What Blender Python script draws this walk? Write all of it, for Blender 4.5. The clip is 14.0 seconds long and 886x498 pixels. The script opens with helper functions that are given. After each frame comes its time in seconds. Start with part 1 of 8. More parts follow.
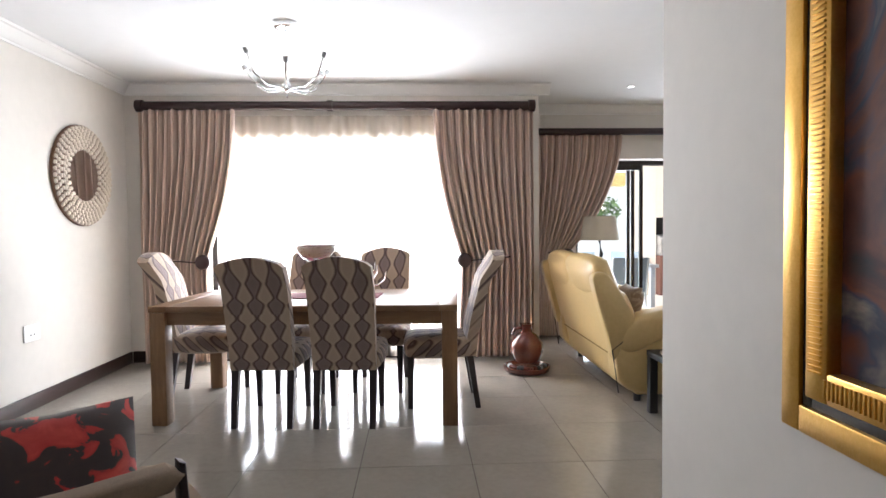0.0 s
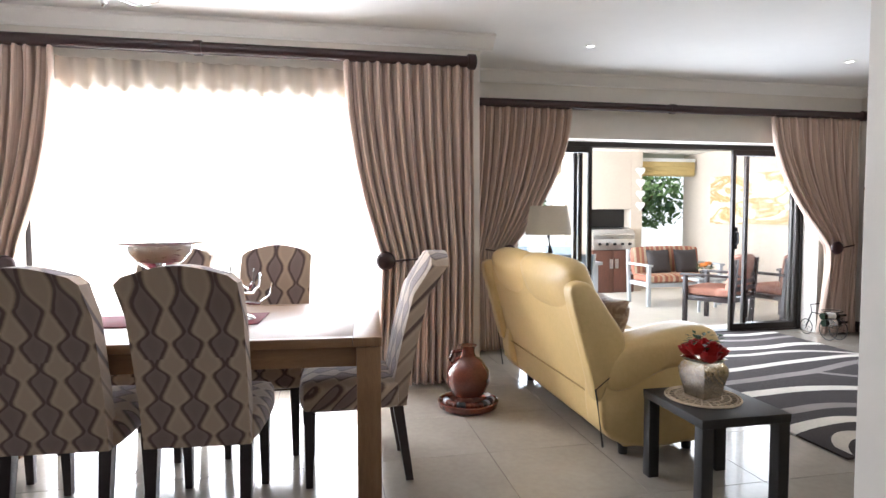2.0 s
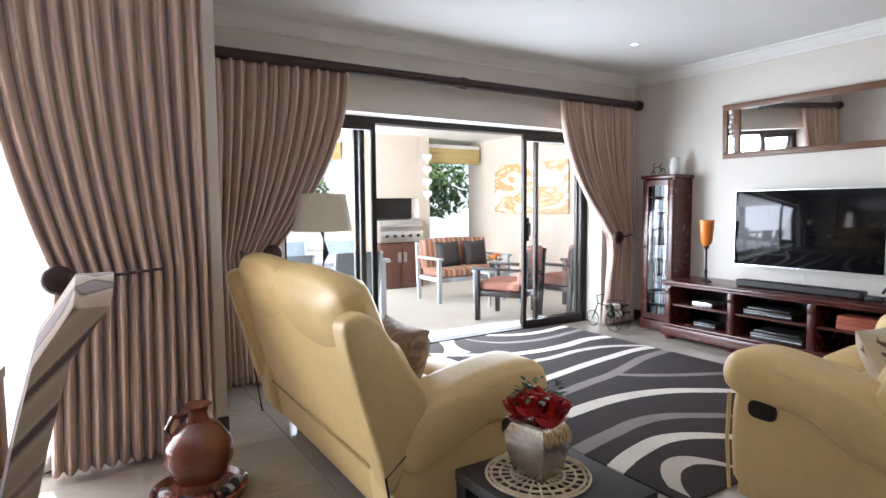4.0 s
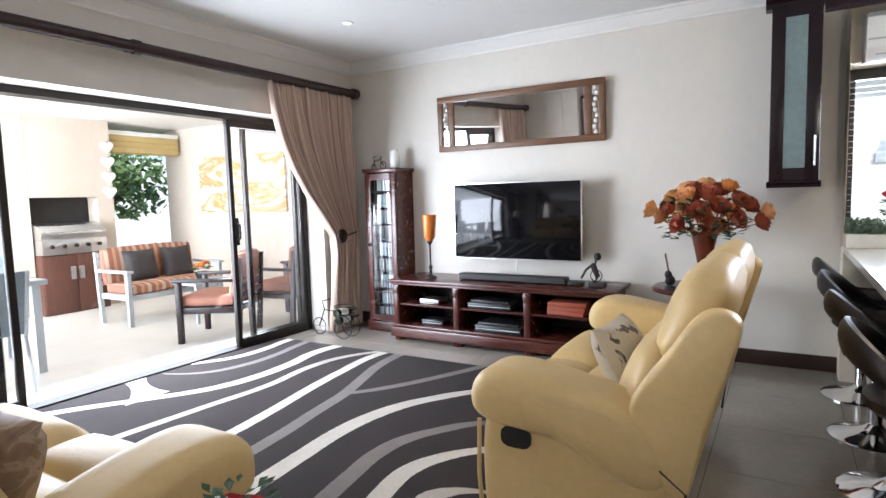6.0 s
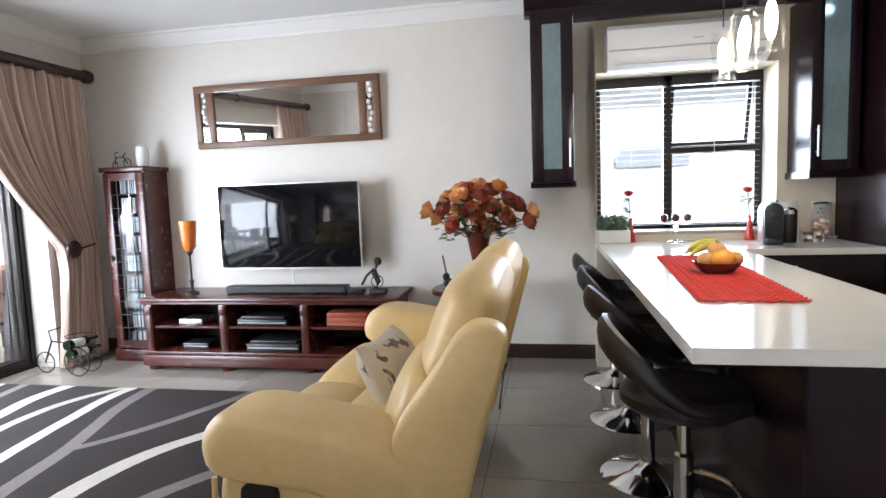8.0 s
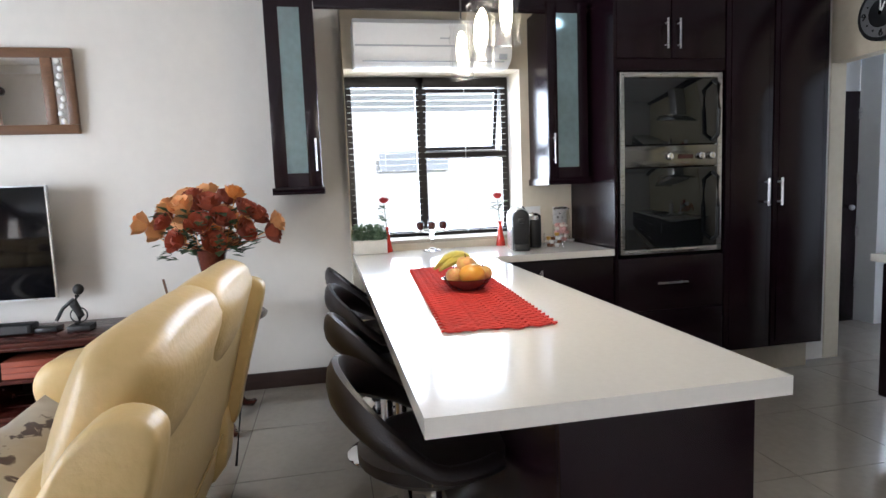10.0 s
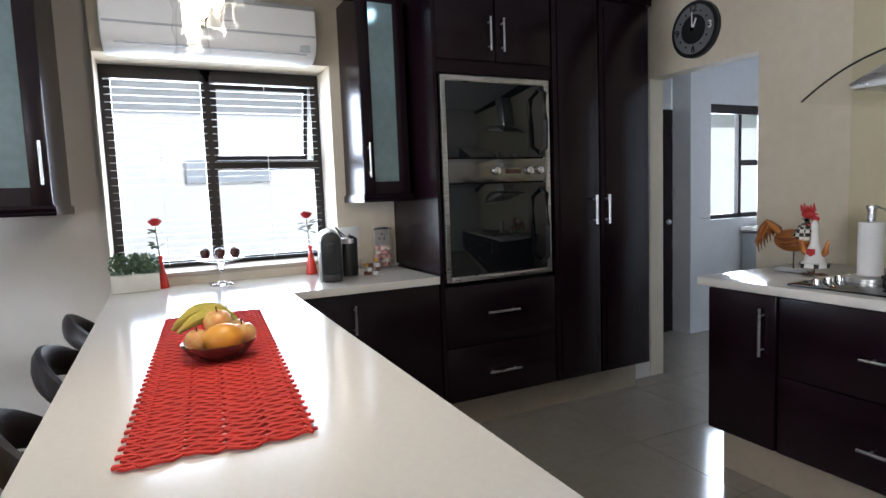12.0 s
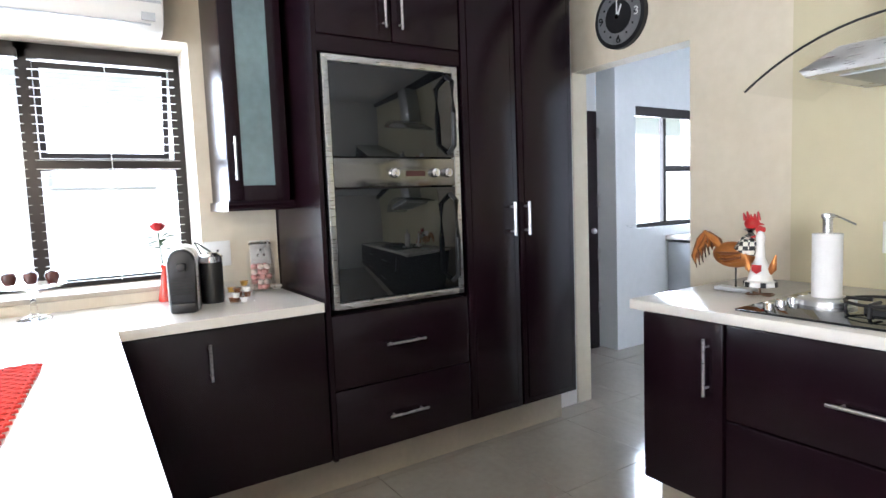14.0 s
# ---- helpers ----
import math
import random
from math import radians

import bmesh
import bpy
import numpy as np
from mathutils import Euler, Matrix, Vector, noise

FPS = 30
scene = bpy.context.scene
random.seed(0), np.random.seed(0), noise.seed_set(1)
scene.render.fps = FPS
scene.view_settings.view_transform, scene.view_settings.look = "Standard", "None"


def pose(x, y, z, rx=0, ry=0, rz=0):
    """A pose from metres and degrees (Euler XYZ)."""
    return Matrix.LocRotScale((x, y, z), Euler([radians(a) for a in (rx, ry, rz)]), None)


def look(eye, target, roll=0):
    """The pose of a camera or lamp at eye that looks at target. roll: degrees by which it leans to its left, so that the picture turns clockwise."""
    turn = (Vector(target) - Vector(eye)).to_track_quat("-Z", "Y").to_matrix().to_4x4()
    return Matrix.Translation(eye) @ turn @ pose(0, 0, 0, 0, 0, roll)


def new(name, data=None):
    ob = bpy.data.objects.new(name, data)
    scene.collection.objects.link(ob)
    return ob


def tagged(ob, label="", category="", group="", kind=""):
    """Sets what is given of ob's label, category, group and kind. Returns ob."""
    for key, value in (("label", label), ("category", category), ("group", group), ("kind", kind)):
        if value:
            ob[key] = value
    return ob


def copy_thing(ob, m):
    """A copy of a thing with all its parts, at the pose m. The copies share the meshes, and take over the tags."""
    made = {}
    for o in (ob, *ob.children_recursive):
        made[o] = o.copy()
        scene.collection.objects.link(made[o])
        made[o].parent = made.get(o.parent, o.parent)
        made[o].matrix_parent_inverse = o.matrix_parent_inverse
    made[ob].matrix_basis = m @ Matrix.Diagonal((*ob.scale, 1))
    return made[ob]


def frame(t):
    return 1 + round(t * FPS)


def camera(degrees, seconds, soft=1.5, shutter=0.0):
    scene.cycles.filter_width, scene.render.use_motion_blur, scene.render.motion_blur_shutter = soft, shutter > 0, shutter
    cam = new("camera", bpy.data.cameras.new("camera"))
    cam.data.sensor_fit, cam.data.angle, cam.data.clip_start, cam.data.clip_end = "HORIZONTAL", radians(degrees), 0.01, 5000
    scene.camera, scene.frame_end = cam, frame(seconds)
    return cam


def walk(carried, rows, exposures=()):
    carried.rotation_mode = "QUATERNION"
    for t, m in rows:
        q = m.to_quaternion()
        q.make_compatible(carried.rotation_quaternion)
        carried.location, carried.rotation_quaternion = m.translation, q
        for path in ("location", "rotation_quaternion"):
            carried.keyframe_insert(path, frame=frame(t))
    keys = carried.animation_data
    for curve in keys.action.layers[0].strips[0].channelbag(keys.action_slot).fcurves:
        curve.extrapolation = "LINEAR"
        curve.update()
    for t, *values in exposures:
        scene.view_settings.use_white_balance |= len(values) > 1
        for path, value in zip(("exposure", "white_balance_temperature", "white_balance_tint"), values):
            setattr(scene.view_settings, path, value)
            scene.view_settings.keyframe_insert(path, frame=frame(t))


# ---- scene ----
cam = camera(75.3, 14.0)
PATH = [
    (0, (-0.132, 0.235, 1.271), (-0.042, 2.232, 1.197), -0.6),
    (0.5, (-0.161, 0.565, 1.269), (-0.045, 2.56, 1.188), -0.5),
    (1, (-0.156, 0.881, 1.256), (-0.004, 2.874, 1.179), -0.6),
    (1.5, (-0.117, 1.199, 1.268), (0.127, 3.182, 1.181), -0.6),
    (2, (-0.089, 1.52, 1.267), (0.303, 3.478, 1.161), -0.2),
    (4.5, (0.578, 2.692, 1.288), (1.825, 4.248, 1.131), -0.8),
    (5, (0.706, 2.807, 1.287), (2.137, 4.194, 1.121), -1.1),
    (5.5, (0.818, 2.899, 1.294), (2.403, 4.106, 1.117), -1.4),
    (6, (0.924, 2.968, 1.291), (2.633, 3.99, 1.111), -1.6),
    (6.5, (1.004, 2.999, 1.299), (2.815, 3.828, 1.112), -1.8),
    (7, (1.112, 3.003, 1.296), (2.988, 3.671, 1.109), -1.9),
    (7.5, (1.212, 2.979, 1.265), (3.133, 3.505, 1.086), -1.9),
    (8, (1.294, 2.951, 1.265), (3.251, 3.323, 1.079), -2.0),
    (8.5, (1.409, 2.918, 1.256), (3.392, 3.101, 1.074), -2.1),
    (9, (1.515, 2.881, 1.284), (3.504, 2.863, 1.084), -2.3),
    (11.5, (2.077, 2.518, 1.282), (3.907, 1.731, 1.102), -2.1),
    (12, (2.2, 2.398, 1.315), (3.989, 1.525, 1.127), -2.2),
    (12.5, (2.306, 2.276, 1.314), (4.066, 1.342, 1.133), -2.3),
    (13, (2.396, 2.158, 1.318), (4.132, 1.181, 1.142), -2.1),
    (13.5, (2.497, 2.079, 1.309), (4.205, 1.051, 1.139), -2.1),
    (14, (2.583, 1.997, 1.305), (4.256, 0.915, 1.134), -2.2),
]
walk(cam, [(t, look(eye, target, roll)) for t, eye, target, roll in PATH], exposures=[(0, 0.0, 5650, 10), (2, 0.05, 5650, 10), (4.5, -0.1, 5500, 10), (5, 0.1, 5500, 10), (6, 0.08, 5500, 10), (7, -0.15, 5500, 10), (8, 0.15, 5500, 10), (9, 0.35, 5500, 10), (11.5, -0.3, 5400, 10), (12.5, 0.15, 5400, 10), (13, 0.4, 5400, 10), (14, 1.05, 5400, 10)])

# ---- world, sun, large lights ----
world = bpy.data.worlds.new("world")
scene.world = world
world.use_nodes = True
_sky = world.node_tree.nodes.new("ShaderNodeTexSky")
_sky.sky_type, _sky.sun_disc = "NISHITA", False
_sky.sun_elevation, _sky.sun_rotation = radians(31), radians(217)
_bg = world.node_tree.nodes["Background"]
_bg.inputs["Strength"].default_value = 0.15
world.node_tree.links.new(_sky.outputs["Color"], _bg.inputs["Color"])

_sun = new("sun", bpy.data.lights.new("sun", "SUN"))
_sun.data.energy, _sun.data.angle, _sun.data.color = 5.0, radians(0.5), (1.0, 0.95, 0.87)
_sun.matrix_world = look((-6, -8, 6), (0, 0, 0))


YDOOR = 7.36


def area_lamp(name, eye, target, sx, sy, watts, color=(1, 1, 1)):
    ob = new(name, bpy.data.lights.new(name, "AREA"))
    ob.data.shape, ob.data.size, ob.data.size_y = "RECTANGLE", sx, sy
    ob.data.energy, ob.data.color = watts, color
    ob.matrix_world = look(eye, target)
    return ob


area_lamp("sky_light_dining", (-0.85, 6.5, 1.15), (-0.85, 0, 0.2), 2.9, 2.2, 480, (1.0, 0.98, 0.97))
area_lamp("sky_light_patio_door", (3.43, YDOOR, 1.05), (3.43, 0, -0.9), 3.2, 1.9, 120, (1.0, 0.99, 0.97))
area_lamp("sky_light_kitchen", (6.35, 2.06, 1.6), (0, 2.06, 1.35), 1.5, 1.3, 95, (0.98, 0.99, 1.0))
area_lamp("sky_light_laundry", (6.3, -2.45, 1.55), (0, -2.45, 1.5), 1.1, 1.2, 120, (0.96, 0.98, 1.0))
area_lamp("sky_light_patio", (0.6, 9.2, 1.3), (6, 9.2, 0.9), 3.2, 2.3, 520, (1.0, 0.98, 0.95))


# ---- mesh helpers ----
def thing(name, x, y, z, rz, label, category, group=""):
    e = new(name)
    e.empty_display_size = 0.1
    e.matrix_basis = pose(x, y, z, 0, 0, rz)
    return tagged(e, label, category, group)


def mesh_of(bm, name, material, smooth=True):
    me = bpy.data.meshes.new(name)
    bmesh.ops.recalc_face_normals(bm, faces=bm.faces)
    bm.to_mesh(me)
    bm.free()
    me.materials.append(material)
    if smooth:
        me.polygons.foreach_set("use_smooth", [True] * len(me.polygons))
        me.set_sharp_from_angle(angle=radians(38))
    return me


def part(name, bm, material, parent=None, label="", smooth=True):
    ob = new(name, mesh_of(bm, name, material, smooth))
    if parent is not None:
        ob.parent = parent
    if label:
        ob["label"] = label
    return ob


def structure(name, bm, material, label, category, parent=None):
    ob = part(name, bm, material, parent)
    if parent is not None:
        return ob
    return tagged(ob, label, category, "", "structure")


def box(bm, x0, x1, y0, y1, z0, z1, bevel=0.0, seg=2):
    r = bmesh.ops.create_cube(bm, size=1.0)
    vs = r["verts"]
    for v in vs:
        v.co = Vector((x0 + (v.co.x + 0.5) * (x1 - x0), y0 + (v.co.y + 0.5) * (y1 - y0), z0 + (v.co.z + 0.5) * (z1 - z0)))
    if bevel > 0:
        es = list({e for v in vs for e in v.link_edges})
        bmesh.ops.bevel(bm, geom=es, offset=bevel, segments=seg, profile=0.5, affect="EDGES")
    return bm


def nbox(*a, **k):
    return box(bmesh.new(), *a, **k)


def lathe(bm, prof, cx=0, cy=0, seg=24, caps=True):
    rings = []
    for r, z in prof:
        rings.append([bm.verts.new((cx + r * math.cos(2 * math.pi * i / seg), cy + r * math.sin(2 * math.pi * i / seg), z)) for i in range(seg)])
    for a, b in zip(rings, rings[1:]):
        for i in range(seg):
            bm.faces.new((a[i], a[(i + 1) % seg], b[(i + 1) % seg], b[i]))
    if caps:
        bm.faces.new(rings[0])
        bm.faces.new(rings[-1])
    return bm


def nlathe(prof, cx=0, cy=0, seg=24, caps=True):
    return lathe(bmesh.new(), prof, cx, cy, seg, caps)


def tube(bm, pts, r, seg=8, closed=False):
    pts = [Vector(p) for p in pts]
    n = len(pts)
    rings = []
    ref = Vector((0, 0, 1))
    for i, p in enumerate(pts):
        d = (pts[(i + 1) % n] - pts[i - 1]) if closed else (pts[min(i + 1, n - 1)] - pts[max(i - 1, 0)])
        d.normalize()
        u = d.cross(ref)
        if u.length < 0.05:
            u = d.cross(Vector((1, 0, 0)))
        u.normalize()
        w = u.cross(d)
        rr = r[i] if isinstance(r, (list, tuple)) else r
        rings.append([bm.verts.new(p + rr * (u * math.cos(2 * math.pi * k / seg) + w * math.sin(2 * math.pi * k / seg))) for k in range(seg)])
    pairs = list(zip(rings, rings[1:])) + ([(rings[-1], rings[0])] if closed else [])
    for a, b in pairs:
        for k in range(seg):
            bm.faces.new((a[k], a[(k + 1) % seg], b[(k + 1) % seg], b[k]))
    if not closed:
        bm.faces.new(rings[0])
        bm.faces.new(rings[-1])
    return bm


def ntube(pts, r, seg=8, closed=False):
    return tube(bmesh.new(), pts, r, seg, closed)


def prism(bm, poly, axis, a, b, bevel=0.0, seg=2):
    """A polygon in the other two axes, pushed from a to b along the axis."""
    def at(p, t):
        return {"x": (t, p[0], p[1]), "y": (p[0], t, p[1]), "z": (p[0], p[1], t)}[axis]
    lo = [bm.verts.new(at(p, a)) for p in poly]
    hi = [bm.verts.new(at(p, b)) for p in poly]
    n = len(poly)
    fs = [bm.faces.new(lo), bm.faces.new(hi)]
    for i in range(n):
        fs.append(bm.faces.new((lo[i], lo[(i + 1) % n], hi[(i + 1) % n], hi[i])))
    if bevel > 0:
        es = list({e for f in fs[:2] for e in f.edges})
        bmesh.ops.bevel(bm, geom=es, offset=bevel, segments=seg, profile=0.5, affect="EDGES")
    return bm


def nprism(*a, **k):
    return prism(bmesh.new(), *a, **k)


def ball(bm, c, rx, ry, rz, u=12, v=8):
    r = bmesh.ops.create_uvsphere(bm, u_segments=u, v_segments=v, radius=1.0)
    for w in r["verts"]:
        w.co = Vector((c[0] + w.co.x * rx, c[1] + w.co.y * ry, c[2] + w.co.z * rz))
    return bm


def cushion(bm, x0, x1, y0, y1, z0, z1, bulge=0.03, n=8, edge=0.05):
    """A padded block: a finely cut box whose faces swell and whose edges are round."""
    cx, cy, cz = (x0 + x1) / 2, (y0 + y1) / 2, (z0 + z1) / 2
    hx, hy, hz = (x1 - x0) / 2, (y1 - y0) / 2, (z1 - z0) / 2
    r = bmesh.ops.create_cube(bm, size=2.0)
    vs = r["verts"]
    es = list({e for v in vs for e in v.link_edges})
    bmesh.ops.subdivide_edges(bm, edges=es, cuts=n, use_grid_fill=True)
    for v in bm.verts:
        p = v.co.copy()
        q = Vector((p.x * hx, p.y * hy, p.z * hz))
        inner = Vector((max(-hx + edge, min(hx - edge, q.x)), max(-hy + edge, min(hy - edge, q.y)), max(-hz + edge, min(hz - edge, q.z))))
        d = q - inner
        if d.length > 1e-6:
            q = inner + d.normalized() * min(edge, d.length) if d.length > edge else inner + d
        fx, fy, fz = 1 - p.x ** 2, 1 - p.y ** 2, 1 - p.z ** 2
        q.x += p.x * bulge * fy * fz
        q.y += p.y * bulge * fx * fz
        q.z += p.z * bulge * fx * fy
        v.co = Vector((cx, cy, cz)) + q
    return bm


def chaikin(poly, n=2):
    for _ in range(n):
        out = []
        for a, b in zip(poly, poly[1:] + poly[:1]):
            out += [(0.75 * a[0] + 0.25 * b[0], 0.75 * a[1] + 0.25 * b[1]), (0.25 * a[0] + 0.75 * b[0], 0.25 * a[1] + 0.75 * b[1])]
        poly = out
    return poly


def soft_block(poly, x0, x1, inset=0.045, sag=0.0):
    """An upholstered block: a rounded profile lofted along x, drawn in softly at both ends."""
    bm = bmesh.new()
    poly = chaikin(poly)
    cy = sum(q[0] for q in poly) / len(poly)
    cz = sum(q[1] for q in poly) / len(poly)
    w = x1 - x0
    e = min(inset, w * 0.45)
    rings = []
    for d, k in ((0, 1.0), (0.12, 0.62), (0.3, 0.32), (0.6, 0.08), (1.0, 0.0)):
        rings.append((x0 + e * d, e * k))
    mid = [(x0 + e + (w - 2 * e) * q / 6, -sag * math.sin(q / 6 * math.pi)) for q in range(1, 6)]
    rings = rings + mid + [(x0 + x1 - a, k) for a, k in reversed(rings)]
    vs = []
    for x, k in rings:
        row = []
        for y, z in poly:
            d = Vector((y - cy, z - cz))
            L = max(d.length, 1e-6)
            f = max(0.2, (L - k) / L)
            row.append(bm.verts.new((x, cy + d.x * f, cz + d.y * f)))
        vs.append(row)
    n = len(poly)
    for a, b in zip(vs, vs[1:]):
        for i in range(n):
            bm.faces.new((a[i], a[(i + 1) % n], b[(i + 1) % n], b[i]))
    bm.faces.new(vs[0])
    bm.faces.new(vs[-1])
    return bm


def ncushion(*a, **k):
    return cushion(bmesh.new(), *a, **k)


# ---- materials ----
def mat(name, color, rough=0.5, metal=0.0, var=0.08, scale=6.0, bump=0.0, bscale=120.0, coat=0.0, spec=0.5, stretch=(1, 1, 1), color2=None, rvar=0.1):
    m = bpy.data.materials.new(name)
    m.use_nodes = True
    nt = m.node_tree
    bs = nt.nodes["Principled BSDF"]
    bs.inputs["Metallic"].default_value = metal
    bs.inputs["Coat Weight"].default_value = coat
    bs.inputs["Coat Roughness"].default_value = 0.08
    bs.inputs["Specular IOR Level"].default_value = spec
    tc = nt.nodes.new("ShaderNodeTexCoord")
    mp = nt.nodes.new("ShaderNodeMapping")
    mp.inputs["Scale"].default_value = stretch
    nt.links.new(tc.outputs["Object"], mp.inputs["Vector"])
    n1 = nt.nodes.new("ShaderNodeTexNoise")
    n1.inputs["Scale"].default_value = scale
    n1.inputs["Detail"].default_value = 6
    nt.links.new(mp.outputs["Vector"], n1.inputs["Vector"])
    n2 = nt.nodes.new("ShaderNodeTexNoise")
    n2.inputs["Scale"].default_value = scale * 9
    n2.inputs["Detail"].default_value = 4
    nt.links.new(mp.outputs["Vector"], n2.inputs["Vector"])
    mx = nt.nodes.new("ShaderNodeMath")
    mx.operation = "MULTIPLY_ADD"
    mx.inputs[1].default_value = 0.4
    nt.links.new(n2.outputs["Fac"], mx.inputs[0])
    sc = nt.nodes.new("ShaderNodeMath")
    sc.operation = "MULTIPLY"
    sc.inputs[1].default_value = 0.6
    nt.links.new(n1.outputs["Fac"], sc.inputs[0])
    nt.links.new(sc.outputs[0], mx.inputs[2])
    ramp = nt.nodes.new("ShaderNodeValToRGB")
    c2 = color2 if color2 else [min(1, c * (1 + var)) for c in color]
    c1 = color if color2 else [c * (1 - var) for c in color]
    ramp.color_ramp.elements[0].position, ramp.color_ramp.elements[1].position = 0.32, 0.68
    ramp.color_ramp.elements[0].color = (*c1, 1)
    ramp.color_ramp.elements[1].color = (*c2, 1)
    nt.links.new(mx.outputs[0], ramp.inputs["Fac"])
    nt.links.new(ramp.outputs["Color"], bs.inputs["Base Color"])
    mr = nt.nodes.new("ShaderNodeMapRange")
    mr.inputs["To Min"].default_value = max(0.02, rough - rvar * rough)
    mr.inputs["To Max"].default_value = min(1, rough + rvar * rough)
    nt.links.new(n1.outputs["Fac"], mr.inputs["Value"])
    nt.links.new(mr.outputs["Result"], bs.inputs["Roughness"])
    if bump > 0:
        nb = nt.nodes.new("ShaderNodeTexNoise")
        nb.inputs["Scale"].default_value = bscale
        nb.inputs["Detail"].default_value = 3
        nt.links.new(mp.outputs["Vector"], nb.inputs["Vector"])
        bp = nt.nodes.new("ShaderNodeBump")
        bp.inputs["Strength"].default_value = bump
        bp.inputs["Distance"].default_value = 0.004
        nt.links.new(nb.outputs["Fac"], bp.inputs["Height"])
        nt.links.new(bp.outputs["Normal"], bs.inputs["Normal"])
    return m


def glow(name, color, strength):
    m = mat(name, color, 0.4)
    bs = m.node_tree.nodes["Principled BSDF"]
    bs.inputs["Emission Color"].default_value = (*color, 1)
    bs.inputs["Emission Strength"].default_value = strength
    return m


def glass(name, color=(1, 1, 1), rough=0.0, ior=1.45, thin=False):
    m = bpy.data.materials.new(name)
    m.use_nodes = True
    nt = m.node_tree
    if thin:
        out = nt.nodes["Material Output"]
        tr = nt.nodes.new("ShaderNodeBsdfTransparent")
        tr.inputs["Color"].default_value = (*color, 1)
        gl = nt.nodes.new("ShaderNodeBsdfGlossy")
        gl.inputs["Roughness"].default_value = rough
        lw = nt.nodes.new("ShaderNodeLayerWeight")
        lw.inputs["Blend"].default_value = 0.3
        pw = nt.nodes.new("ShaderNodeMath")
        pw.operation = "POWER"
        pw.inputs[1].default_value = 2.5
        nt.links.new(lw.outputs["Facing"], pw.inputs[0])
        fr = nt.nodes.new("ShaderNodeMath")
        fr.operation = "MULTIPLY_ADD"
        fr.inputs[1].default_value, fr.inputs[2].default_value = 0.45, 0.03
        nt.links.new(pw.outputs[0], fr.inputs[0])
        ms = nt.nodes.new("ShaderNodeMixShader")
        nt.links.new(fr.outputs[0], ms.inputs[0])
        nt.links.new(tr.outputs[0], ms.inputs[1])
        nt.links.new(gl.outputs[0], ms.inputs[2])
        nt.links.new(ms.outputs[0], out.inputs["Surface"])
        return m
    bs = nt.nodes["Principled BSDF"]
    bs.inputs["Base Color"].default_value = (*color, 1)
    bs.inputs["Roughness"].default_value = rough
    bs.inputs["IOR"].default_value = ior
    bs.inputs["Transmission Weight"].default_value = 1.0
    return m


M_WALL = mat("wall_paint", (0.70, 0.665, 0.61), 0.85, var=0.04, scale=1.5, bump=0.12, bscale=60)
M_KWALL = mat("kitchen_wall_paint", (0.60, 0.53, 0.40), 0.7, color2=(0.68, 0.61, 0.48), scale=2.2, bump=0.1, bscale=30)
M_LWALL = mat("laundry_wall_paint", (0.62, 0.62, 0.62), 0.8, var=0.05, scale=2)
M_CEIL = mat("ceiling_paint", (0.80, 0.80, 0.80), 0.9, var=0.02, scale=1)
M_CORN = mat("cornice_paint", (0.82, 0.81, 0.79), 0.6, var=0.02, scale=3)
M_TILE = mat("floor_tile", (0.29, 0.26, 0.222), 0.12, color2=(0.35, 0.318, 0.272), scale=3, rvar=0.3, spec=0.6)
M_GROUT = mat("grout", (0.10, 0.085, 0.07), 0.9, var=0.15, scale=20)
M_SKIRT = mat("dark_skirting_wood", (0.035, 0.018, 0.014), 0.4, var=0.3, scale=8, stretch=(1, 1, 6))
M_POLE = mat("dark_pole_wood", (0.030, 0.012, 0.012), 0.32, var=0.3, scale=10, stretch=(0.3, 6, 6))
M_ALU = mat("bronze_aluminium", (0.025, 0.020, 0.018), 0.35, metal=0.5, var=0.1)
M_KIT = mat("wenge_cabinet", (0.010, 0.0038, 0.0068), 0.25, var=0.14, scale=4, stretch=(3, 3, 0.6), rvar=0.04, spec=0.30)
M_KITIN = mat("cabinet_dark_body", (0.016, 0.008, 0.010), 0.5, var=0.2)
M_QUARTZ = mat("cream_quartz", (0.74, 0.71, 0.65), 0.13, var=0.03, scale=60, rvar=0.25)
M_PLINTH = mat("plinth_tile", (0.42, 0.36, 0.27), 0.4, var=0.08, scale=4)
M_STEEL = mat("brushed_steel", (0.62, 0.62, 0.62), 0.28, metal=1.0, var=0.05, scale=20, stretch=(1, 1, 12))
M_CHROME = mat("chrome", (0.85, 0.85, 0.86), 0.06, metal=1.0, var=0.02)
M_SCREEN = mat("television_screen", (0.004, 0.004, 0.005), 0.06, var=0.05, spec=0.3)
M_BLACKGLASS = mat("black_glass", (0.006, 0.007, 0.008), 0.03, var=0.05, spec=0.75)
M_BLACK = mat("black_plastic", (0.012, 0.012, 0.013), 0.4, var=0.15)
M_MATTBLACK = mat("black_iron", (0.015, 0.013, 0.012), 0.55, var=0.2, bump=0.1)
M_LEATHER = mat("cream_yellow_leather", (0.58, 0.415, 0.17), 0.42, color2=(0.66, 0.48, 0.215), scale=4, bump=0.35, bscale=55, rvar=0.25)
M_SEAM = mat("leather_seam", (0.30, 0.20, 0.07), 0.7)
M_BRLEATH = mat("dark_brown_leather", (0.015, 0.010, 0.010), 0.38, var=0.3, bump=0.3, bscale=300)
M_OAK = mat("light_brown_oak", (0.175, 0.092, 0.040), 0.42, color2=(0.26, 0.145, 0.068), scale=5, stretch=(1, 9, 9), bump=0.08, bscale=80)
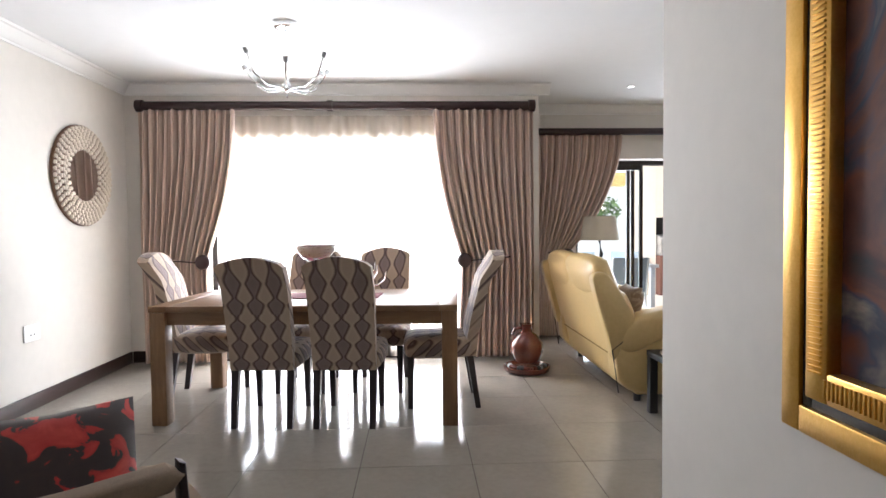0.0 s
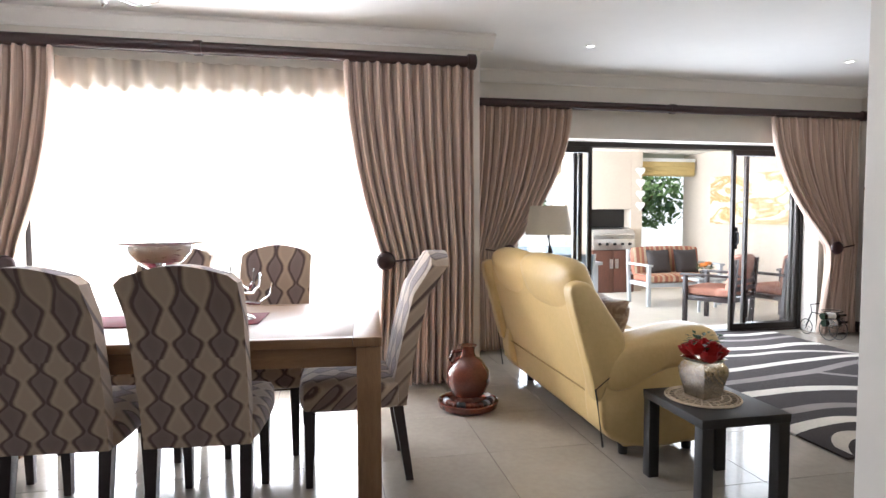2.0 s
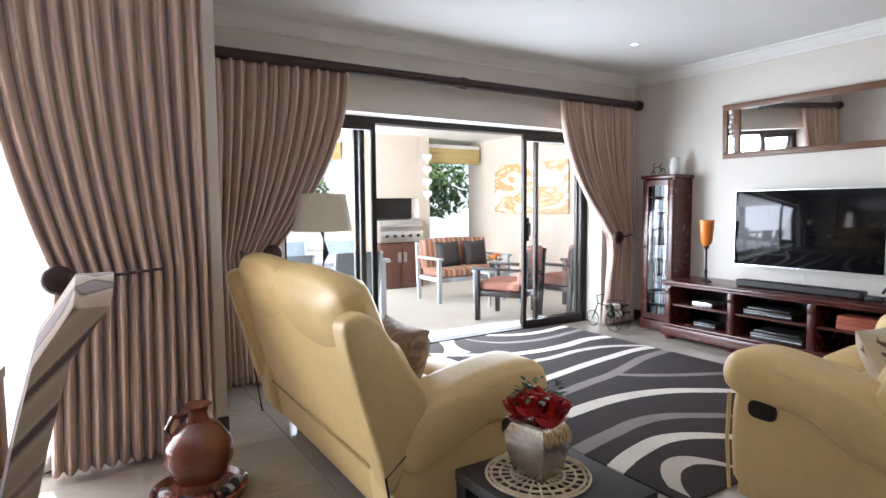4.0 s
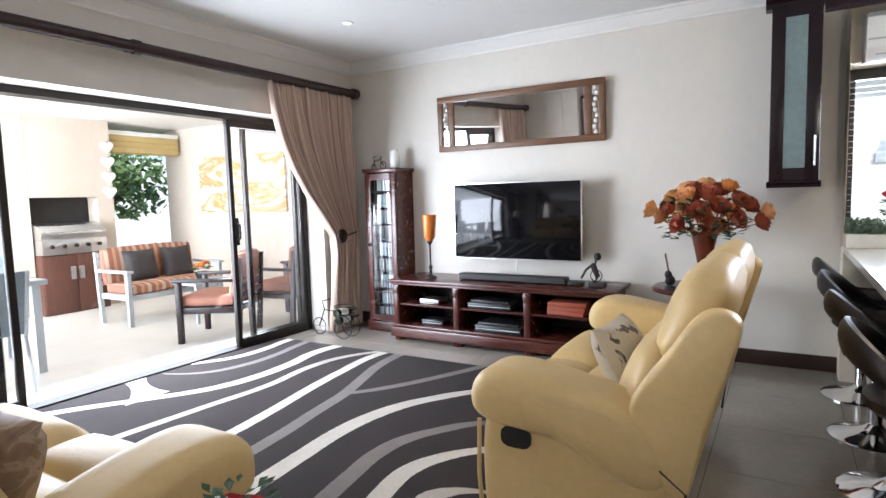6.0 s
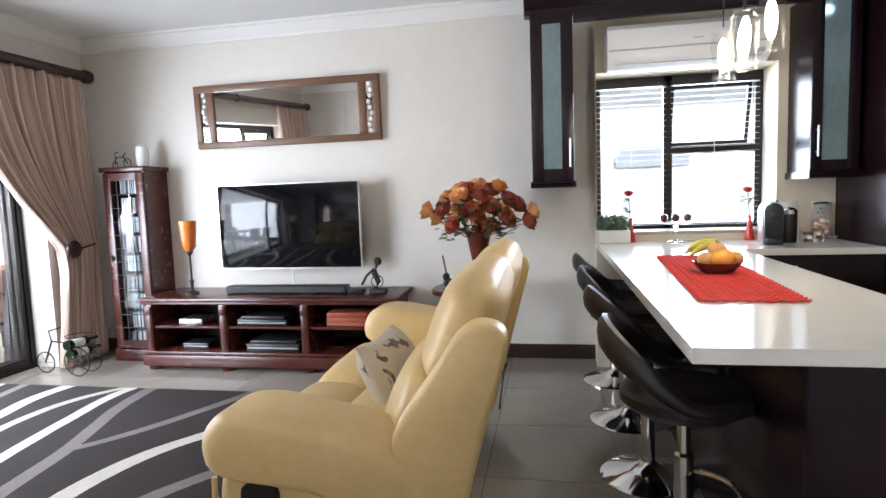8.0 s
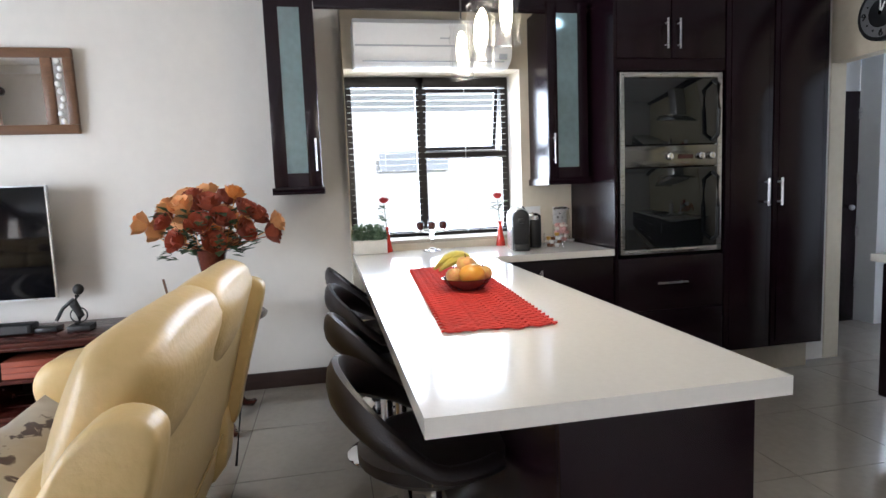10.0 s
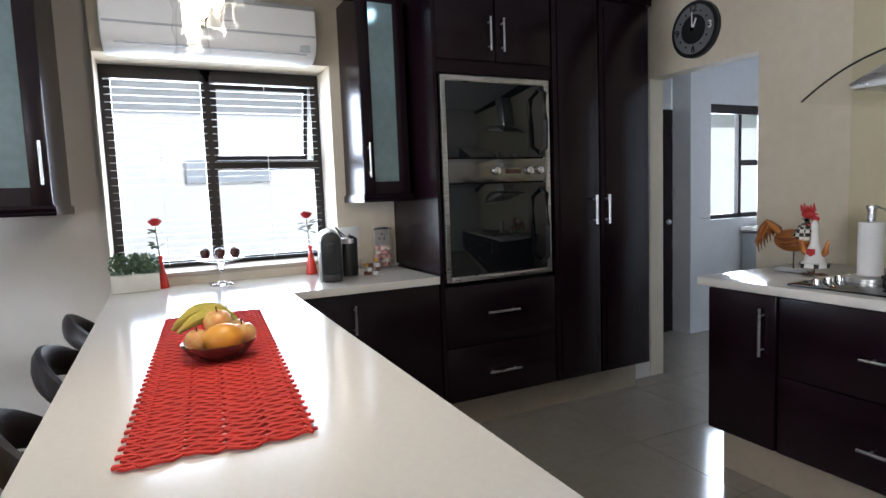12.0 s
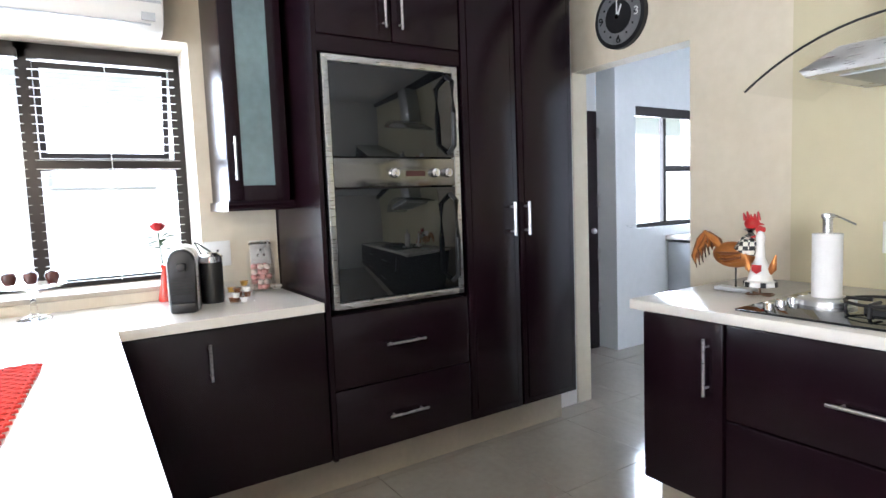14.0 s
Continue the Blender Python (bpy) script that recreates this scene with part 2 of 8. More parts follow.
M_OAKV = mat("light_brown_oak_upright", (0.175, 0.092, 0.040), 0.42, color2=(0.26, 0.145, 0.068), scale=5, stretch=(9, 9, 1), bump=0.08, bscale=80)
M_DKLEG = mat("dark_stained_leg", (0.018, 0.010, 0.010), 0.35, var=0.3)
M_MAHOG = mat("mahogany", (0.048, 0.011, 0.008), 0.26, color2=(0.088, 0.021, 0.014), scale=4, stretch=(6, 1, 6), rvar=0.2)
M_WALNUT = mat("carved_brown_wood", (0.10, 0.045, 0.018), 0.45, color2=(0.17, 0.08, 0.035), scale=6, stretch=(4, 1, 4), bump=0.2, bscale=60)
M_WHITE = mat("white_plastic", (0.80, 0.80, 0.78), 0.35, var=0.02)
M_WHITEP = mat("white_ceramic", (0.82, 0.81, 0.78), 0.2, var=0.03)
M_MIRROR = mat("mirror_silver", (0.92, 0.92, 0.92), 0.01, metal=1.0, var=0.0, rvar=0)
M_GLASS = glass("clear_glass")
M_PANE = glass("window_pane", thin=True)
M_FROST = mat("frosted_glass", (0.30, 0.42, 0.44), 0.35, var=0.25, scale=3, coat=0.4)
M_FROST.node_tree.nodes["Principled BSDF"].inputs["Transmission Weight"].default_value = 0.5
M_GOLD = mat("gold_leaf", (0.62, 0.36, 0.07), 0.33, metal=1.0, color2=(0.74, 0.46, 0.12), scale=14, bump=0.15, bscale=90)
M_LSHADE = mat("cream_lampshade", (0.62, 0.57, 0.48), 0.9, var=0.05, bump=0.2, bscale=400)
M_TERRA = mat("glazed_terracotta", (0.085, 0.018, 0.012), 0.18, color2=(0.16, 0.040, 0.021), scale=9, coat=0.4)
M_RED = mat("red_cotton", (0.58, 0.035, 0.02), 0.75, var=0.18, scale=30, bump=0.4, bscale=300)
M_BURG = mat("burgundy_cloth", (0.14, 0.012, 0.02), 0.85, var=0.2, scale=30)
M_ROSE = mat("red_rose", (0.34, 0.008, 0.010), 0.6, color2=(0.55, 0.02, 0.02), scale=25)
M_OROSE = mat("orange_rose", (0.70, 0.20, 0.03), 0.6, color2=(0.80, 0.36, 0.09), scale=20)
M_DROSE = mat("rust_rose", (0.26, 0.05, 0.03), 0.6, color2=(0.46, 0.11, 0.05), scale=20)
M_PEACH = mat("peach_rose", (0.76, 0.34, 0.12), 0.6, color2=(0.84, 0.48, 0.22), scale=20)
M_LEAF = mat("leaf_green", (0.025, 0.055, 0.018), 0.5, color2=(0.06, 0.11, 0.035), scale=15)
M_PATFLOOR = mat("patio_tile", (0.70, 0.66, 0.59), 0.4, var=0.06, scale=4)
M_PATWALL = mat("patio_wall_plaster", (0.60, 0.52, 0.43), 0.85, var=0.05, scale=3, bump=0.2, bscale=60)
M_ROOF = mat("white_eaves", (0.78, 0.76, 0.72), 0.8, var=0.04)
M_TREELEAF = mat("sunlit_leaf", (0.10, 0.17, 0.05), 0.5, color2=(0.20, 0.28, 0.10), scale=6)
M_GARDENWALL = mat("garden_wall_paint", (0.82, 0.80, 0.76), 0.9, var=0.05, scale=2)
M_GRASS = mat("lawn", (0.05, 0.10, 0.025), 0.9, color2=(0.10, 0.15, 0.05), scale=3, bump=0.5, bscale=80)
M_BLIND = mat("yellow_blind_cloth", (0.56, 0.43, 0.18), 0.85, var=0.06, scale=12)
M_GREYMET = mat("grey_powdercoat", (0.42, 0.44, 0.46), 0.45, var=0.06)
M_PWOOD = mat("patio_brown_wood", (0.10, 0.04, 0.025), 0.5, var=0.25, scale=6, stretch=(6, 6, 1))
M_DARKCUSH = mat("charcoal_cushion", (0.05, 0.042, 0.04), 0.9, var=0.15, bump=0.3, bscale=300)


def node_mat(name, rough):
    m = bpy.data.materials.new(name)
    m.use_nodes = True
    bs = m.node_tree.nodes["Principled BSDF"]
    bs.inputs["Roughness"].default_value = rough
    return m, m.node_tree, bs


def math_node(nt, op, a, b=None, c=None):
    n = nt.nodes.new("ShaderNodeMath")
    n.operation = op
    for i, v in enumerate((a, b, c)):
        if v is None:
            continue
        if isinstance(v, (int, float)):
            n.inputs[i].default_value = v
        else:
            nt.links.new(v, n.inputs[i])
    return n.outputs[0]


def ramp_node(nt, fac, stops, mode="LINEAR"):
    r = nt.nodes.new("ShaderNodeValToRGB")
    r.color_ramp.interpolation = mode
    while len(r.color_ramp.elements) < len(stops):
        r.color_ramp.elements.new(0.5)
    for e, (p, c) in zip(r.color_ramp.elements, stops):
        e.position, e.color = p, (*c, 1)
    nt.links.new(fac, r.inputs["Fac"])
    return r.outputs["Color"]


def weave_bump(nt, bs, coord, scale=500, strength=0.3):
    nb = nt.nodes.new("ShaderNodeTexNoise")
    nb.inputs["Scale"].default_value = scale
    nt.links.new(coord, nb.inputs["Vector"])
    bp = nt.nodes.new("ShaderNodeBump")
    bp.inputs["Strength"].default_value = strength
    bp.inputs["Distance"].default_value = 0.003
    nt.links.new(nb.outputs["Fac"], bp.inputs["Height"])
    nt.links.new(bp.outputs["Normal"], bs.inputs["Normal"])


def curtain_material(name, tint):
    """Upright stripes in beige, taupe and brown that follow the cloth."""
    m, nt, bs = node_mat(name, 0.8)
    tc = nt.nodes.new("ShaderNodeTexCoord")
    sx = nt.nodes.new("ShaderNodeSeparateXYZ")
    nt.links.new(tc.outputs["UV"], sx.inputs[0])
    f = math_node(nt, "FRACT", math_node(nt, "MULTIPLY", sx.outputs["X"], 5.5))
    a, b, c, d = [[v * k for v, k in zip(col, tint)] for col in ((0.50, 0.41, 0.34), (0.43, 0.345, 0.285), (0.33, 0.25, 0.21), (0.55, 0.46, 0.385))]
    col = ramp_node(nt, f, [(0, a), (0.22, b), (0.34, a), (0.46, c), (0.52, d), (0.68, b), (0.78, d), (0.92, c)], "CONSTANT")
    nt.links.new(col, bs.inputs["Base Color"])
    bs.inputs["Sheen Weight"].default_value = 0.3
    weave_bump(nt, bs, tc.outputs["Object"], 400, 0.2)
    return m


M_CURT = curtain_material("striped_curtain", (1.12, 1.03, 1.0))


def sheer_material():
    m = bpy.data.materials.new("cream_sheer")
    m.use_nodes = True
    nt = m.node_tree
    out = nt.nodes["Material Output"]
    tl = nt.nodes.new("ShaderNodeBsdfTranslucent")
    tl.inputs["Color"].default_value = (0.85, 0.76, 0.66, 1)
    df = nt.nodes.new("ShaderNodeBsdfDiffuse")
    df.inputs["Color"].default_value = (0.90, 0.82, 0.71, 1)
    tr = nt.nodes.new("ShaderNodeBsdfTransparent")
    a = nt.nodes.new("ShaderNodeMixShader")
    a.inputs[0].default_value = 0.45
    nt.links.new(tl.outputs[0], a.inputs[1])
    nt.links.new(df.outputs[0], a.inputs[2])
    b = nt.nodes.new("ShaderNodeMixShader")
    b.inputs[0].default_value = 0.45
    nt.links.new(a.outputs[0], b.inputs[1])
    nt.links.new(tr.outputs[0], b.inputs[2])
    nt.links.new(b.outputs[0], out.inputs["Surface"])
    return m


M_SHEER = sheer_material()


def chair_fabric():
    """Columns of bulging ogee shapes in taupe, brown and cream."""
    m, nt, bs = node_mat("ogee_fabric", 0.85)
    tc = nt.nodes.new("ShaderNodeTexCoord")
    sx = nt.nodes.new("ShaderNodeSeparateXYZ")
    nt.links.new(tc.outputs["Object"], sx.inputs[0])
    u = math_node(nt, "MULTIPLY_ADD", sx.outputs["X"], 1 / 0.128, 0.5)
    v = math_node(nt, "MULTIPLY", math_node(nt, "ADD", sx.outputs["Z"], sx.outputs["Y"]), 2 * math.pi / 0.102)
    fu = math_node(nt, "ABSOLUTE", math_node(nt, "SUBTRACT", math_node(nt, "FRACT", u), 0.5))
    bulb = math_node(nt, "ADD", v, math_node(nt, "MULTIPLY", math_node(nt, "SINE", v), -0.45))
    edge = math_node(nt, "MULTIPLY_ADD", math_node(nt, "SINE", bulb), 0.15, 0.265)
    d = math_node(nt, "SUBTRACT", fu, edge)
    nz = nt.nodes.new("ShaderNodeTexNoise")
    nz.inputs["Scale"].default_value = 120
    nt.links.new(tc.outputs["Object"], nz.inputs["Vector"])
    d2 = math_node(nt, "MULTIPLY_ADD", math_node(nt, "SUBTRACT", nz.outputs["Fac"], 0.5), 0.05, d)
    fac = math_node(nt, "MULTIPLY_ADD", d2, 1.6, 0.5)
    band = math_node(nt, "MULTIPLY", math_node(nt, "SUBTRACT", math_node(nt, "FRACT", math_node(nt, "MULTIPLY", math_node(nt, "ADD", sx.outputs["Z"], sx.outputs["Y"]), 1 / 0.30)), 0.5), 0.10)
    fac = math_node(nt, "ADD", fac, band)
    col = ramp_node(nt, fac, [(0.0, (0.20, 0.145, 0.135)), (0.30, (0.225, 0.165, 0.15)), (0.36, (0.09, 0.058, 0.05)), (0.46, (0.11, 0.07, 0.06)), (0.54, (0.34, 0.25, 0.18)), (0.62, (0.47, 0.36, 0.26)), (0.80, (0.41, 0.31, 0.225))])
    nt.links.new(col, bs.inputs["Base Color"])
    bs.inputs["Sheen Weight"].default_value = 0.3
    weave_bump(nt, bs, tc.outputs["Object"], 600, 0.35)
    return m


M_OGEE = chair_fabric()


RUG_BANDS = (
    # tone, half width, points along the band (x, y from the middle of the rug)
    ("white", 0.042, (0.10, 1.52, 0.38, 1.34, 0.68, 1.31, 0.94, 1.35, 1.12, 1.36)),
    ("grey", 0.036, (-0.16, 1.46, 0.0, 1.20, 0.24, 1.09, 0.60, 1.075, 0.84, 1.12, 1.12, 1.16)),
    ("white", 0.052, (-1.09, 1.40, -0.86, 1.26, -0.60, 1.07, -0.21, 0.82, 0.10, 0.75, 0.45, 0.76, 0.80, 0.82, 1.08, 0.78)),
    ("cream", 0.036, (-1.09, 0.60, -0.50, 0.555, 0.0, 0.515, 0.48, 0.56, 0.80, 0.50, 1.08, 0.31)),
    ("white", 0.042, (-1.09, 0.02, -0.60, 0.07, -0.25, 0.13, 0.10, 0.20, 0.50, 0.26, 0.90, 0.30, 1.08, 0.27)),
    ("grey", 0.046, (-1.09, -0.25, -0.60, -0.21, -0.20, -0.14, 0.10, -0.09, 0.40, 0.0, 0.70, 0.09, 1.08, 0.13)),
    ("grey", 0.040, (0.12, -0.09, 0.20, -0.17, 0.38, -0.30, 0.63, -0.44, 1.08, -0.65)),
    ("white", 0.056, (-1.09, -0.54, -0.70, -0.50, -0.40, -0.475, -0.10, -0.50, 0.15, -0.58, 0.30, -0.67, 0.50, -0.82, 0.90, -1.30)),
    ("grey", 0.050, (-1.09, -0.92, -0.75, -0.86, -0.50, -0.83, -0.30, -0.86, -0.10, -0.97, 0.05, -1.09, 0.30, -1.50)),
    ("white", 0.052, (-1.09, -1.17, -0.78, -1.085, -0.56, -1.075, -0.38, -1.15, -0.25, -1.26, -0.05, -1.50)),
    ("cream", 0.055, (-1.03, -1.48, -0.93, -1.36, -0.80, -1.295, -0.70, -1.31, -0.62, -1.40, -0.58, -1.52)),
)


def rug_material():
    """Charcoal pile with sweeping white and grey bands, each a curve across the rug."""
    m, nt, bs = node_mat("zebra_rug_pile", 0.95)
    tc = nt.nodes.new("ShaderNodeTexCoord")
    sx = nt.nodes.new("ShaderNodeSeparateXYZ")
    nt.links.new(tc.outputs["Object"], sx.inputs[0])
    x, y = sx.outputs["X"], sx.outputs["Y"]
    un = math_node(nt, "MULTIPLY_ADD", x, 1 / 2.4, 0.5)
    rough_edge = nt.nodes.new("ShaderNodeTexNoise")
    rough_edge.inputs["Scale"].default_value = 60
    nt.links.new(tc.outputs["Object"], rough_edge.inputs["Vector"])
    yj = math_node(nt, "MULTIPLY_ADD", math_node(nt, "SUBTRACT", rough_edge.outputs["Fac"], 0.5), 0.012, y)
    tones = {"white": (0.70, 0.66, 0.60), "cream": (0.56, 0.52, 0.47), "grey": (0.24, 0.215, 0.205)}
    base = nt.nodes.new("ShaderNodeRGB")
    base.outputs[0].default_value = (0.036, 0.027, 0.027, 1)
    col = base.outputs[0]

    def lay(mask, tone, col):
        mw = nt.nodes.new("ShaderNodeMix")
        mw.data_type = "RGBA"
        nt.links.new(mask, mw.inputs[0])
        nt.links.new(col, mw.inputs[6])
        mw.inputs[7].default_value = (*tones[tone], 1)
        return mw.outputs[2]

    for tone, half, run in RUG_BANDS:
        pts = list(zip(run[0::2], run[1::2]))
        fc = nt.nodes.new("ShaderNodeFloatCurve")
        cv = fc.mapping.curves[0]
        loc = [((px + 1.2) / 2.4, (py + 1.6) / 3.2) for px, py in pts]
        cv.points[0].location, cv.points[1].location = loc[0], loc[-1]
        for q in loc[1:-1]:
            cv.points.new(*q)
        fc.mapping.update()
        nt.links.new(un, fc.inputs["Value"])
        centre = math_node(nt, "MULTIPLY_ADD", fc.outputs[0], 3.2, -1.6)
        near = math_node(nt, "LESS_THAN", math_node(nt, "ABSOLUTE", math_node(nt, "SUBTRACT", yj, centre)), half)
        inside = math_node(nt, "MULTIPLY", math_node(nt, "GREATER_THAN", x, pts[0][0]), math_node(nt, "LESS_THAN", x, pts[-1][0]))
        col = lay(math_node(nt, "MULTIPLY", near, inside), tone, col)
    # the short white spur that joins the long band to the far edge
    spur = math_node(nt, "ABSOLUTE", math_node(nt, "SUBTRACT", x, math_node(nt, "MULTIPLY_ADD", y, 0.42, -0.985)))
    flare = math_node(nt, "MULTIPLY_ADD", math_node(nt, "POWER", math_node(nt, "ABSOLUTE", math_node(nt, "SUBTRACT", y, 1.36)), 2.0), 0.9, 0.065)
    col = lay(math_node(nt, "MULTIPLY", math_node(nt, "LESS_THAN", spur, flare), math_node(nt, "GREATER_THAN", y, 1.04)), "white", col)
    nz = nt.nodes.new("ShaderNodeTexNoise")
    nz.inputs["Scale"].default_value = 90
    nt.links.new(tc.outputs["Object"], nz.inputs["Vector"])
    nz2 = nt.nodes.new("ShaderNodeTexNoise")
    nz2.inputs["Scale"].default_value = 4
    nt.links.new(tc.outputs["Object"], nz2.inputs["Vector"])
    mixn = nt.nodes.new("ShaderNodeMix")
    mixn.data_type, mixn.blend_type = "RGBA", "MULTIPLY"
    mixn.inputs[0].default_value = 0.5
    nt.links.new(col, mixn.inputs[6])
    g = ramp_node(nt, math_node(nt, "MULTIPLY_ADD", nz2.outputs["Fac"], 0.5, math_node(nt, "MULTIPLY", nz.outputs["Fac"], 0.5)), [(0.3, (0.6, 0.6, 0.6)), (0.7, (1.25, 1.25, 1.25))])
    nt.links.new(g, mixn.inputs[7])
    nt.links.new(mixn.outputs[2], bs.inputs["Base Color"])
    weave_bump(nt, bs, tc.outputs["Object"], 260, 0.8)
    return m


M_RUG = rug_material()


def picture_material(name, stops, scale, stretch=(1, 1, 1)):
    m, nt, bs = node_mat(name, 0.5)
    tc = nt.nodes.new("ShaderNodeTexCoord")
    mp = nt.nodes.new("ShaderNodeMapping")
    mp.inputs["Scale"].default_value = stretch
    nt.links.new(tc.outputs["Object"], mp.inputs["Vector"])
    nz = nt.nodes.new("ShaderNodeTexNoise")
    nz.inputs["Scale"].default_value = scale
    nz.inputs["Detail"].default_value = 5
    nz.inputs["Distortion"].default_value = 1.2
    nt.links.new(mp.outputs["Vector"], nz.inputs["Vector"])
    nt.links.new(ramp_node(nt, nz.outputs["Fac"], stops), bs.inputs["Base Color"])
    return m


M_OILPAINT = picture_material("dark_oil_painting", [(0.3, (0.015, 0.012, 0.018)), (0.42, (0.07, 0.015, 0.015)), (0.5, (0.16, 0.04, 0.02)), (0.58, (0.03, 0.035, 0.07)), (0.68, (0.30, 0.24, 0.20))], 3.0)
M_PATPIC = picture_material("yellow_canvas_painting", [(0.3, (0.75, 0.72, 0.66)), (0.45, (0.78, 0.72, 0.58)), (0.52, (0.52, 0.30, 0.10)), (0.58, (0.62, 0.50, 0.28)), (0.66, (0.72, 0.69, 0.63))], 1.7, (1, 0.7, 2.2))
M_FLORAL = picture_material("floral_cushion", [(0.3, (0.035, 0.02, 0.018)), (0.53, (0.045, 0.025, 0.02)), (0.55, (0.42, 0.02, 0.015)), (0.7, (0.55, 0.05, 0.03))], 9)
M_BEIGECUSH = picture_material("leaf_print_cushion", [(0.3, (0.46, 0.40, 0.30)), (0.60, (0.52, 0.46, 0.36)), (0.63, (0.10, 0.07, 0.06)), (0.7, (0.07, 0.05, 0.05))], 11)
M_BROWNCUSH = picture_material("brown_print_cushion", [(0.3, (0.16, 0.10, 0.06)), (0.5, (0.24, 0.16, 0.10)), (0.56, (0.36, 0.28, 0.19)), (0.7, (0.20, 0.12, 0.08))], 14)
M_ORSTRIPE, _nt, _bs = node_mat("orange_striped_cloth", 0.85)
_tc = _nt.nodes.new("ShaderNodeTexCoord")
_sx = _nt.nodes.new("ShaderNodeSeparateXYZ")
_nt.links.new(_tc.outputs["Object"], _sx.inputs[0])
_nt.links.new(ramp_node(_nt, math_node(_nt, "FRACT", math_node(_nt, "MULTIPLY", _sx.outputs["X"], 6.0)), [(0, (0.30, 0.11, 0.07)), (0.3, (0.46, 0.29, 0.16)), (0.5, (0.36, 0.14, 0.09)), (0.75, (0.48, 0.38, 0.27))], "CONSTANT"), _bs.inputs["Base Color"])

# ---- large structure ----
XL, XW, YD, YL, XN, YN, YK, ZC = -2.90, 5.66, 5.88, 6.85, 0.77, 2.31, -0.59, 2.66
YS = -1.6          # wall behind the start
XR = 1.08          # return between dining and living


def wall_with_hole(axis, face, back, a0, a1, z1, holes):
    """A wall as blocks around rectangular holes (a, b, low, high)."""
    bm = bmesh.new()
    def blk(p, q, lo, hi):
        if q - p < 1e-4 or hi - lo < 1e-4:
            return
        lo_f, hi_f = min(face, back), max(face, back)
        if axis == "y":
            box(bm, p, q, lo_f, hi_f, lo, hi)
        else:
            box(bm, lo_f, hi_f, p, q, lo, hi)
    at = a0
    for p, q, lo, hi in sorted(holes):
        blk(at, p, 0, z1)
        blk(p, q, 0, lo)
        blk(p, q, hi, z1)
        at = q
    blk(at, a1, 0, z1)
    bmesh.ops.remove_doubles(bm, verts=bm.verts, dist=1e-5)
    return bm


WIN_D = (-2.15, 0.45, 0.05, 2.14)
DOOR = (1.72, 5.15, 0.0, 2.05)
WIN_K = (1.485, 2.635, 0.965, 2.06)
KDOOR = (4.31, 5.09, 0.0, 2.03)
WIN_L = (-2.9, -2.0, 1.0, 2.02)
structure("wall_north", wall_with_hole("y", YD, YD + 0.25, XL - 0.2, XR - 0.003, ZC, [WIN_D]), M_WALL, "cream painted dining room wall around wide window", "wall")
structure("wall_return", nbox(XR - 0.25, XR, YD + 0.253, YL + 0.38, 0, ZC), M_WALL, "cream painted wall return beside sliding doors", "wall")
structure("wall_patio_door", wall_with_hole("y", YL, YL + 0.38, XR + 0.003, XW - 0.003, ZC, [DOOR]), M_WALL, "cream painted wall above sliding glass doors", "wall")
structure("wall_east", wall_with_hole("x", XW, XW + 0.25, YK, YL + 0.6, ZC, [WIN_K]), M_WALL, "cream painted wall behind television and kitchen", "wall")
XK = 5.45          # thicker wall round the kitchen window
structure("wall_kitchen_window", wall_with_hole("x", XK, XW - 0.002, 1.13, 2.64, ZC, [WIN_K]), M_KWALL, "cream painted thick wall around kitchen window", "wall")
structure("wall_west", nbox(XL - 0.2, XL, YS, YD - 0.003, 0, ZC), M_WALL, "cream painted side wall with round mirror", "wall")
structure("wall_nib", nbox(XN, XN + 0.22, YS, YN, 0, ZC, bevel=0.006), M_WALL, "pale wall end with gold framed picture", "wall")
structure("wall_back", nbox(XL - 0.2, XN + 0.22, YS - 0.2, YS - 0.003, 0, ZC), M_WALL, "plain cream wall closing the hall", "wall")
structure("wall_kitchen", wall_with_hole("y", YK, YK - 0.12, XN + 0.223, 5.5, ZC, [KDOOR]), M_KWALL, "sponged yellow cream kitchen wall with doorway", "wall")
structure("wall_kitchen_nib", nbox(5.094, 5.5, YK + 0.003, -0.36, 0, ZC), M_WALL, "short pale wall end beside tall kitchen cupboards", "wall")
# laundry
structure("wall_laundry_east", wall_with_hole("x", 5.75, 5.95, -3.4, -1.75, ZC, [WIN_L]), M_LWALL, "pale grey laundry wall with small window", "wall")
structure("wall_laundry_recess", nbox(5.953, 6.1, -1.75, YK - 0.123, 0, ZC), M_LWALL, "pale grey laundry wall around back door", "wall")
structure("wall_laundry_south", nbox(3.4, 5.95, -3.6, -3.403, 0, ZC), M_LWALL, "plain pale laundry end wall", "wall")
structure("wall_laundry_west", nbox(3.4, 3.55, -3.4, YK - 0.123, 0, ZC), M_LWALL, "plain pale laundry side wall", "wall")

cb = bmesh.new()
box(cb, XL - 0.2, XW + 0.25, YS - 0.2, YD + 0.25, ZC, ZC + 0.15)
box(cb, XR - 0.25, XW + 0.25, YD + 0.25, YL + 0.38, ZC, ZC + 0.15)
box(cb, 3.4, 6.1, -3.6, YS - 0.2, ZC, ZC + 0.15)
structure("ceiling", cb, M_CEIL, "smooth white painted ceiling", "ceiling")

CORN = [(0, 0), (0, -0.10), (0.012, -0.10), (0.016, -0.085), (0.028, -0.08), (0.045, -0.055), (0.075, -0.035), (0.085, -0.02), (0.105, -0.016), (0.11, 0)]


def cornice(name, axis, at, sgn, a, b):
    poly = [(at + sgn * d, ZC - 0.002 + h) for d, h in CORN]
    return structure(name, nprism(poly, axis, a, b), M_CORN, "white moulded plaster cornice along ceiling", "cornice")


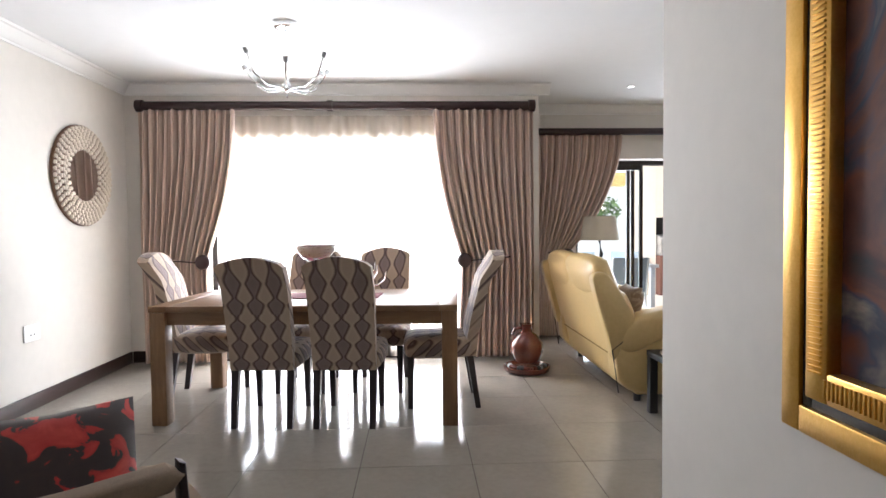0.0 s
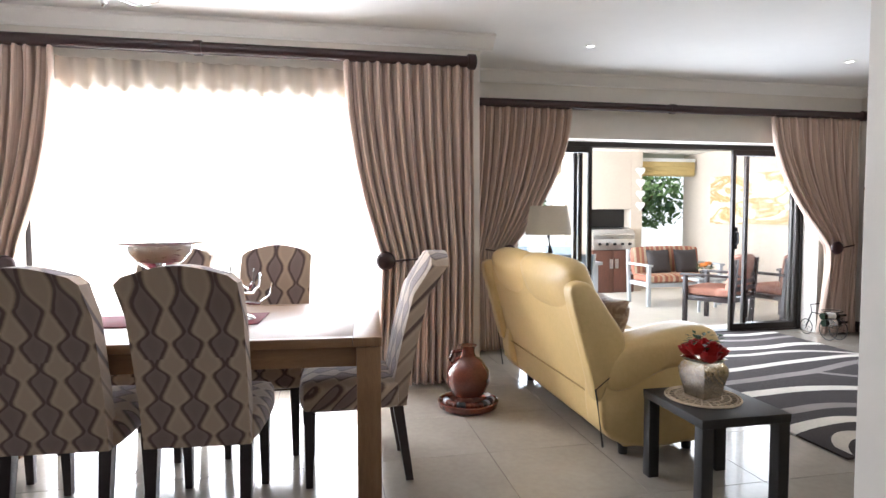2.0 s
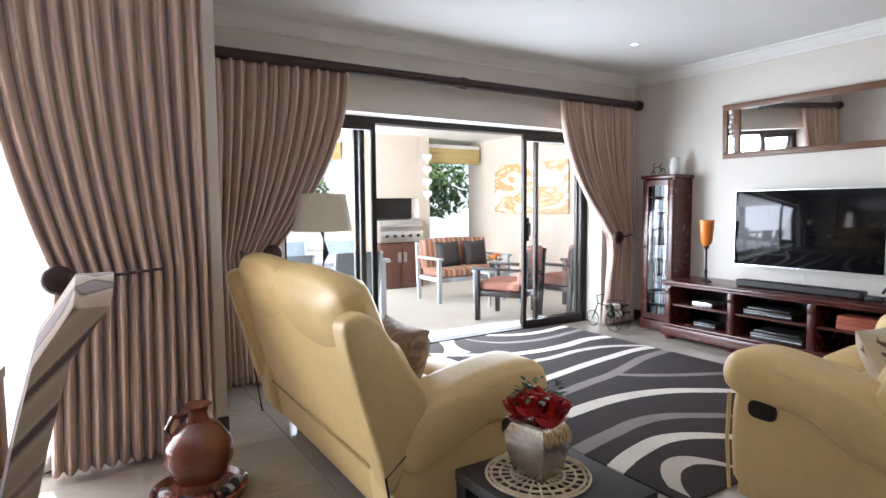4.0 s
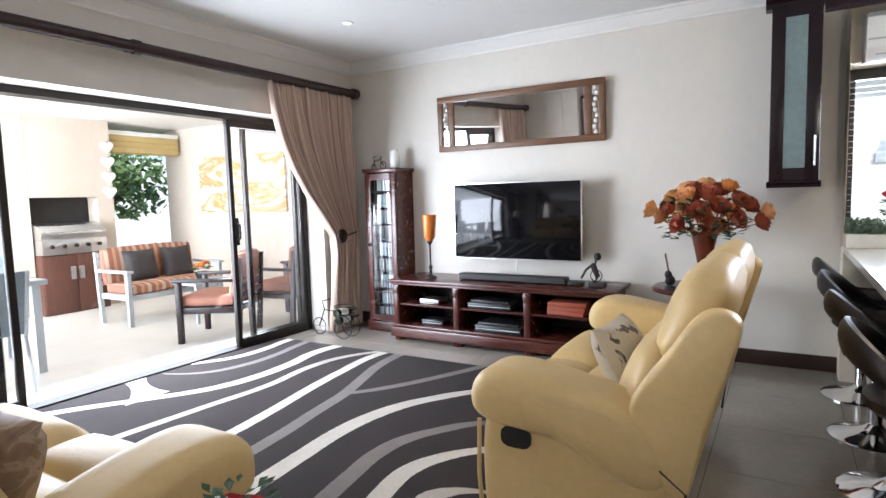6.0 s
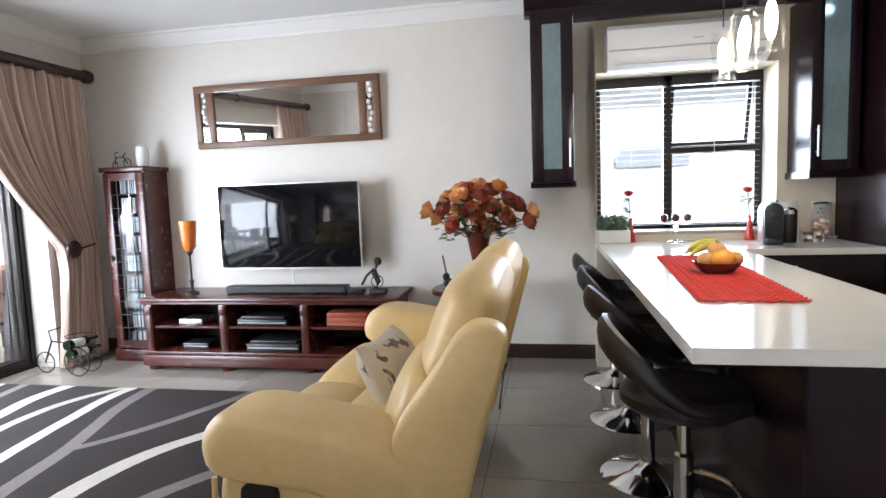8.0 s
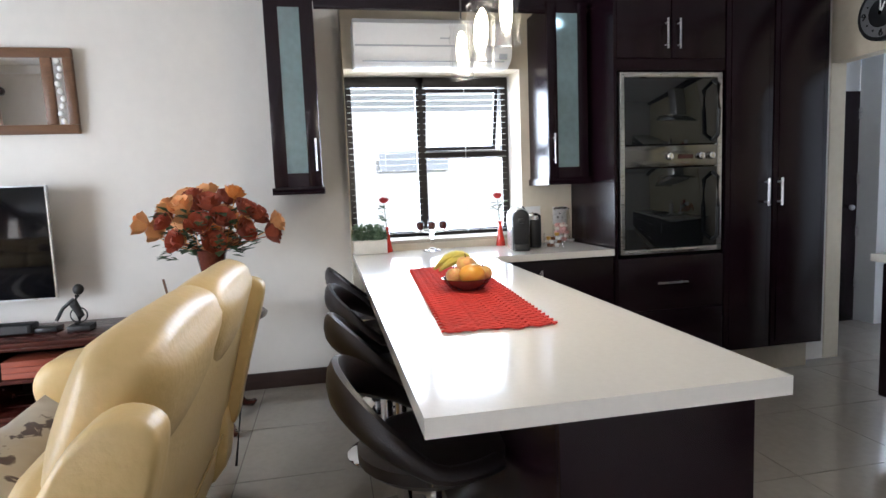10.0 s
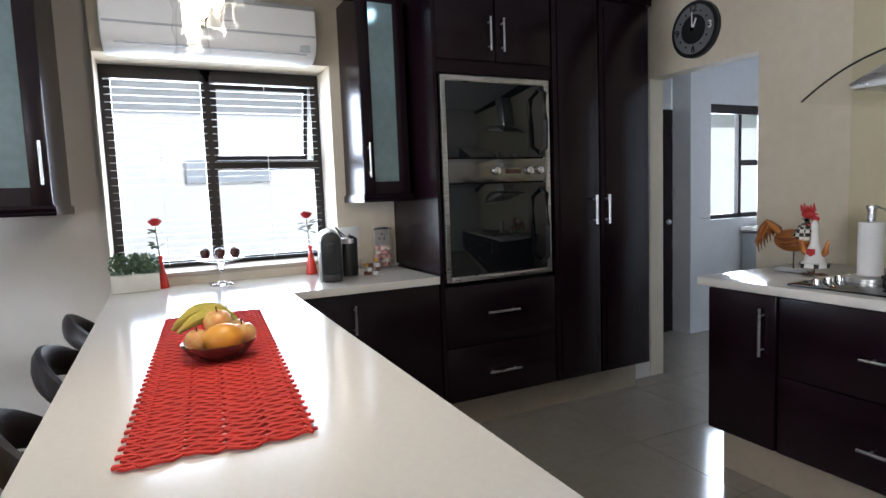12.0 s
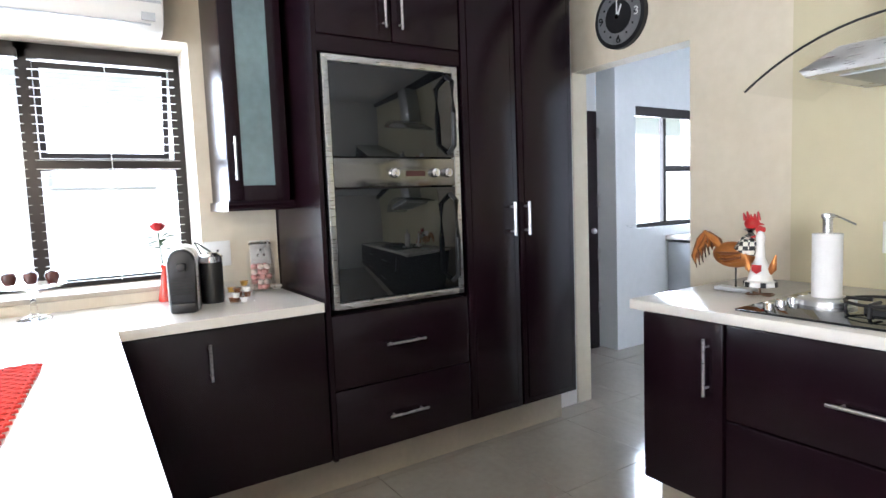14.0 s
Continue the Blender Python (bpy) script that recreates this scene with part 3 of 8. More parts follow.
cornice("cornice_dining", "x", YD - 0.001, -1, XL, XR + 0.10)
cornice("cornice_west", "y", XL + 0.001, 1, YS, YD)
cornice("cornice_return", "y", XR + 0.001, 1, YD, YL)
cornice("cornice_living", "x", YL - 0.001, -1, XR, XW)
cornice("cornice_east", "y", XW - 0.001, -1, 3.09, YL)


def skirting(name, x0, x1, y0, y1):
    structure(name, nbox(x0, x1, y0, y1, 0, 0.11, bevel=0.004), M_SKIRT, "dark stained wooden skirting board", "skirting")


skirting("baseboard_west", XL + 0.001, XL + 0.018, YS, YD - 0.02)
skirting("baseboard_dining", XL + 0.02, XR, YD - 0.018, YD - 0.001)
skirting("baseboard_east", XW - 0.018, XW - 0.001, 2.35, YL - 0.02)

# floors: a bed of grout under separate tiles (the tiles are laid at the end of the file)
gb = bmesh.new()
box(gb, XL - 0.2, XW + 0.25, YS - 0.2, YD + 0.25, -0.12, -0.004)
box(gb, XR - 0.25, XW + 0.25, YD + 0.25, YL + 0.38, -0.12, -0.004)
box(gb, 3.4, 6.1, -3.6, YS - 0.2, -0.12, -0.004)
FLOOR = structure("floor", gb, M_GROUT, "large cream porcelain floor tiles with thin dark joints", "floor")

# outdoors
structure("ground", nbox(-60, 90, -60, 120, -0.4, -0.16), M_GRASS, "green lawn around the house", "ground")


# ---- patio and garden ----
structure("patio_floor", nbox(XR, 6.75, YL + 0.39, 11.4, -0.12, -0.02), M_PATFLOOR, "sunlit pale patio floor tiles", "floor")
structure("patio_roof", nbox(XR - 0.6, 6.9, YL + 0.39, 11.9, 2.42, 2.6), M_ROOF, "white patio ceiling under the roof", "ceiling")
PB = structure("wall_patio_back", nbox(3.88, 5.33, 11.0, 11.3, -0.15, 2.42), M_PATWALL, "sand plastered patio wall with barbecue recess", "wall")
for dims in ((5.333, 6.5, 11.0, 11.3, -0.15, 0.70), (1.0, 3.877, 11.0, 11.3, -0.15, 0.60)):
    part("parapet", nbox(*dims), M_PATWALL, PB)
for dims in ((3.88, 4.32, 10.75, 10.998, -0.15, 2.42), (5.12, 5.33, 10.75, 10.998, -0.15, 2.42)):
    part("pier", nbox(*dims), M_PATWALL, PB)
part("lintel", nbox(4.323, 5.117, 10.75, 10.998, 1.42, 2.42), M_PATWALL, PB)
structure("wall_patio_side", nbox(6.5, 6.75, YL + 0.61, 11.3, -0.15, 2.42), M_PATWALL, "sand plastered patio side wall with canvas", "wall")
structure("patio_column", nbox(1.0, 1.35, 10.95, 11.3, 0.6, 2.42), M_PATWALL, "sand plastered patio corner pillar", "pillar")
structure("garden_wall", nbox(-12, 24, 19.0, 19.25, -0.16, 2.6), M_GARDENWALL, "pale plastered garden boundary wall", "wall")
structure("neighbour_wall", nbox(9.2, 9.5, -18, 9, -0.16, 2.9), mat("neighbour_plaster", (0.82, 0.79, 0.74), 0.9, var=0.05, scale=2), "pale wall of the neighbouring house", "wall")
nr = thing("neighbour_roof", 0, 0, 0, 0, "pale tiled eaves of neighbouring house", "roof")
part("roof", nprism([(8.6, 2.9), (13, 4.9), (13, 5.1), (8.5, 3.05)], "y", -18.5, 9.5), mat("pale_roof_tile", (0.62, 0.50, 0.40), 0.8, var=0.1, scale=8), nr)
part("vent", nbox(9.17, 9.2, 1.2, 2.1, 1.55, 1.8), M_GREYMET, nr)


def leaf_cloud(bm, c, r, n, size, rng):
    for _ in range(n):
        while True:
            p = Vector((rng.uniform(-1, 1), rng.uniform(-1, 1), rng.uniform(-1, 1)))
            if 0.25 < p.length < 1:
                break
        q = Vector((c[0] + p.x * r[0], c[1] + p.y * r[1], c[2] + p.z * r[2]))
        a = Vector((rng.uniform(-1, 1), rng.uniform(-1, 1), rng.uniform(-1, 1))).normalized()
        b = a.cross(Vector((rng.uniform(-1, 1), rng.uniform(-1, 1), rng.uniform(-1, 1)))).normalized()
        s = size * rng.uniform(0.6, 1.3)
        vs = [bm.verts.new(q + a * s), bm.verts.new(q + b * s * 0.45), bm.verts.new(q - a * s), bm.verts.new(q - b * s * 0.45)]
        bm.faces.new(vs)


def garden_tree(x, y, h, seed):
    rng = random.Random(seed)
    t = thing("garden_tree", x, y, -0.16, 0, "leafy green garden tree beyond the patio", "tree", "garden trees")
    tb = bmesh.new()
    tube(tb, [(0, 0, 0), (0.05, 0.02, h * 0.3), (-0.03, 0.04, h * 0.55)], [0.11, 0.09, 0.06])
    for k in range(5):
        a = k * 1.26
        tube(tb, [(0, 0.03, h * 0.42), (0.3 * math.cos(a), 0.3 * math.sin(a), h * 0.6), (0.7 * math.cos(a), 0.7 * math.sin(a), h * 0.78)], [0.05, 0.035, 0.015], 6)
    part("trunk", tb, M_PWOOD, t)
    cb2 = bmesh.new()
    for k in range(11):
        a = rng.uniform(0, 6.28)
        d = rng.uniform(0.1, 0.95)
        leaf_cloud(cb2, (d * math.cos(a), d * math.sin(a), h * rng.uniform(0.52, 0.95)), (0.6, 0.6, 0.42), 230, 0.08, rng)
    part("crown", cb2, M_TREELEAF, t, smooth=False)
    return t


garden_tree(6.75, 13.8, 2.45, 1)
garden_tree(3.6, 15.0, 3.2, 2)
garden_tree(2.2, 16.0, 3.4, 3)
garden_tree(-1.5, 16.5, 3.2, 4)


def shrub(x, y, r, seed):
    rng = random.Random(seed)
    t = thing("garden_shrub", x, y, -0.16, 0, "low green shrub in garden bed", "shrub", "garden shrubs")
    b = bmesh.new()
    for k in range(6):
        leaf_cloud(b, (rng.uniform(-r, r) * 0.6, rng.uniform(-r, r) * 0.6, r * rng.uniform(0.4, 0.9)), (r * 0.5, r * 0.5, r * 0.45), 150, 0.06, rng)
    part("foliage", b, M_TREELEAF, t, smooth=False)


for k, (sx_, sy_, sr_) in enumerate(((7.2, 13.0, 0.5), (8.1, 13.6, 0.6), (3.0, 13.6, 0.5), (2.0, 14.0, 0.6))):
    shrub(sx_, sy_, sr_, 20 + k)

# ---- openings ----
win = thing("window_1", 0, 0, 0, 0, "wide dining window in dark bronze frame", "window")
win["kind"] = "structure"
fb = bmesh.new()
x0, x1, z0, z1 = WIN_D
for p, q in ((x0, x0 + 0.05), (x1 - 0.05, x1), (-0.875, -0.825)):
    box(fb, p, q, YD + 0.12, YD + 0.17, z0, z1)
box(fb, x0, x1, YD + 0.12, YD + 0.17, z1 - 0.05, z1)
box(fb, x0, x1, YD + 0.12, YD + 0.17, z0, z0 + 0.05)
part("window_frame", fb, M_ALU, win)
for p, q in ((x0 + 0.05, -0.875), (-0.825, x1 - 0.05)):
    pn = part("pane", nbox(p, q, YD + 0.142, YD + 0.148, z0 + 0.05, z1 - 0.05), M_PANE, win)
    pn.visible_shadow = False

YF = YL + 0.27
sd = thing("door_1", 0, 0, 0, 0, "open sliding patio doors in dark bronze aluminium", "sliding door")
sd["kind"] = "structure"
fb = bmesh.new()
box(fb, DOOR[0], DOOR[1], YF - 0.06, YF + 0.06, DOOR[3] - 0.05, DOOR[3])
box(fb, DOOR[0], DOOR[0] + 0.04, YF - 0.06, YF + 0.06, 0, DOOR[3] - 0.05)
box(fb, DOOR[1] - 0.04, DOOR[1], YF - 0.06, YF + 0.06, 0, DOOR[3] - 0.05)
box(fb, DOOR[0], DOOR[1], YF - 0.06, YF + 0.06, -0.003, 0.02)
part("door_frame", fb, M_ALU, sd)


def sliding_panel(p, q, y, knob):
    f = bmesh.new()
    box(f, p, p + 0.042, y - 0.02, y + 0.02, 0.02, DOOR[3] - 0.05, bevel=0.003)
    box(f, q - 0.042, q, y - 0.02, y + 0.02, 0.02, DOOR[3] - 0.05, bevel=0.003)
    box(f, p + 0.042, q - 0.042, y - 0.02, y + 0.02, 0.02, 0.09)
    box(f, p + 0.042, q - 0.042, y - 0.02, y + 0.02, DOOR[3] - 0.11, DOOR[3] - 0.05)
    pnl = part("door_panel", f, M_ALU, sd)
    g = part("pane", nbox(p + 0.042, q - 0.042, y - 0.003, y + 0.003, 0.09, DOOR[3] - 0.11), M_PANE, pnl)
    g.visible_shadow = False
    if knob is not None:
        k = bmesh.new()
        tube(k, [(knob, y - 0.02, 0.97), (knob, y - 0.055, 0.98), (knob, y - 0.06, 1.04), (knob, y - 0.055, 1.10), (knob, y - 0.02, 1.11)], 0.011)
        box(k, knob - 0.02, knob + 0.02, y - 0.026, y - 0.018, 0.92, 1.16, bevel=0.004)
        part("handle", k, M_BLACK, pnl)


sliding_panel(1.76, 2.60, YF - 0.03, None)
sliding_panel(1.70 + 0.72, 2.60 - 0.08, YF + 0.03, None)
sliding_panel(4.25, 5.11, YF - 0.03, 4.30)
sliding_panel(4.46, 5.10, YF + 0.03, None)

kw = thing("window_2", 0, 0, 0, 0, "kitchen window with dark frame and white venetian blind", "window")
kw["kind"] = "structure"
a0, a1, z0, z1 = WIN_K
fb = bmesh.new()
XF = XW + 0.06
ym = 2.115
for p, q in ((a0, a0 + 0.05), (a1 - 0.05, a1), (ym - 0.03, ym + 0.03)):
    box(fb, XF, XF + 0.05, p, q, z0, z1)
box(fb, XF, XF + 0.05, a0 + 0.05, a1 - 0.05, z1 - 0.065, z1)
box(fb, XF, XF + 0.05, a0 + 0.05, a1 - 0.05, z0, z0 + 0.04)
box(fb, XF, XF + 0.05, a0 + 0.05, ym - 0.03, 1.50, 1.555)
part("window_frame", fb, M_ALU, kw)
sash = bmesh.new()
for p, q, lo, hi in ((a0 + 0.05, a0 + 0.075, 1.56, 1.99), (ym - 0.055, ym - 0.03, 1.56, 1.99), (a0 + 0.05, ym - 0.03, 1.56, 1.585), (a0 + 0.05, ym - 0.03, 1.97, 1.995)):
    box(sash, -0.012, 0.012, p, q, lo - 1.995, hi - 1.995)
so = part("sash", sash, M_ALU, kw)
so.matrix_basis = pose(XF + 0.07, 0, 1.995, 0, -14, 0)
for p, q, lo, hi in ((ym + 0.03, a1 - 0.05, z0 + 0.04, z1 - 0.065), (a0 + 0.05, ym - 0.03, z0 + 0.04, 1.50)):
    pn = part("pane", nbox(XF + 0.02, XF + 0.026, p, q, lo, hi), M_PANE, kw)
    pn.visible_shadow = False
structure("window_sill", nbox(XK - 0.012, XF, a0 + 0.001, a1 - 0.001, z0 - 0.02, z0 + 0.004, bevel=0.004), M_PLINTH, "cream stone kitchen window sill", "sill")
slat = mesh_of(nbox(-0.009, 0.009, 0, 1, -0.0006, 0.0006), "slat", M_WHITE)
bl = thing("venetian_blind", XF - 0.025, 0, 0, 0, "white venetian blind with open slats in window", "blind")
for p, q in ((a0 + 0.03, ym - 0.015), (ym + 0.015, a1 - 0.02)):
    part("headrail", nbox(-0.018, 0.018, p, q, z1 - 0.075, z1 - 0.04), M_ALU, bl)
    n = 26
    for i in range(n):
        s = new("slat", slat)
        s.parent = bl
        s.matrix_basis = Matrix.Translation((0, p, z0 + 0.03 + (z1 - 0.11 - z0) * i / (n - 1))) @ Matrix.Diagonal((1, q - p, 1, 1))
    part("ladder_cord", ntube([(0.0, (p + q) / 2, z0 + 0.02), (0.0, (p + q) / 2, z1 - 0.05)], 0.002, 5), M_WHITE, bl)

lw = thing("window_3", 0, 0, 0, 0, "small laundry window with dark frame and blind", "window")
lw["kind"] = "structure"
fb = bmesh.new()
for p, q in ((-2.9, -2.86), (-2.04, -2.0), (-2.47, -2.43)):
    box(fb, 5.80, 5.84, p, q, 1.0, 2.02)
box(fb, 5.80, 5.84, -2.86, -2.04, 1.96, 2.02)
box(fb, 5.80, 5.84, -2.86, -2.04, 1.0, 1.04)
box(fb, 5.80, 5.84, -2.86, -2.47, 1.48, 1.53)
part("window_frame", fb, M_ALU, lw)
part("roller_blind", nbox(5.765, 5.79, -2.9, -2.0, 1.94, 2.02), M_ALU, lw)

bd = thing("door_2", 0, 0, 0, 0, "dark panelled back door standing in laundry", "door")
bd["kind"] = "structure"
db = nbox(5.90, 5.945, -1.70, -0.80, 0.005, 1.98, bevel=0.003)
part("leaf", db, M_KIT, bd)
pb = bmesh.new()
for zz in (0.15, 0.55, 0.95, 1.35, 1.7):
    box(pb, 5.893, 5.90, -1.6, -0.9, zz, zz + 0.22, bevel=0.005)
part("raised_panel", pb, M_KIT, bd)
kb = bmesh.new()
ball(kb, (5.87, -1.62, 1.0), 0.025, 0.025, 0.025)
part("door_knob", kb, M_STEEL, bd)
hb = bmesh.new()
for zz in (0.3, 0.75, 1.2, 1.75):
    box(hb, 5.888, 5.90, -1.715, -1.69, zz, zz + 0.09)
part("hinge", hb, M_STEEL, bd)


# ---- curtains ----
def curtain(name, inner, outer, y, ztop, tie_x, tie_z, label, folds=13, zbot=0.02):
    """A gathered drape: full under the pole, drawn to the tie, hanging loose below."""
    bm = bmesh.new()
    uvl = bm.loops.layers.uv.new("UVMap")
    nu, nv = folds * 10, 44
    rng = random.Random(int(abs(inner) * 100) + 3)
    ph = [rng.uniform(-0.5, 0.5) for _ in range(folds + 2)]
    grid = []
    for j in range(nv + 1):
        z = ztop + (zbot - ztop) * j / nv
        if z > tie_z:
            k = (ztop - z) / (ztop - tie_z)
            e = inner + (tie_x - inner) * (k ** 1.9)
            o = outer
            amp = 0.035 + 0.015 * k
        else:
            k = (tie_z - z) / (tie_z - zbot)
            e = tie_x + (inner - tie_x) * 0.18 * k ** 0.7
            o = outer
            amp = 0.05 - 0.012 * k
        if j == 0:
            amp = 0.02
        row = []
        for i in range(nu + 1):
            u = i / nu
            a = u * folds * 2 * math.pi
            s = math.sin(a + ph[int(u * folds)] * 0.5 * math.sin(j * 0.12))
            x = o + (e - o) * u
            push = 0.05 * math.exp(-((z - tie_z) / 0.12) ** 2) * (u ** 2)
            row.append((bm.verts.new((x, y + amp * s + push + 0.012 * math.sin(a * 0.37 + j * 0.2), z)), u * folds * 0.16))
        grid.append(row)
    for j in range(nv):
        for i in range(nu):
            f = bm.faces.new((grid[j][i][0], grid[j][i + 1][0], grid[j + 1][i + 1][0], grid[j + 1][i][0]))
            for lp, (uu, jj) in zip(f.loops, ((grid[j][i][1], j), (grid[j][i + 1][1], j), (grid[j + 1][i + 1][1], j + 1), (grid[j + 1][i][1], j + 1))):
                lp[uvl].uv = (uu, jj / nv)
    t = thing(name, 0, 0, 0, 0, label, "curtain", "striped curtains")
    ob = part("drape", bm, M_CURT, t)
    md = ob.modifiers.new("thickness", "SOLIDIFY")
    md.thickness = 0.004
    kb2 = bmesh.new()
    lathe(kb2, [(0.002, -0.03), (0.065, -0.026), (0.07, -0.012), (0.066, 0.0), (0.05, 0.012), (0.002, 0.016)], seg=28, caps=False)
    kn = part("tieback_rosette", kb2, M_POLE, t, "dark round tieback")
    kn.matrix_basis = pose(tie_x - 0.02 * (1 if inner > outer else -1), y - 0.075, tie_z, 90, 0, 0)
    part("tieback_band", ntube([(outer + (tie_x - outer) * q, y - 0.07 - 0.02 * math.sin(q * 3.1), tie_z + 0.05 - 0.06 * q) for q in (0.35, 0.6, 0.85, 1.0)], 0.008, 6), M_POLE, t)
    return t


curtain("curtain", -1.83, -2.72, YD - 0.12, 2.40, -2.12, 0.97, "striped taupe curtain drawn back beside dining window")
curtain("curtain", 0.04, 1.00, YD - 0.12, 2.40, 0.30, 0.96, "striped taupe curtain drawn back beside dining window")
curtain("curtain", 2.22, 1.20, YL - 0.11, 2.32, 1.60, 0.95, "striped taupe curtain drawn back beside patio doors")
curtain("curtain", 4.42, 5.52, YL - 0.11, 2.32, 5.20, 0.94, "striped taupe curtain drawn back beside patio doors")

sb = bmesh.new()
rows_ = []
for j in range(9):
    z = 2.36 - (2.36 - 0.02) * j / 8
    rows_.append([sb.verts.new((-2.05 + 2.4 * i / 240, YD - 0.03 + 0.018 * math.sin(i * 0.55) + 0.01 * math.sin(i * 0.21 + 1), z)) for i in range(241)])
for a, b in zip(rows_, rows_[1:]):
    for i in range(240):
        sb.faces.new((a[i], a[i + 1], b[i + 1], b[i]))
sh = thing("sheer_curtain", 0, 0, 0, 0, "cream voile sheer curtain over dining window", "curtain")
part("voile", sb, M_SHEER, sh)


def curtain_pole(p, q, y, z, r, joint, label):
    t = thing("curtain_pole", 0, 0, 0, 0, label, "curtain pole", "curtain poles")
    part("pole", ntube([(p, y, z), (q, y, z)], r, 20), M_POLE, t)
    for a in (p, q):
        part("end_cap", ntube([(a - 0.035, y, z), (a - 0.028, y, z), (a + 0.028, y, z), (a + 0.035, y, z)], [r * 1.1, r * 1.35, r * 1.35, r * 1.1], 20), M_POLE, t)
    part("joint_ring", ntube([(joint - 0.025, y, z), (joint + 0.025, y, z)], r * 1.22, 20), M_POLE, t)
    for a in (p + 0.12, q - 0.12, joint):
        part("bracket", nbox(a - 0.012, a + 0.012, y, y + 0.13, z - 0.015, z + 0.015), M_POLE, t)


curtain_pole(-2.70, 0.98, YD - 0.125, 2.435, 0.042, -0.94, "thick dark wooden curtain pole above dining window")
curtain_pole(1.17, 5.55, YL - 0.125, 2.345, 0.040, 3.28, "thick dark wooden curtain pole above patio doors")


# ---- dining room ----
TR = -4.0


def dining_table():
    t = thing("dining_table", -0.84, 4.43, 0, TR, "light brown oak dining table with square legs", "table")
    part("tabletop", nbox(-0.88, 0.88, -0.46, 0.46, 0.745, 0.78, bevel=0.004), M_OAK, t)
    for s in (-1, 1):
        part("end_board", nbox(s * 0.94 - 0.06, s * 0.94 + 0.06, -0.50, 0.50, 0.742, 0.782, bevel=0.004), M_OAKV, t)
        part("side_board", nbox(-0.879, 0.879, s * 0.48 - 0.019, s * 0.48 + 0.019, 0.743, 0.781, bevel=0.003), M_OAK, t)
    for sx2 in (-1, 1):
        for sy2 in (-1, 1):
            part("leg", nbox(sx2 * 0.945 - 0.05, sx2 * 0.945 + 0.05, sy2 * 0.445 - 0.05, sy2 * 0.445 + 0.05, 0, 0.742, bevel=0.004), M_OAKV, t)
    for s in (-1, 1):
        part("apron", nbox(-0.894, 0.894, s * 0.45 - 0.015, s * 0.45 + 0.015, 0.655, 0.742, bevel=0.002), M_OAK, t)
        part("apron_end", nbox(s * 0.95 - 0.015, s * 0.95 + 0.015, -0.394, 0.394, 0.655, 0.742, bevel=0.002), M_OAKV, t)
    return t


dining_table()


def dining_chair(x, y, rz):
    """Front of the chair is local +y; the back legs stand near y = 0."""
    t = thing("dining_chair", x, y, 0, rz, "upholstered dining chair in brown ogee fabric", "chair", "chairs round the dining table")
    b = bmesh.new()
    n, w = 14, 0.21
    front, back = [], []
    for i in range(n + 1):
        u = -1 + 2 * i / n
        top = 1.06 + 0.045 * math.cos(u * math.pi / 2) ** 1.2 - (0.02 if abs(u) > 0.9 else 0)
        colf, colb = [], []
        for j in range(11):
            z = 0.37 + (top - 0.37) * j / 10
            lean = -0.05 - 0.16 * ((z - 0.37) / 0.7) ** 1.3
            curl = -0.05 * max(0, (j - 8) / 2)
            ww = u * (w - 0.008 * (10 - j) / 10)
            colf.append(b.verts.new((ww, 0.055 + lean + curl + 0.012 * (1 - u * u), z)))
            colb.append(b.verts.new((ww, -0.02 + lean + curl * 1.1, z)))
        front.append(colf)
        back.append(colb)
    for i in range(n):
        for j in range(10):
            b.faces.new((front[i][j], front[i + 1][j], front[i + 1][j + 1], front[i][j + 1]))
            b.faces.new((back[i][j], back[i][j + 1], back[i + 1][j + 1], back[i + 1][j]))
        b.faces.new((front[i][10], front[i + 1][10], back[i + 1][10], back[i][10]))
        b.faces.new((front[i][0], back[i][0], back[i + 1][0], front[i + 1][0]))
    for j in range(10):
        b.faces.new((front[0][j], front[0][j + 1], back[0][j + 1], back[0][j]))
        b.faces.new((front[n][j], back[n][j], back[n][j + 1], front[n][j + 1]))
    part("backrest", b, M_OGEE, t)
    part("seat", ncushion(-0.22, 0.22, -0.04, 0.42, 0.36, 0.50, bulge=0.018, edge=0.035), M_OGEE, t)
    for sx2 in (-1, 1):
        part("leg", prism_leg(sx2 * 0.175, 0.385, sx2 * 0.175, 0.39, 0.024, 0.016), M_DKLEG, t)
        part("leg", prism_leg(sx2 * 0.18, -0.03, sx2 * 0.18, -0.085, 0.024, 0.018), M_DKLEG, t)
    return t


def prism_leg(x0, y0, x1, y1, r0, r1, z=0.37):
    b = bmesh.new()
    hi = [b.verts.new((x0 + a * r0, y0 + c * r0, z)) for a, c in ((-1, -1), (1, -1), (1, 1), (-1, 1))]
    lo = [b.verts.new((x1 + a * r1, y1 + c * r1, 0)) for a, c in ((-1, -1), (1, -1), (1, 1), (-1, 1))]
    b.faces.new(hi)
    b.faces.new(lo)
    for i in range(4):
        b.faces.new((hi[i], hi[(i + 1) % 4], lo[(i + 1) % 4], lo[i]))
    return b


_ch = dining_chair(-1.13, 4.00, TR)
for x, y, rz in ((-0.60, 3.96, TR), (-1.02, 5.08, 176), (-0.42, 5.05, 176), (0.20, 4.42, 90), (-1.90, 4.72, -88)):
    copy_thing(_ch, pose(x, y, 0, 0, 0, rz))


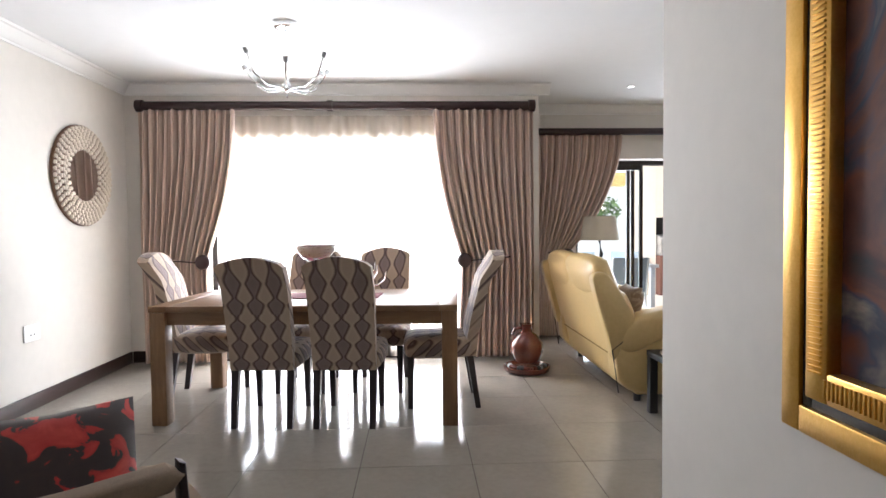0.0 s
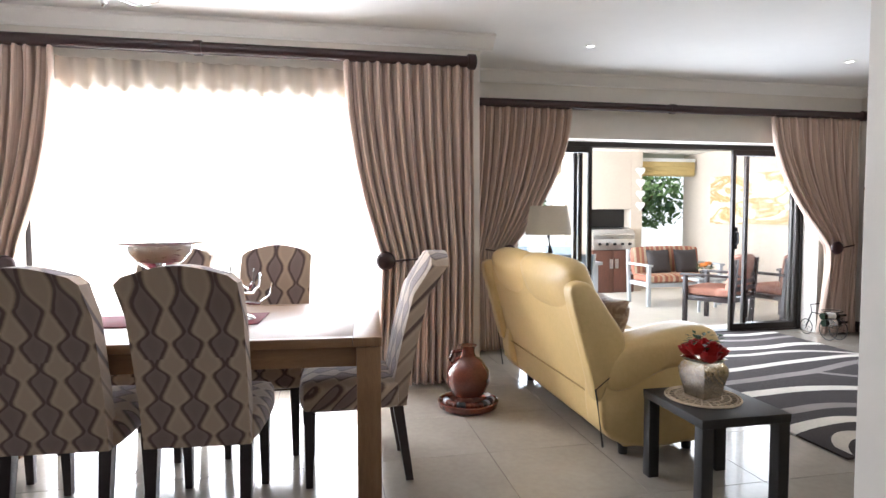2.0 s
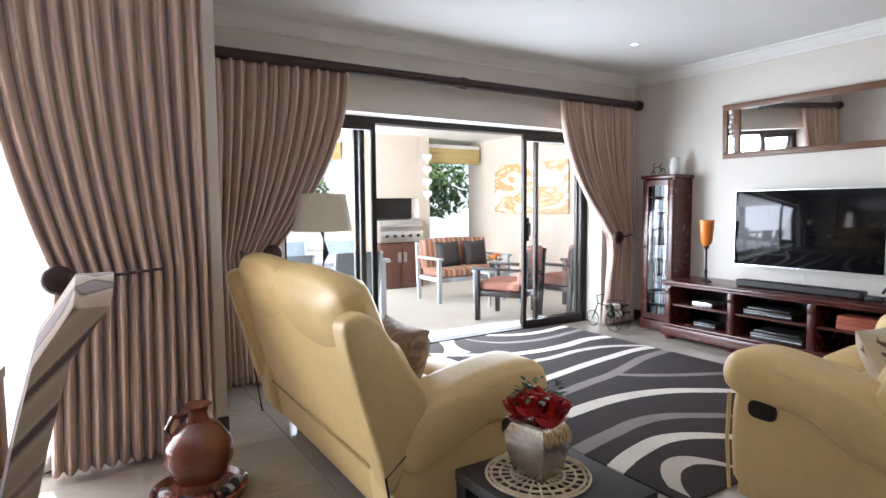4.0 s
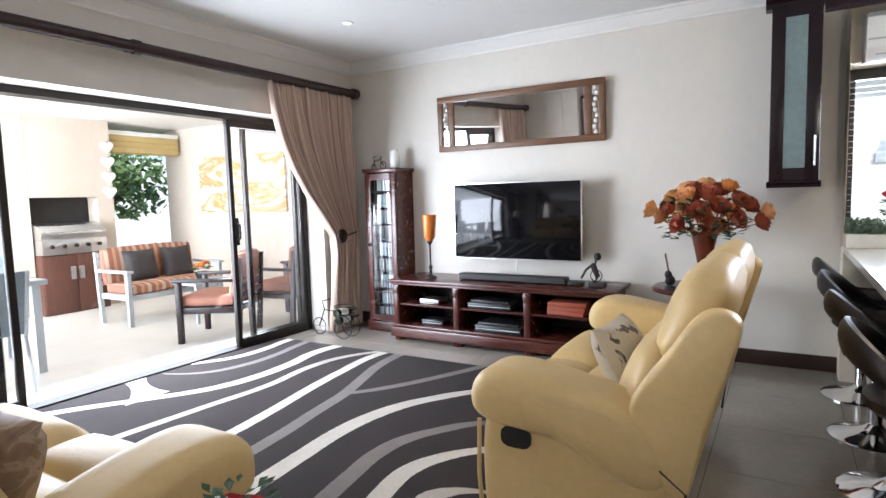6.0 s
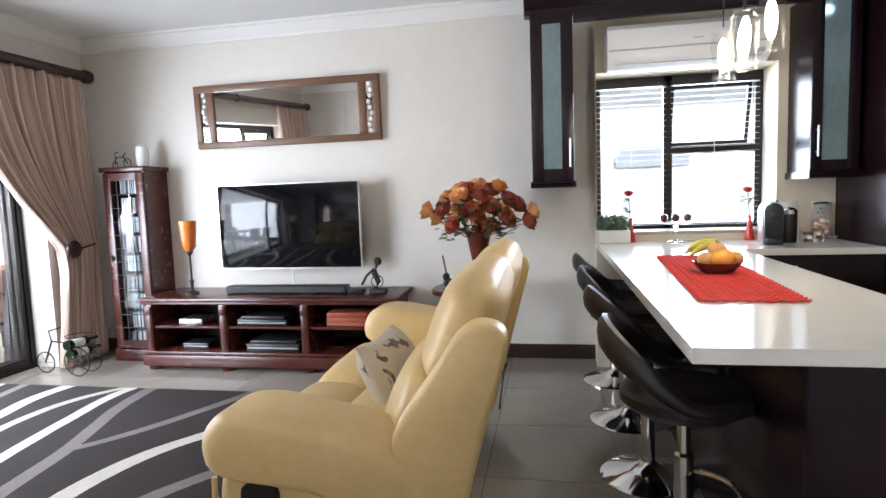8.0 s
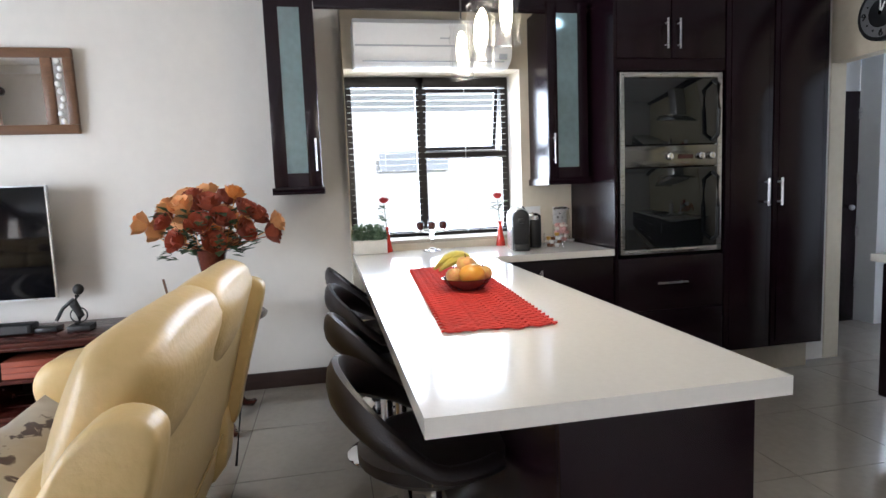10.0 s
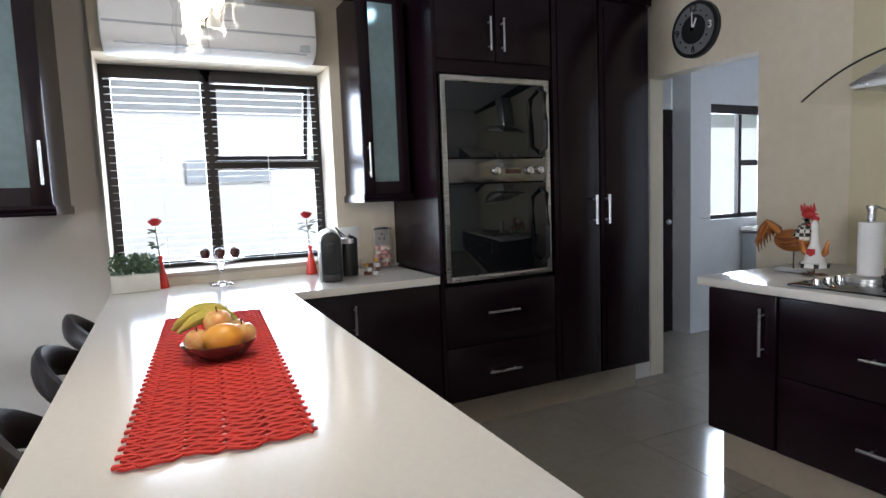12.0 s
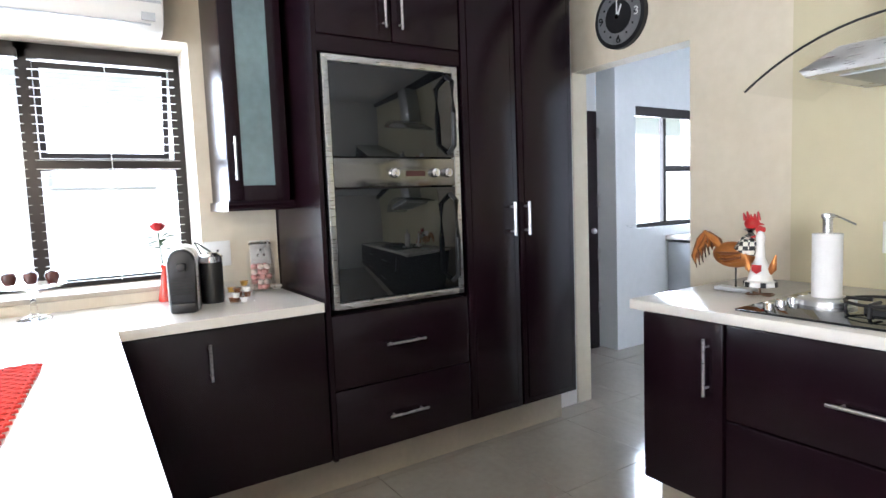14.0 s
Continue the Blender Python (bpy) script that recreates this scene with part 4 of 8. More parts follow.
# ---- living room ----
def recliner_sofa(x, y, rz, w, label):
    """Local x runs along the sofa, the back leans over y < 0, the seats face +y."""
    t = thing("recliner_sofa", x, y, 0, rz, label, "sofa", "recliner sofas")
    A = 0.24                                  # arm width
    # outer shell of the back
    prof = [(-0.02, 0.09), (-0.06, 0.30), (-0.11, 0.50), (-0.20, 0.84), (-0.205, 0.90), (-0.15, 0.90), (-0.05, 0.64), (0.08, 0.30), (0.10, 0.09)]
    sb2 = soft_block(prof, 0.05, w - 0.05, 0.04)
    part("back_shell", sb2, M_LEATHER, t)
    part("base", nbox(0.06, w - 0.06, 0.06, 0.54, 0.06, 0.34, bevel=0.02), M_LEATHER, t)
    mid = w / 2
    for p, q in ((A - 0.02, mid - 0.004), (mid + 0.004, w - A + 0.02)):
        part("seat_cushion", ncushion(p, q, 0.02, 0.36, 0.30, 0.535, bulge=0.03, edge=0.05), M_LEATHER, t)
        part("footrest", ncushion(p, q, 0.345, 0.63, 0.12, 0.525, bulge=0.03, edge=0.08), M_LEATHER, t)
        lo = ncushion(p - 0.06, q + 0.02 if q < mid else q + 0.06, -0.10, 0.09, -0.19, 0.17, bulge=0.04, edge=0.06)
        o = part("lumbar_cushion", lo, M_LEATHER, t)
        o.matrix_basis = pose(0, 0.01, 0.62, 22, 0, 0)
        up = ncushion(p - 0.08, q + 0.02 if q < mid else q + 0.08, -0.08, 0.075, -0.16, 0.16, bulge=0.03, edge=0.06)
        o = part("head_cushion", up, M_LEATHER, t)
        o.matrix_basis = pose(0, -0.12, 0.88, 22, 0, 0)
    for s, p in ((1, 0.0), (-1, w)):
        # swept wings either side of the back
        wing = [(-0.09, 0.33), (-0.03, 0.50), (0.045, 0.60), (0.03, 0.68), (-0.08, 0.83), (-0.14, 0.925), (-0.20, 0.955), (-0.265, 0.93), (-0.265, 0.87), (-0.21, 0.68), (-0.155, 0.48), (-0.12, 0.33)]
        xs = sorted((p + s * 0.0, p + s * 0.11))
        part("wing", soft_block(wing, xs[0], xs[1], 0.025), M_LEATHER, t)
        arm = [(-0.06, 0.07), (-0.11, 0.38), (-0.06, 0.46), (0.20, 0.56), (0.50, 0.58), (0.545, 0.50), (0.55, 0.30), (0.53, 0.07)]
        xs = sorted((p + s * 0.008, p + s * (A - 0.02)))
        part("arm", soft_block(arm, xs[0], xs[1], 0.035), M_LEATHER, t)
        xs = sorted((p - s * 0.012, p + s * (A + 0.0)))
        pad = [(-0.10, 0.40), (-0.06, 0.54), (0.04, 0.625), (0.26, 0.68), (0.46, 0.705), (0.56, 0.68), (0.60, 0.60), (0.58, 0.515), (0.40, 0.49), (0.20, 0.455), (0.0, 0.36)]
        part("arm_pad", soft_block(pad, xs[0], xs[1], 0.06, 0.0), M_LEATHER, t)
        part("front_welt", ntube([(p + s * 0.03, 0.552, 0.09), (p + s * 0.028, 0.566, 0.30), (p + s * 0.03, 0.562, 0.50)], 0.008, 8), M_LEATHER, t)
        hx = p + s * 0.008
        hb2 = bmesh.new()
        prism(hb2, [(0.41 + math.copysign(0.055 * abs(math.cos(a)) ** 0.6, math.cos(a)), 0.47 + math.copysign(0.036 * abs(math.sin(a)) ** 0.7, math.sin(a))) for a in [k * math.pi / 12 for k in range(24)]], "x", hx - 0.010, hx + 0.012)
        part("recline_handle", hb2, M_BLACK, t, "black recessed recliner handle")
        sm = ntube([(p + s * 0.006, -0.085, 0.10), (p + s * 0.004, -0.128, 0.40), (p + s * 0.004, -0.02, 0.485)], 0.006, 6)
        part("side_seam", sm, M_BLACK, t)
    for a in (0.14, w - 0.14):
        for c in (0.10, 0.48):
            part("foot", nlathe([(0.025, 0.0), (0.03, 0.07)], a, c, 12), M_BLACK, t)
    part("back_seam", ntube([(0.06, -0.078, 0.33), (w - 0.06, -0.078, 0.33)], 0.005, 6), M_SEAM, t)
    return t


SW = 1.66
recliner_sofa(1.355, 5.89, -90, 1.72, "cream yellow leather two seat recliner sofa by curtains")
recliner_sofa(2.66, 3.33, 0, SW, "cream yellow leather two seat recliner sofa facing patio")


def throw_cushion(x, y, z, rx, ry, rz, material, label, s=0.21):
    t = thing("throw_cushion", x, y, z, 0, label, "cushion")
    t.matrix_basis = pose(x, y, z, rx, ry, rz)
    b = bmesh.new()
    n = 12
    top, bot = [], []
    for i in range(n + 1):
        for j in range(n + 1):
            u, v = -1 + 2 * i / n, -1 + 2 * j / n
            h = 0.075 * ((1 - u ** 4) * (1 - v ** 4)) ** 0.6
            k = 1 - 0.07 * (1 - abs(u)) * abs(v) - 0.07 * (1 - abs(v)) * abs(u)
            top.append(b.verts.new((u * s * k, v * s * k, h + 0.003)))
            bot.append(b.verts.new((u * s * k, v * s * k, -h - 0.003)))
    for i in range(n):
        for j in range(n):
            q = [i * (n + 1) + j, (i + 1) * (n + 1) + j, (i + 1) * (n + 1) + j + 1, i * (n + 1) + j + 1]
            b.faces.new([top[k] for k in q])
            b.faces.new([bot[k] for k in reversed(q)])
    ring = [i * (n + 1) for i in range(n)] + [n * (n + 1) + j for j in range(n)] + [i * (n + 1) + n for i in range(n, 0, -1)] + [j for j in range(n, 0, -1)]
    for a, c in zip(ring, ring[1:] + ring[:1]):
        b.faces.new((top[a], bot[a], bot[c], top[c]))
    part("cover", b, material, t)
    return t


throw_cushion(3.28, 3.51, 0.60, 62, 0, -4, M_BEIGECUSH, "beige cushion with dark leaf print on sofa", 0.18)
throw_cushion(1.475, 4.61, 0.62, 70, 0, -92, M_BROWNCUSH, "brown patterned cushion on yellow sofa", 0.20)

rug = thing("area_rug", 3.64, 5.54, 0, 0, "charcoal rug with sweeping white and grey bands", "rug")
rb = bmesh.new()
box(rb, -1.09, 1.06, -1.56, 1.50, 0.0, 0.014, bevel=0.005)
part("rug_surface", rb, M_RUG, rug)


def side_table():
    t = thing("side_table", 1.64, 3.835, 0, 0, "small square black side table with roses", "table")
    part("tabletop", nbox(-0.215, 0.215, -0.23, 0.23, 0.385, 0.425, bevel=0.003), M_MATTBLACK, t)
    for a in (-1, 1):
        for c in (-1, 1):
            part("leg", nbox(a * 0.185 - 0.027, a * 0.185 + 0.027, c * 0.20 - 0.027, c * 0.20 + 0.027, 0, 0.384, bevel=0.002), M_MATTBLACK, t)


side_table()


# television, mirror, cabinets
def television():
    t = thing("television", XW - 0.20, 4.96, 0, 0, "large flat black television on wall bracket", "television")
    part("screen", nbox(-0.012, 0.0, -0.58, 0.58, 0.745, 1.395, bevel=0.002), M_SCREEN, t)
    fb2 = bmesh.new()
    box(fb2, -0.008, 0.022, -0.587, -0.58, 0.738, 1.402)
    box(fb2, -0.008, 0.022, 0.58, 0.587, 0.738, 1.402)
    box(fb2, -0.008, 0.022, -0.58, 0.58, 1.395, 1.402)
    box(fb2, -0.008, 0.022, -0.58, 0.58, 0.738, 0.745)
    part("bezel", fb2, M_STEEL, t)
    part("back_cover", nbox(0.002, 0.05, -0.50, 0.50, 0.79, 1.35, bevel=0.015), M_BLACK, t)
    part("bracket", nbox(0.05, 0.195, -0.15, 0.15, 0.98, 1.18, bevel=0.005), M_BLACK, t)
    part("cable", ntube([(0.03, 0.0, 0.75), (0.035, 0.0, 0.57)], 0.006, 6), M_WHITE, t)


television()


def long_mirror():
    t = thing("wall_mirror", XW - 0.035, 5.005, 1.96, 0, "long carved brown wooden framed wall mirror", "mirror")
    t.matrix_basis = pose(XW - 0.035, 5.005, 1.96, 0, -2.5, 0)
    fb2 = bmesh.new()
    L, H, f = 0.78, 0.25, 0.055
    box(fb2, -0.022, 0.022, -L, L, H - f, H, bevel=0.006)
    box(fb2, -0.022, 0.022, -L, L, -H, -H + f, bevel=0.006)
    for s in (-1, 1):
        a, c = sorted((s * L, s * (L - 0.05)))
        box(fb2, -0.022, 0.022, a, c, -H + f, H - f, bevel=0.006)
        a, c = sorted((s * (L - 0.11), s * (L - 0.17)))
        box(fb2, -0.022, 0.022, a, c, -H + f, H - f, bevel=0.006)
    part("frame", fb2, M_WALNUT, t)
    part("mirror_glass", nbox(-0.006, 0.006, -L + 0.17, L - 0.17, -H + f, H - f), M_MIRROR, t)
    for s in (-1, 1):
        a, c = sorted((s * (L - 0.05), s * (L - 0.11)))
        part("mirror_strip", nbox(-0.006, 0.006, a, c, -H + f, H - f), M_MIRROR, t)
        cv = bmesh.new()
        for k in range(9):
            ball(cv, (-0.012, s * (L - 0.08) + 0.012 * math.sin(k * 1.6), -H + f + 0.02 + k * (2 * H - 2 * f - 0.04) / 8), 0.008, 0.016, 0.018, 8, 6)
        part("fretwork", cv, M_WHITEP, t, "pale carved fretwork")


long_mirror()


def tv_stand():
    t = thing("tv_stand", XW - 0.27, 5.05, 0, 0, "mahogany television stand with three open bays", "cabinet")
    part("top", nbox(-0.275, 0.265, -1.02, 1.02, 0.53, 0.56, bevel=0.008), M_MAHOG, t)
    part("top_moulding", nbox(-0.26, 0.262, -1.0, 1.0, 0.51, 0.53, bevel=0.006), M_MAHOG, t)
    part("plinth", nbox(-0.275, 0.262, -1.01, 1.01, 0.035, 0.125, bevel=0.012), M_MAHOG, t)
    part("plinth_moulding", nbox(-0.262, 0.262, -0.99, 0.99, 0.125, 0.15, bevel=0.008), M_MAHOG, t)
    for a in (-0.95, -0.33, 0.33, 0.95):
        part("foot", nlathe([(0.05, 0), (0.055, 0.02), (0.04, 0.036)], -0.2, a, 14), M_MAHOG, t)
    part("back_panel", nbox(0.245, 0.26, -0.97, 0.97, 0.15, 0.51), M_KITIN, t)
    for a, c in ((-0.98, -0.92), (-0.355, -0.295), (0.295, 0.355), (0.92, 0.98)):
        up = part("upright", nbox(-0.25, 0.245, a, c, 0.15, 0.51, bevel=0.003), M_MAHOG, t)
        part("pilaster", nbox(-0.258, -0.25, a + 0.008, c - 0.008, 0.17, 0.49, bevel=0.003), M_MAHOG, up)
        part("carved_block", nbox(-0.265, -0.25, a + 0.004, c - 0.004, 0.43, 0.495, bevel=0.005), M_MAHOG, up)
    for a, c in ((-0.92, -0.355), (-0.295, 0.295), (0.355, 0.92)):
        part("shelf", nbox(-0.23, 0.245, a, c, 0.325, 0.343), M_MAHOG, t)


tv_stand()


M_PANELBLUE = mat("pale_blue_plastic", (0.30, 0.40, 0.48), 0.3, var=0.1)


def curio_cabinet():
    t = thing("display_cabinet", XW - 0.15, 6.30, 0, 0, "tall narrow mahogany cabinet with leaded glass door", "cabinet")
    part("base", nbox(-0.165, 0.145, -0.20, 0.20, 0.0, 0.10, bevel=0.008), M_MAHOG, t)
    bb = bmesh.new()
    box(bb, -0.14, 0.14, -0.18, -0.16, 0.10, 1.54)
    box(bb, -0.14, 0.14, 0.16, 0.18, 0.10, 1.54)
    box(bb, 0.12, 0.14, -0.16, 0.16, 0.10, 1.54)
    part("body", bb, M_MAHOG, t)
    part("top", nbox(-0.17, 0.145, -0.205, 0.205, 1.54, 1.58, bevel=0.01), M_MAHOG, t)
    d = bmesh.new()
    for a, c in ((-0.178, -0.115), (0.115, 0.178)):
        box(d, -0.16, -0.141, a, c, 0.11, 1.53, bevel=0.003)
    box(d, -0.16, -0.141, -0.115, 0.115, 0.11, 0.17)
    box(d, -0.16, -0.141, -0.115, 0.115, 1.47, 1.53)
    dr = part("door", d, M_MAHOG, t)
    part("pane", nbox(-0.152, -0.149, -0.115, 0.115, 0.17, 1.47), M_PANE, dr).visible_shadow = False
    ld = bmesh.new()
    for k in range(1, 12):
        box(ld, -0.158, -0.153, -0.115, 0.115, 0.17 + k * 0.108 - 0.003, 0.17 + k * 0.108 + 0.003)
    for a in (-0.06, 0.06):
        box(ld, -0.158, -0.153, a - 0.003, a + 0.003, 0.17, 1.47)
    part("leading", ld, M_MATTBLACK, dr)
    kb2 = bmesh.new()
    ball(kb2, (-0.172, 0.14, 0.85), 0.012, 0.012, 0.02)
    part("knob", kb2, M_MATTBLACK, dr)
    rng = random.Random(5)
    cases = [mesh_of(nbox(-0.06, 0.06, -0.0052, 0.0052, 0, 0.122, bevel=0.001, seg=1), "case", m_) for m_ in (M_WHITE, M_GREYMET, M_BLACK, M_PANELBLUE)]
    for k in range(9):
        z = 0.104 + 0.158 * k
        if k:
            part("glass_shelf", nbox(-0.12, 0.118, -0.158, 0.158, z - 0.006, z), M_PANE, t)
        for q in range(rng.randint(17, 23)):
            o = new("disc_case", rng.choice(cases))
            o.matrix_basis = pose(XW - 0.17 + rng.uniform(-0.008, 0.008), 6.30 - 0.148 + 0.0126 * q, z + 0.001, 0, 0, 0)
            tagged(o, "slim plastic disc case standing in display cabinet", "disc case", "discs in display cabinet")


curio_cabinet()


# ---- kitchen ----
def bar_handle(parent, p, q, out, r=0.006):
    """A round bar on two stubs between points p and q, standing off by the vector out."""
    p, q, out = Vector(p), Vector(q), Vector(out)
    b = ntube([p + out, q + out], r, 10)
    d = (q - p) * 0.14
    for c in (p + d, q - d):
        tube(b, [c, c + out], r * 0.75, 8)
    return part("handle", b, M_STEEL, parent, "brushed steel bar handle")


isl = thing("kitchen_worktop", 0, 0, 0, 0, "cream quartz peninsula worktop", "worktop")
part("bar_slab", nprism([(2.655, 1.915), (2.655, 2.64), (XK - 0.001, 2.64), (XK - 0.001, 1.89), (4.815, 1.89)], "z", 0.862, 0.90), M_QUARTZ, isl)
part("return_slab", nbox(4.815, XK - 0.001, 1.145, 1.8895, 0.862, 0.8995), M_QUARTZ, isl)
ib = thing("breakfast_bar_unit", 0, 0, 0, 0, "dark wenge breakfast bar panel under worktop", "cabinet")
part("body", nbox(2.72, 4.80, 1.98, 2.36, 0.0, 0.860, bevel=0.003), M_KIT, ib)
part("end_panel", nbox(2.70, 2.72, 1.96, 2.38, 0.0, 0.860, bevel=0.003), M_KIT, ib)


def base_unit(x0, y0, y1, label):
    t = thing("base_cabinet", 0, 0, 0, 0, label, "cabinet", "kitchen base cabinets")
    part("body", nbox(x0 + 0.022, XW - 0.005, y0, y1, 0.20, 0.860), M_KITIN, t)
    d = part("door", nbox(x0, x0 + 0.02, y0 + 0.003, y1 - 0.003, 0.205, 0.855, bevel=0.006), M_KIT, t)
    bar_handle(d, (x0, (y0 + y1) / 2 + 0.08, 0.66), (x0, (y0 + y1) / 2 + 0.08, 0.80), (-0.03, 0, 0))
    return t


base_unit(4.85, 1.13, 1.90, "dark wenge base cabinet under return worktop")
structure("plinth", nbox(5.0, 5.06, -0.36, 1.95, 0, 0.2), M_PLINTH, "cream tiled plinth under kitchen cabinets", "plinth")

XT = 4.85


def tall_oven_unit():
    t = thing("oven_tower", 0, 0, 0, 0, "dark wenge tower with drawers around built in ovens", "cabinet")
    y0, y1 = 0.395, 1.125
    part("side_panel", nbox(XT, XW - 0.005, y1 - 0.02, y1, 0.20, 2.40), M_KIT, t)
    part("lower_carcass", nbox(XT + 0.022, XW - 0.005, y0 + 0.002, y1 - 0.02, 0.20, 0.83), M_KITIN, t)
    part("upper_carcass", nbox(XT + 0.022, XW - 0.005, y0 + 0.002, y1 - 0.02, 1.93, 2.40), M_KITIN, t)
    part("back_board", nbox(XT + 0.3, XW - 0.005, y0 + 0.002, y1 - 0.02, 0.83, 1.93), M_KITIN, t)
    for lo, hi in ((0.205, 0.50), (0.506, 0.83)):
        d = part("drawer", nbox(XT, XT + 0.02, y0 + 0.004, y1 - 0.022, lo, hi, bevel=0.006), M_KIT, t)
        zz = hi - 0.155
        bar_handle(d, (XT, 0.66, zz), (XT, 0.86, zz), (-0.03, 0, 0))
    for p, q, hy in ((y0 + 0.004, 0.752, 0.715), (0.757, y1 - 0.022, 0.795)):
        d = part("door", nbox(XT, XT + 0.02, p, q, 2.0, 2.395, bevel=0.006), M_KIT, t)
        bar_handle(d, (XT, hy, 2.05), (XT, hy, 2.22), (-0.03, 0, 0))
    part("filler_rail", nbox(XT + 0.004, XT + 0.02, y0 + 0.004, y1 - 0.022, 1.93, 1.996), M_KIT, t)
    return t


tall_oven_unit()


M_PANELSTEEL = mat("dark_mirror_steel", (0.24, 0.235, 0.225), 0.16, metal=1.0, var=0.1)


def double_oven():
    t = thing("built_in_oven", 0, 0, 0, 0, "black glass and steel double oven in tower", "oven")
    y0, y1 = 0.425, 1.092
    f = bmesh.new()
    x = XT - 0.012
    for a, c, lo, hi in ((y0, y0 + 0.028, 0.855, 1.918), (y1 - 0.028, y1, 0.855, 1.918), (y0 + 0.028, y1 - 0.028, 0.855, 0.882), (y0 + 0.028, y1 - 0.028, 1.89, 1.918)):
        box(f, x, x + 0.03, a, c, lo, hi, bevel=0.002)
    part("trim_frame", f, M_STEEL, t, "brushed steel trim frame")
    part("upper_door", nbox(x + 0.002, x + 0.04, y0 + 0.03, y1 - 0.03, 1.50, 1.888, bevel=0.003), M_BLACKGLASS, t)
    part("lower_door", nbox(x + 0.002, x + 0.04, y0 + 0.03, y1 - 0.03, 0.885, 1.365, bevel=0.003), M_BLACKGLASS, t)
    cp = part("control_panel", nbox(x, x + 0.04, y0 + 0.03, y1 - 0.03, 1.370, 1.495, bevel=0.003), M_PANELSTEEL, t, "dark mirror steel control panel")
    for yy in (0.50, 0.57, 0.78):
        k = part("knob", nlathe([(0.022, 0), (0.02, 0.018), (0.012, 0.022)], 0, 0, 18), M_CHROME, cp)
        k.matrix_basis = pose(x, yy, 1.43, 0, -90, 0)
    part("display", nbox(x - 0.002, x, 0.62, 0.72, 1.415, 1.44), mat("oven_display", (0.06, 0.02, 0.02), 0.2), cp)
    for lo, hi in ((1.52, 1.87), (0.92, 1.33)):
        part("handle", ntube([(x, y0 + 0.06, lo), (x - 0.045, y0 + 0.06, lo + 0.03), (x - 0.05, y0 + 0.06, (lo + hi) / 2), (x - 0.045, y0 + 0.06, hi - 0.03), (x, y0 + 0.06, hi)], 0.012, 10), M_BLACK, t)


double_oven()


def pantry_unit():
    t = thing("pantry_cupboard", 0, 0, 0, 0, "tall dark wenge pantry cupboard with paired doors", "cabinet")
    part("body", nbox(XT + 0.022, XW - 0.005, -0.335, 0.392, 0.20, 2.40), M_KIT, t)
    for p, q, hy in ((-0.335, 0.055, 0.022), (0.061, 0.392, 0.116)):
        d = part("door", nbox(XT, XT + 0.02, p + 0.002, q - 0.002, 0.205, 2.395, bevel=0.004), M_KIT, t)
        part("raised_panel", nbox(XT - 0.006, XT, p + 0.035, q - 0.035, 0.24, 2.36, bevel=0.005), M_KIT, d)
        bar_handle(d, (XT - 0.006, hy, 1.11), (XT - 0.006, hy, 1.28), (-0.035, 0, 0), 0.008)


pantry_unit()
cr = thing("kitchen_crown_moulding", 0, 0, 0, 0, "dark wenge crown moulding above kitchen cabinets", "moulding")
CRP = [(0.0, 2.40), (0.0, 2.43), (-0.03, 2.45), (-0.05, 2.50), (-0.09, 2.54), (-0.09, 2.57), (0.10, 2.57), (0.10, 2.40)]
part("tall_run", nprism([(XT + d, z) for d, z in CRP], "y", -0.36, 1.13), M_KIT, cr)
part("clock_wall_beam", nbox(1.0, 4.84, YK + 0.003, YK + 0.10, 2.50, 2.62, bevel=0.01), M_KIT, cr)
XC = 5.10
part("wall_run", nprism([(XC + d * 0.9, z - 0.02) for d, z in CRP], "y", 1.131, 3.10), M_KIT, cr)
part("pelmet", nbox(XC - 0.005, XC + 0.02, 1.43, 2.795, 2.315, 2.385, bevel=0.004), M_KIT, cr)


def wall_cabinet(y0, y1, label, hy, xb, s):
    t = thing("wall_cabinet", 0, 0, 0, 0, label, "cabinet", "kitchen wall cabinets")
    for p, q in ((y0, y0 + 0.018), (y1 - 0.018, y1)):
        part("side_panel", nbox(XC + 0.022, xb - 0.003, p, q, 1.33, 2.38), M_KIT, t)
    for lo, hi in ((1.33, 1.35), (2.36, 2.38)):
        part("shelf", nbox(XC + 0.022, xb - 0.003, y0 + 0.018, y1 - 0.018, lo, hi), M_KIT, t)
    part("back_board", nbox(xb - 0.02, xb - 0.003, y0 + 0.018, y1 - 0.018, 1.35, 2.36), M_KITIN, t)
    d = bmesh.new()
    box(d, XC, XC + 0.02, y0, y0 + s, 1.335, 2.38, bevel=0.004)
    box(d, XC, XC + 0.02, y1 - s, y1, 1.335, 2.38, bevel=0.004)
    box(d, XC, XC + 0.02, y0 + s, y1 - s, 1.335, 1.335 + s)
    box(d, XC, XC + 0.02, y0 + s, y1 - s, 2.38 - 0.06, 2.38)
    dr = part("door", d, M_KIT, t)
    part("frosted_pane", nbox(XC + 0.006, XC + 0.012, y0 + s, y1 - s, 1.335 + s, 2.32), M_FROST, dr, "frosted blue grey glass")
    bar_handle(dr, (XC, hy, 1.42), (XC, hy, 1.60), (-0.028, 0, 0))
    part("light_rail", nprism([(XC - 0.012, 1.29), (XC - 0.02, 1.30), (XC - 0.012, 1.31), (XC - 0.02, 1.32), (XC - 0.012, 1.33), (xb - 0.004, 1.33), (xb - 0.004, 1.29)], "y", y0 - 0.012, y1 + 0.012), M_KIT, t)
    return t


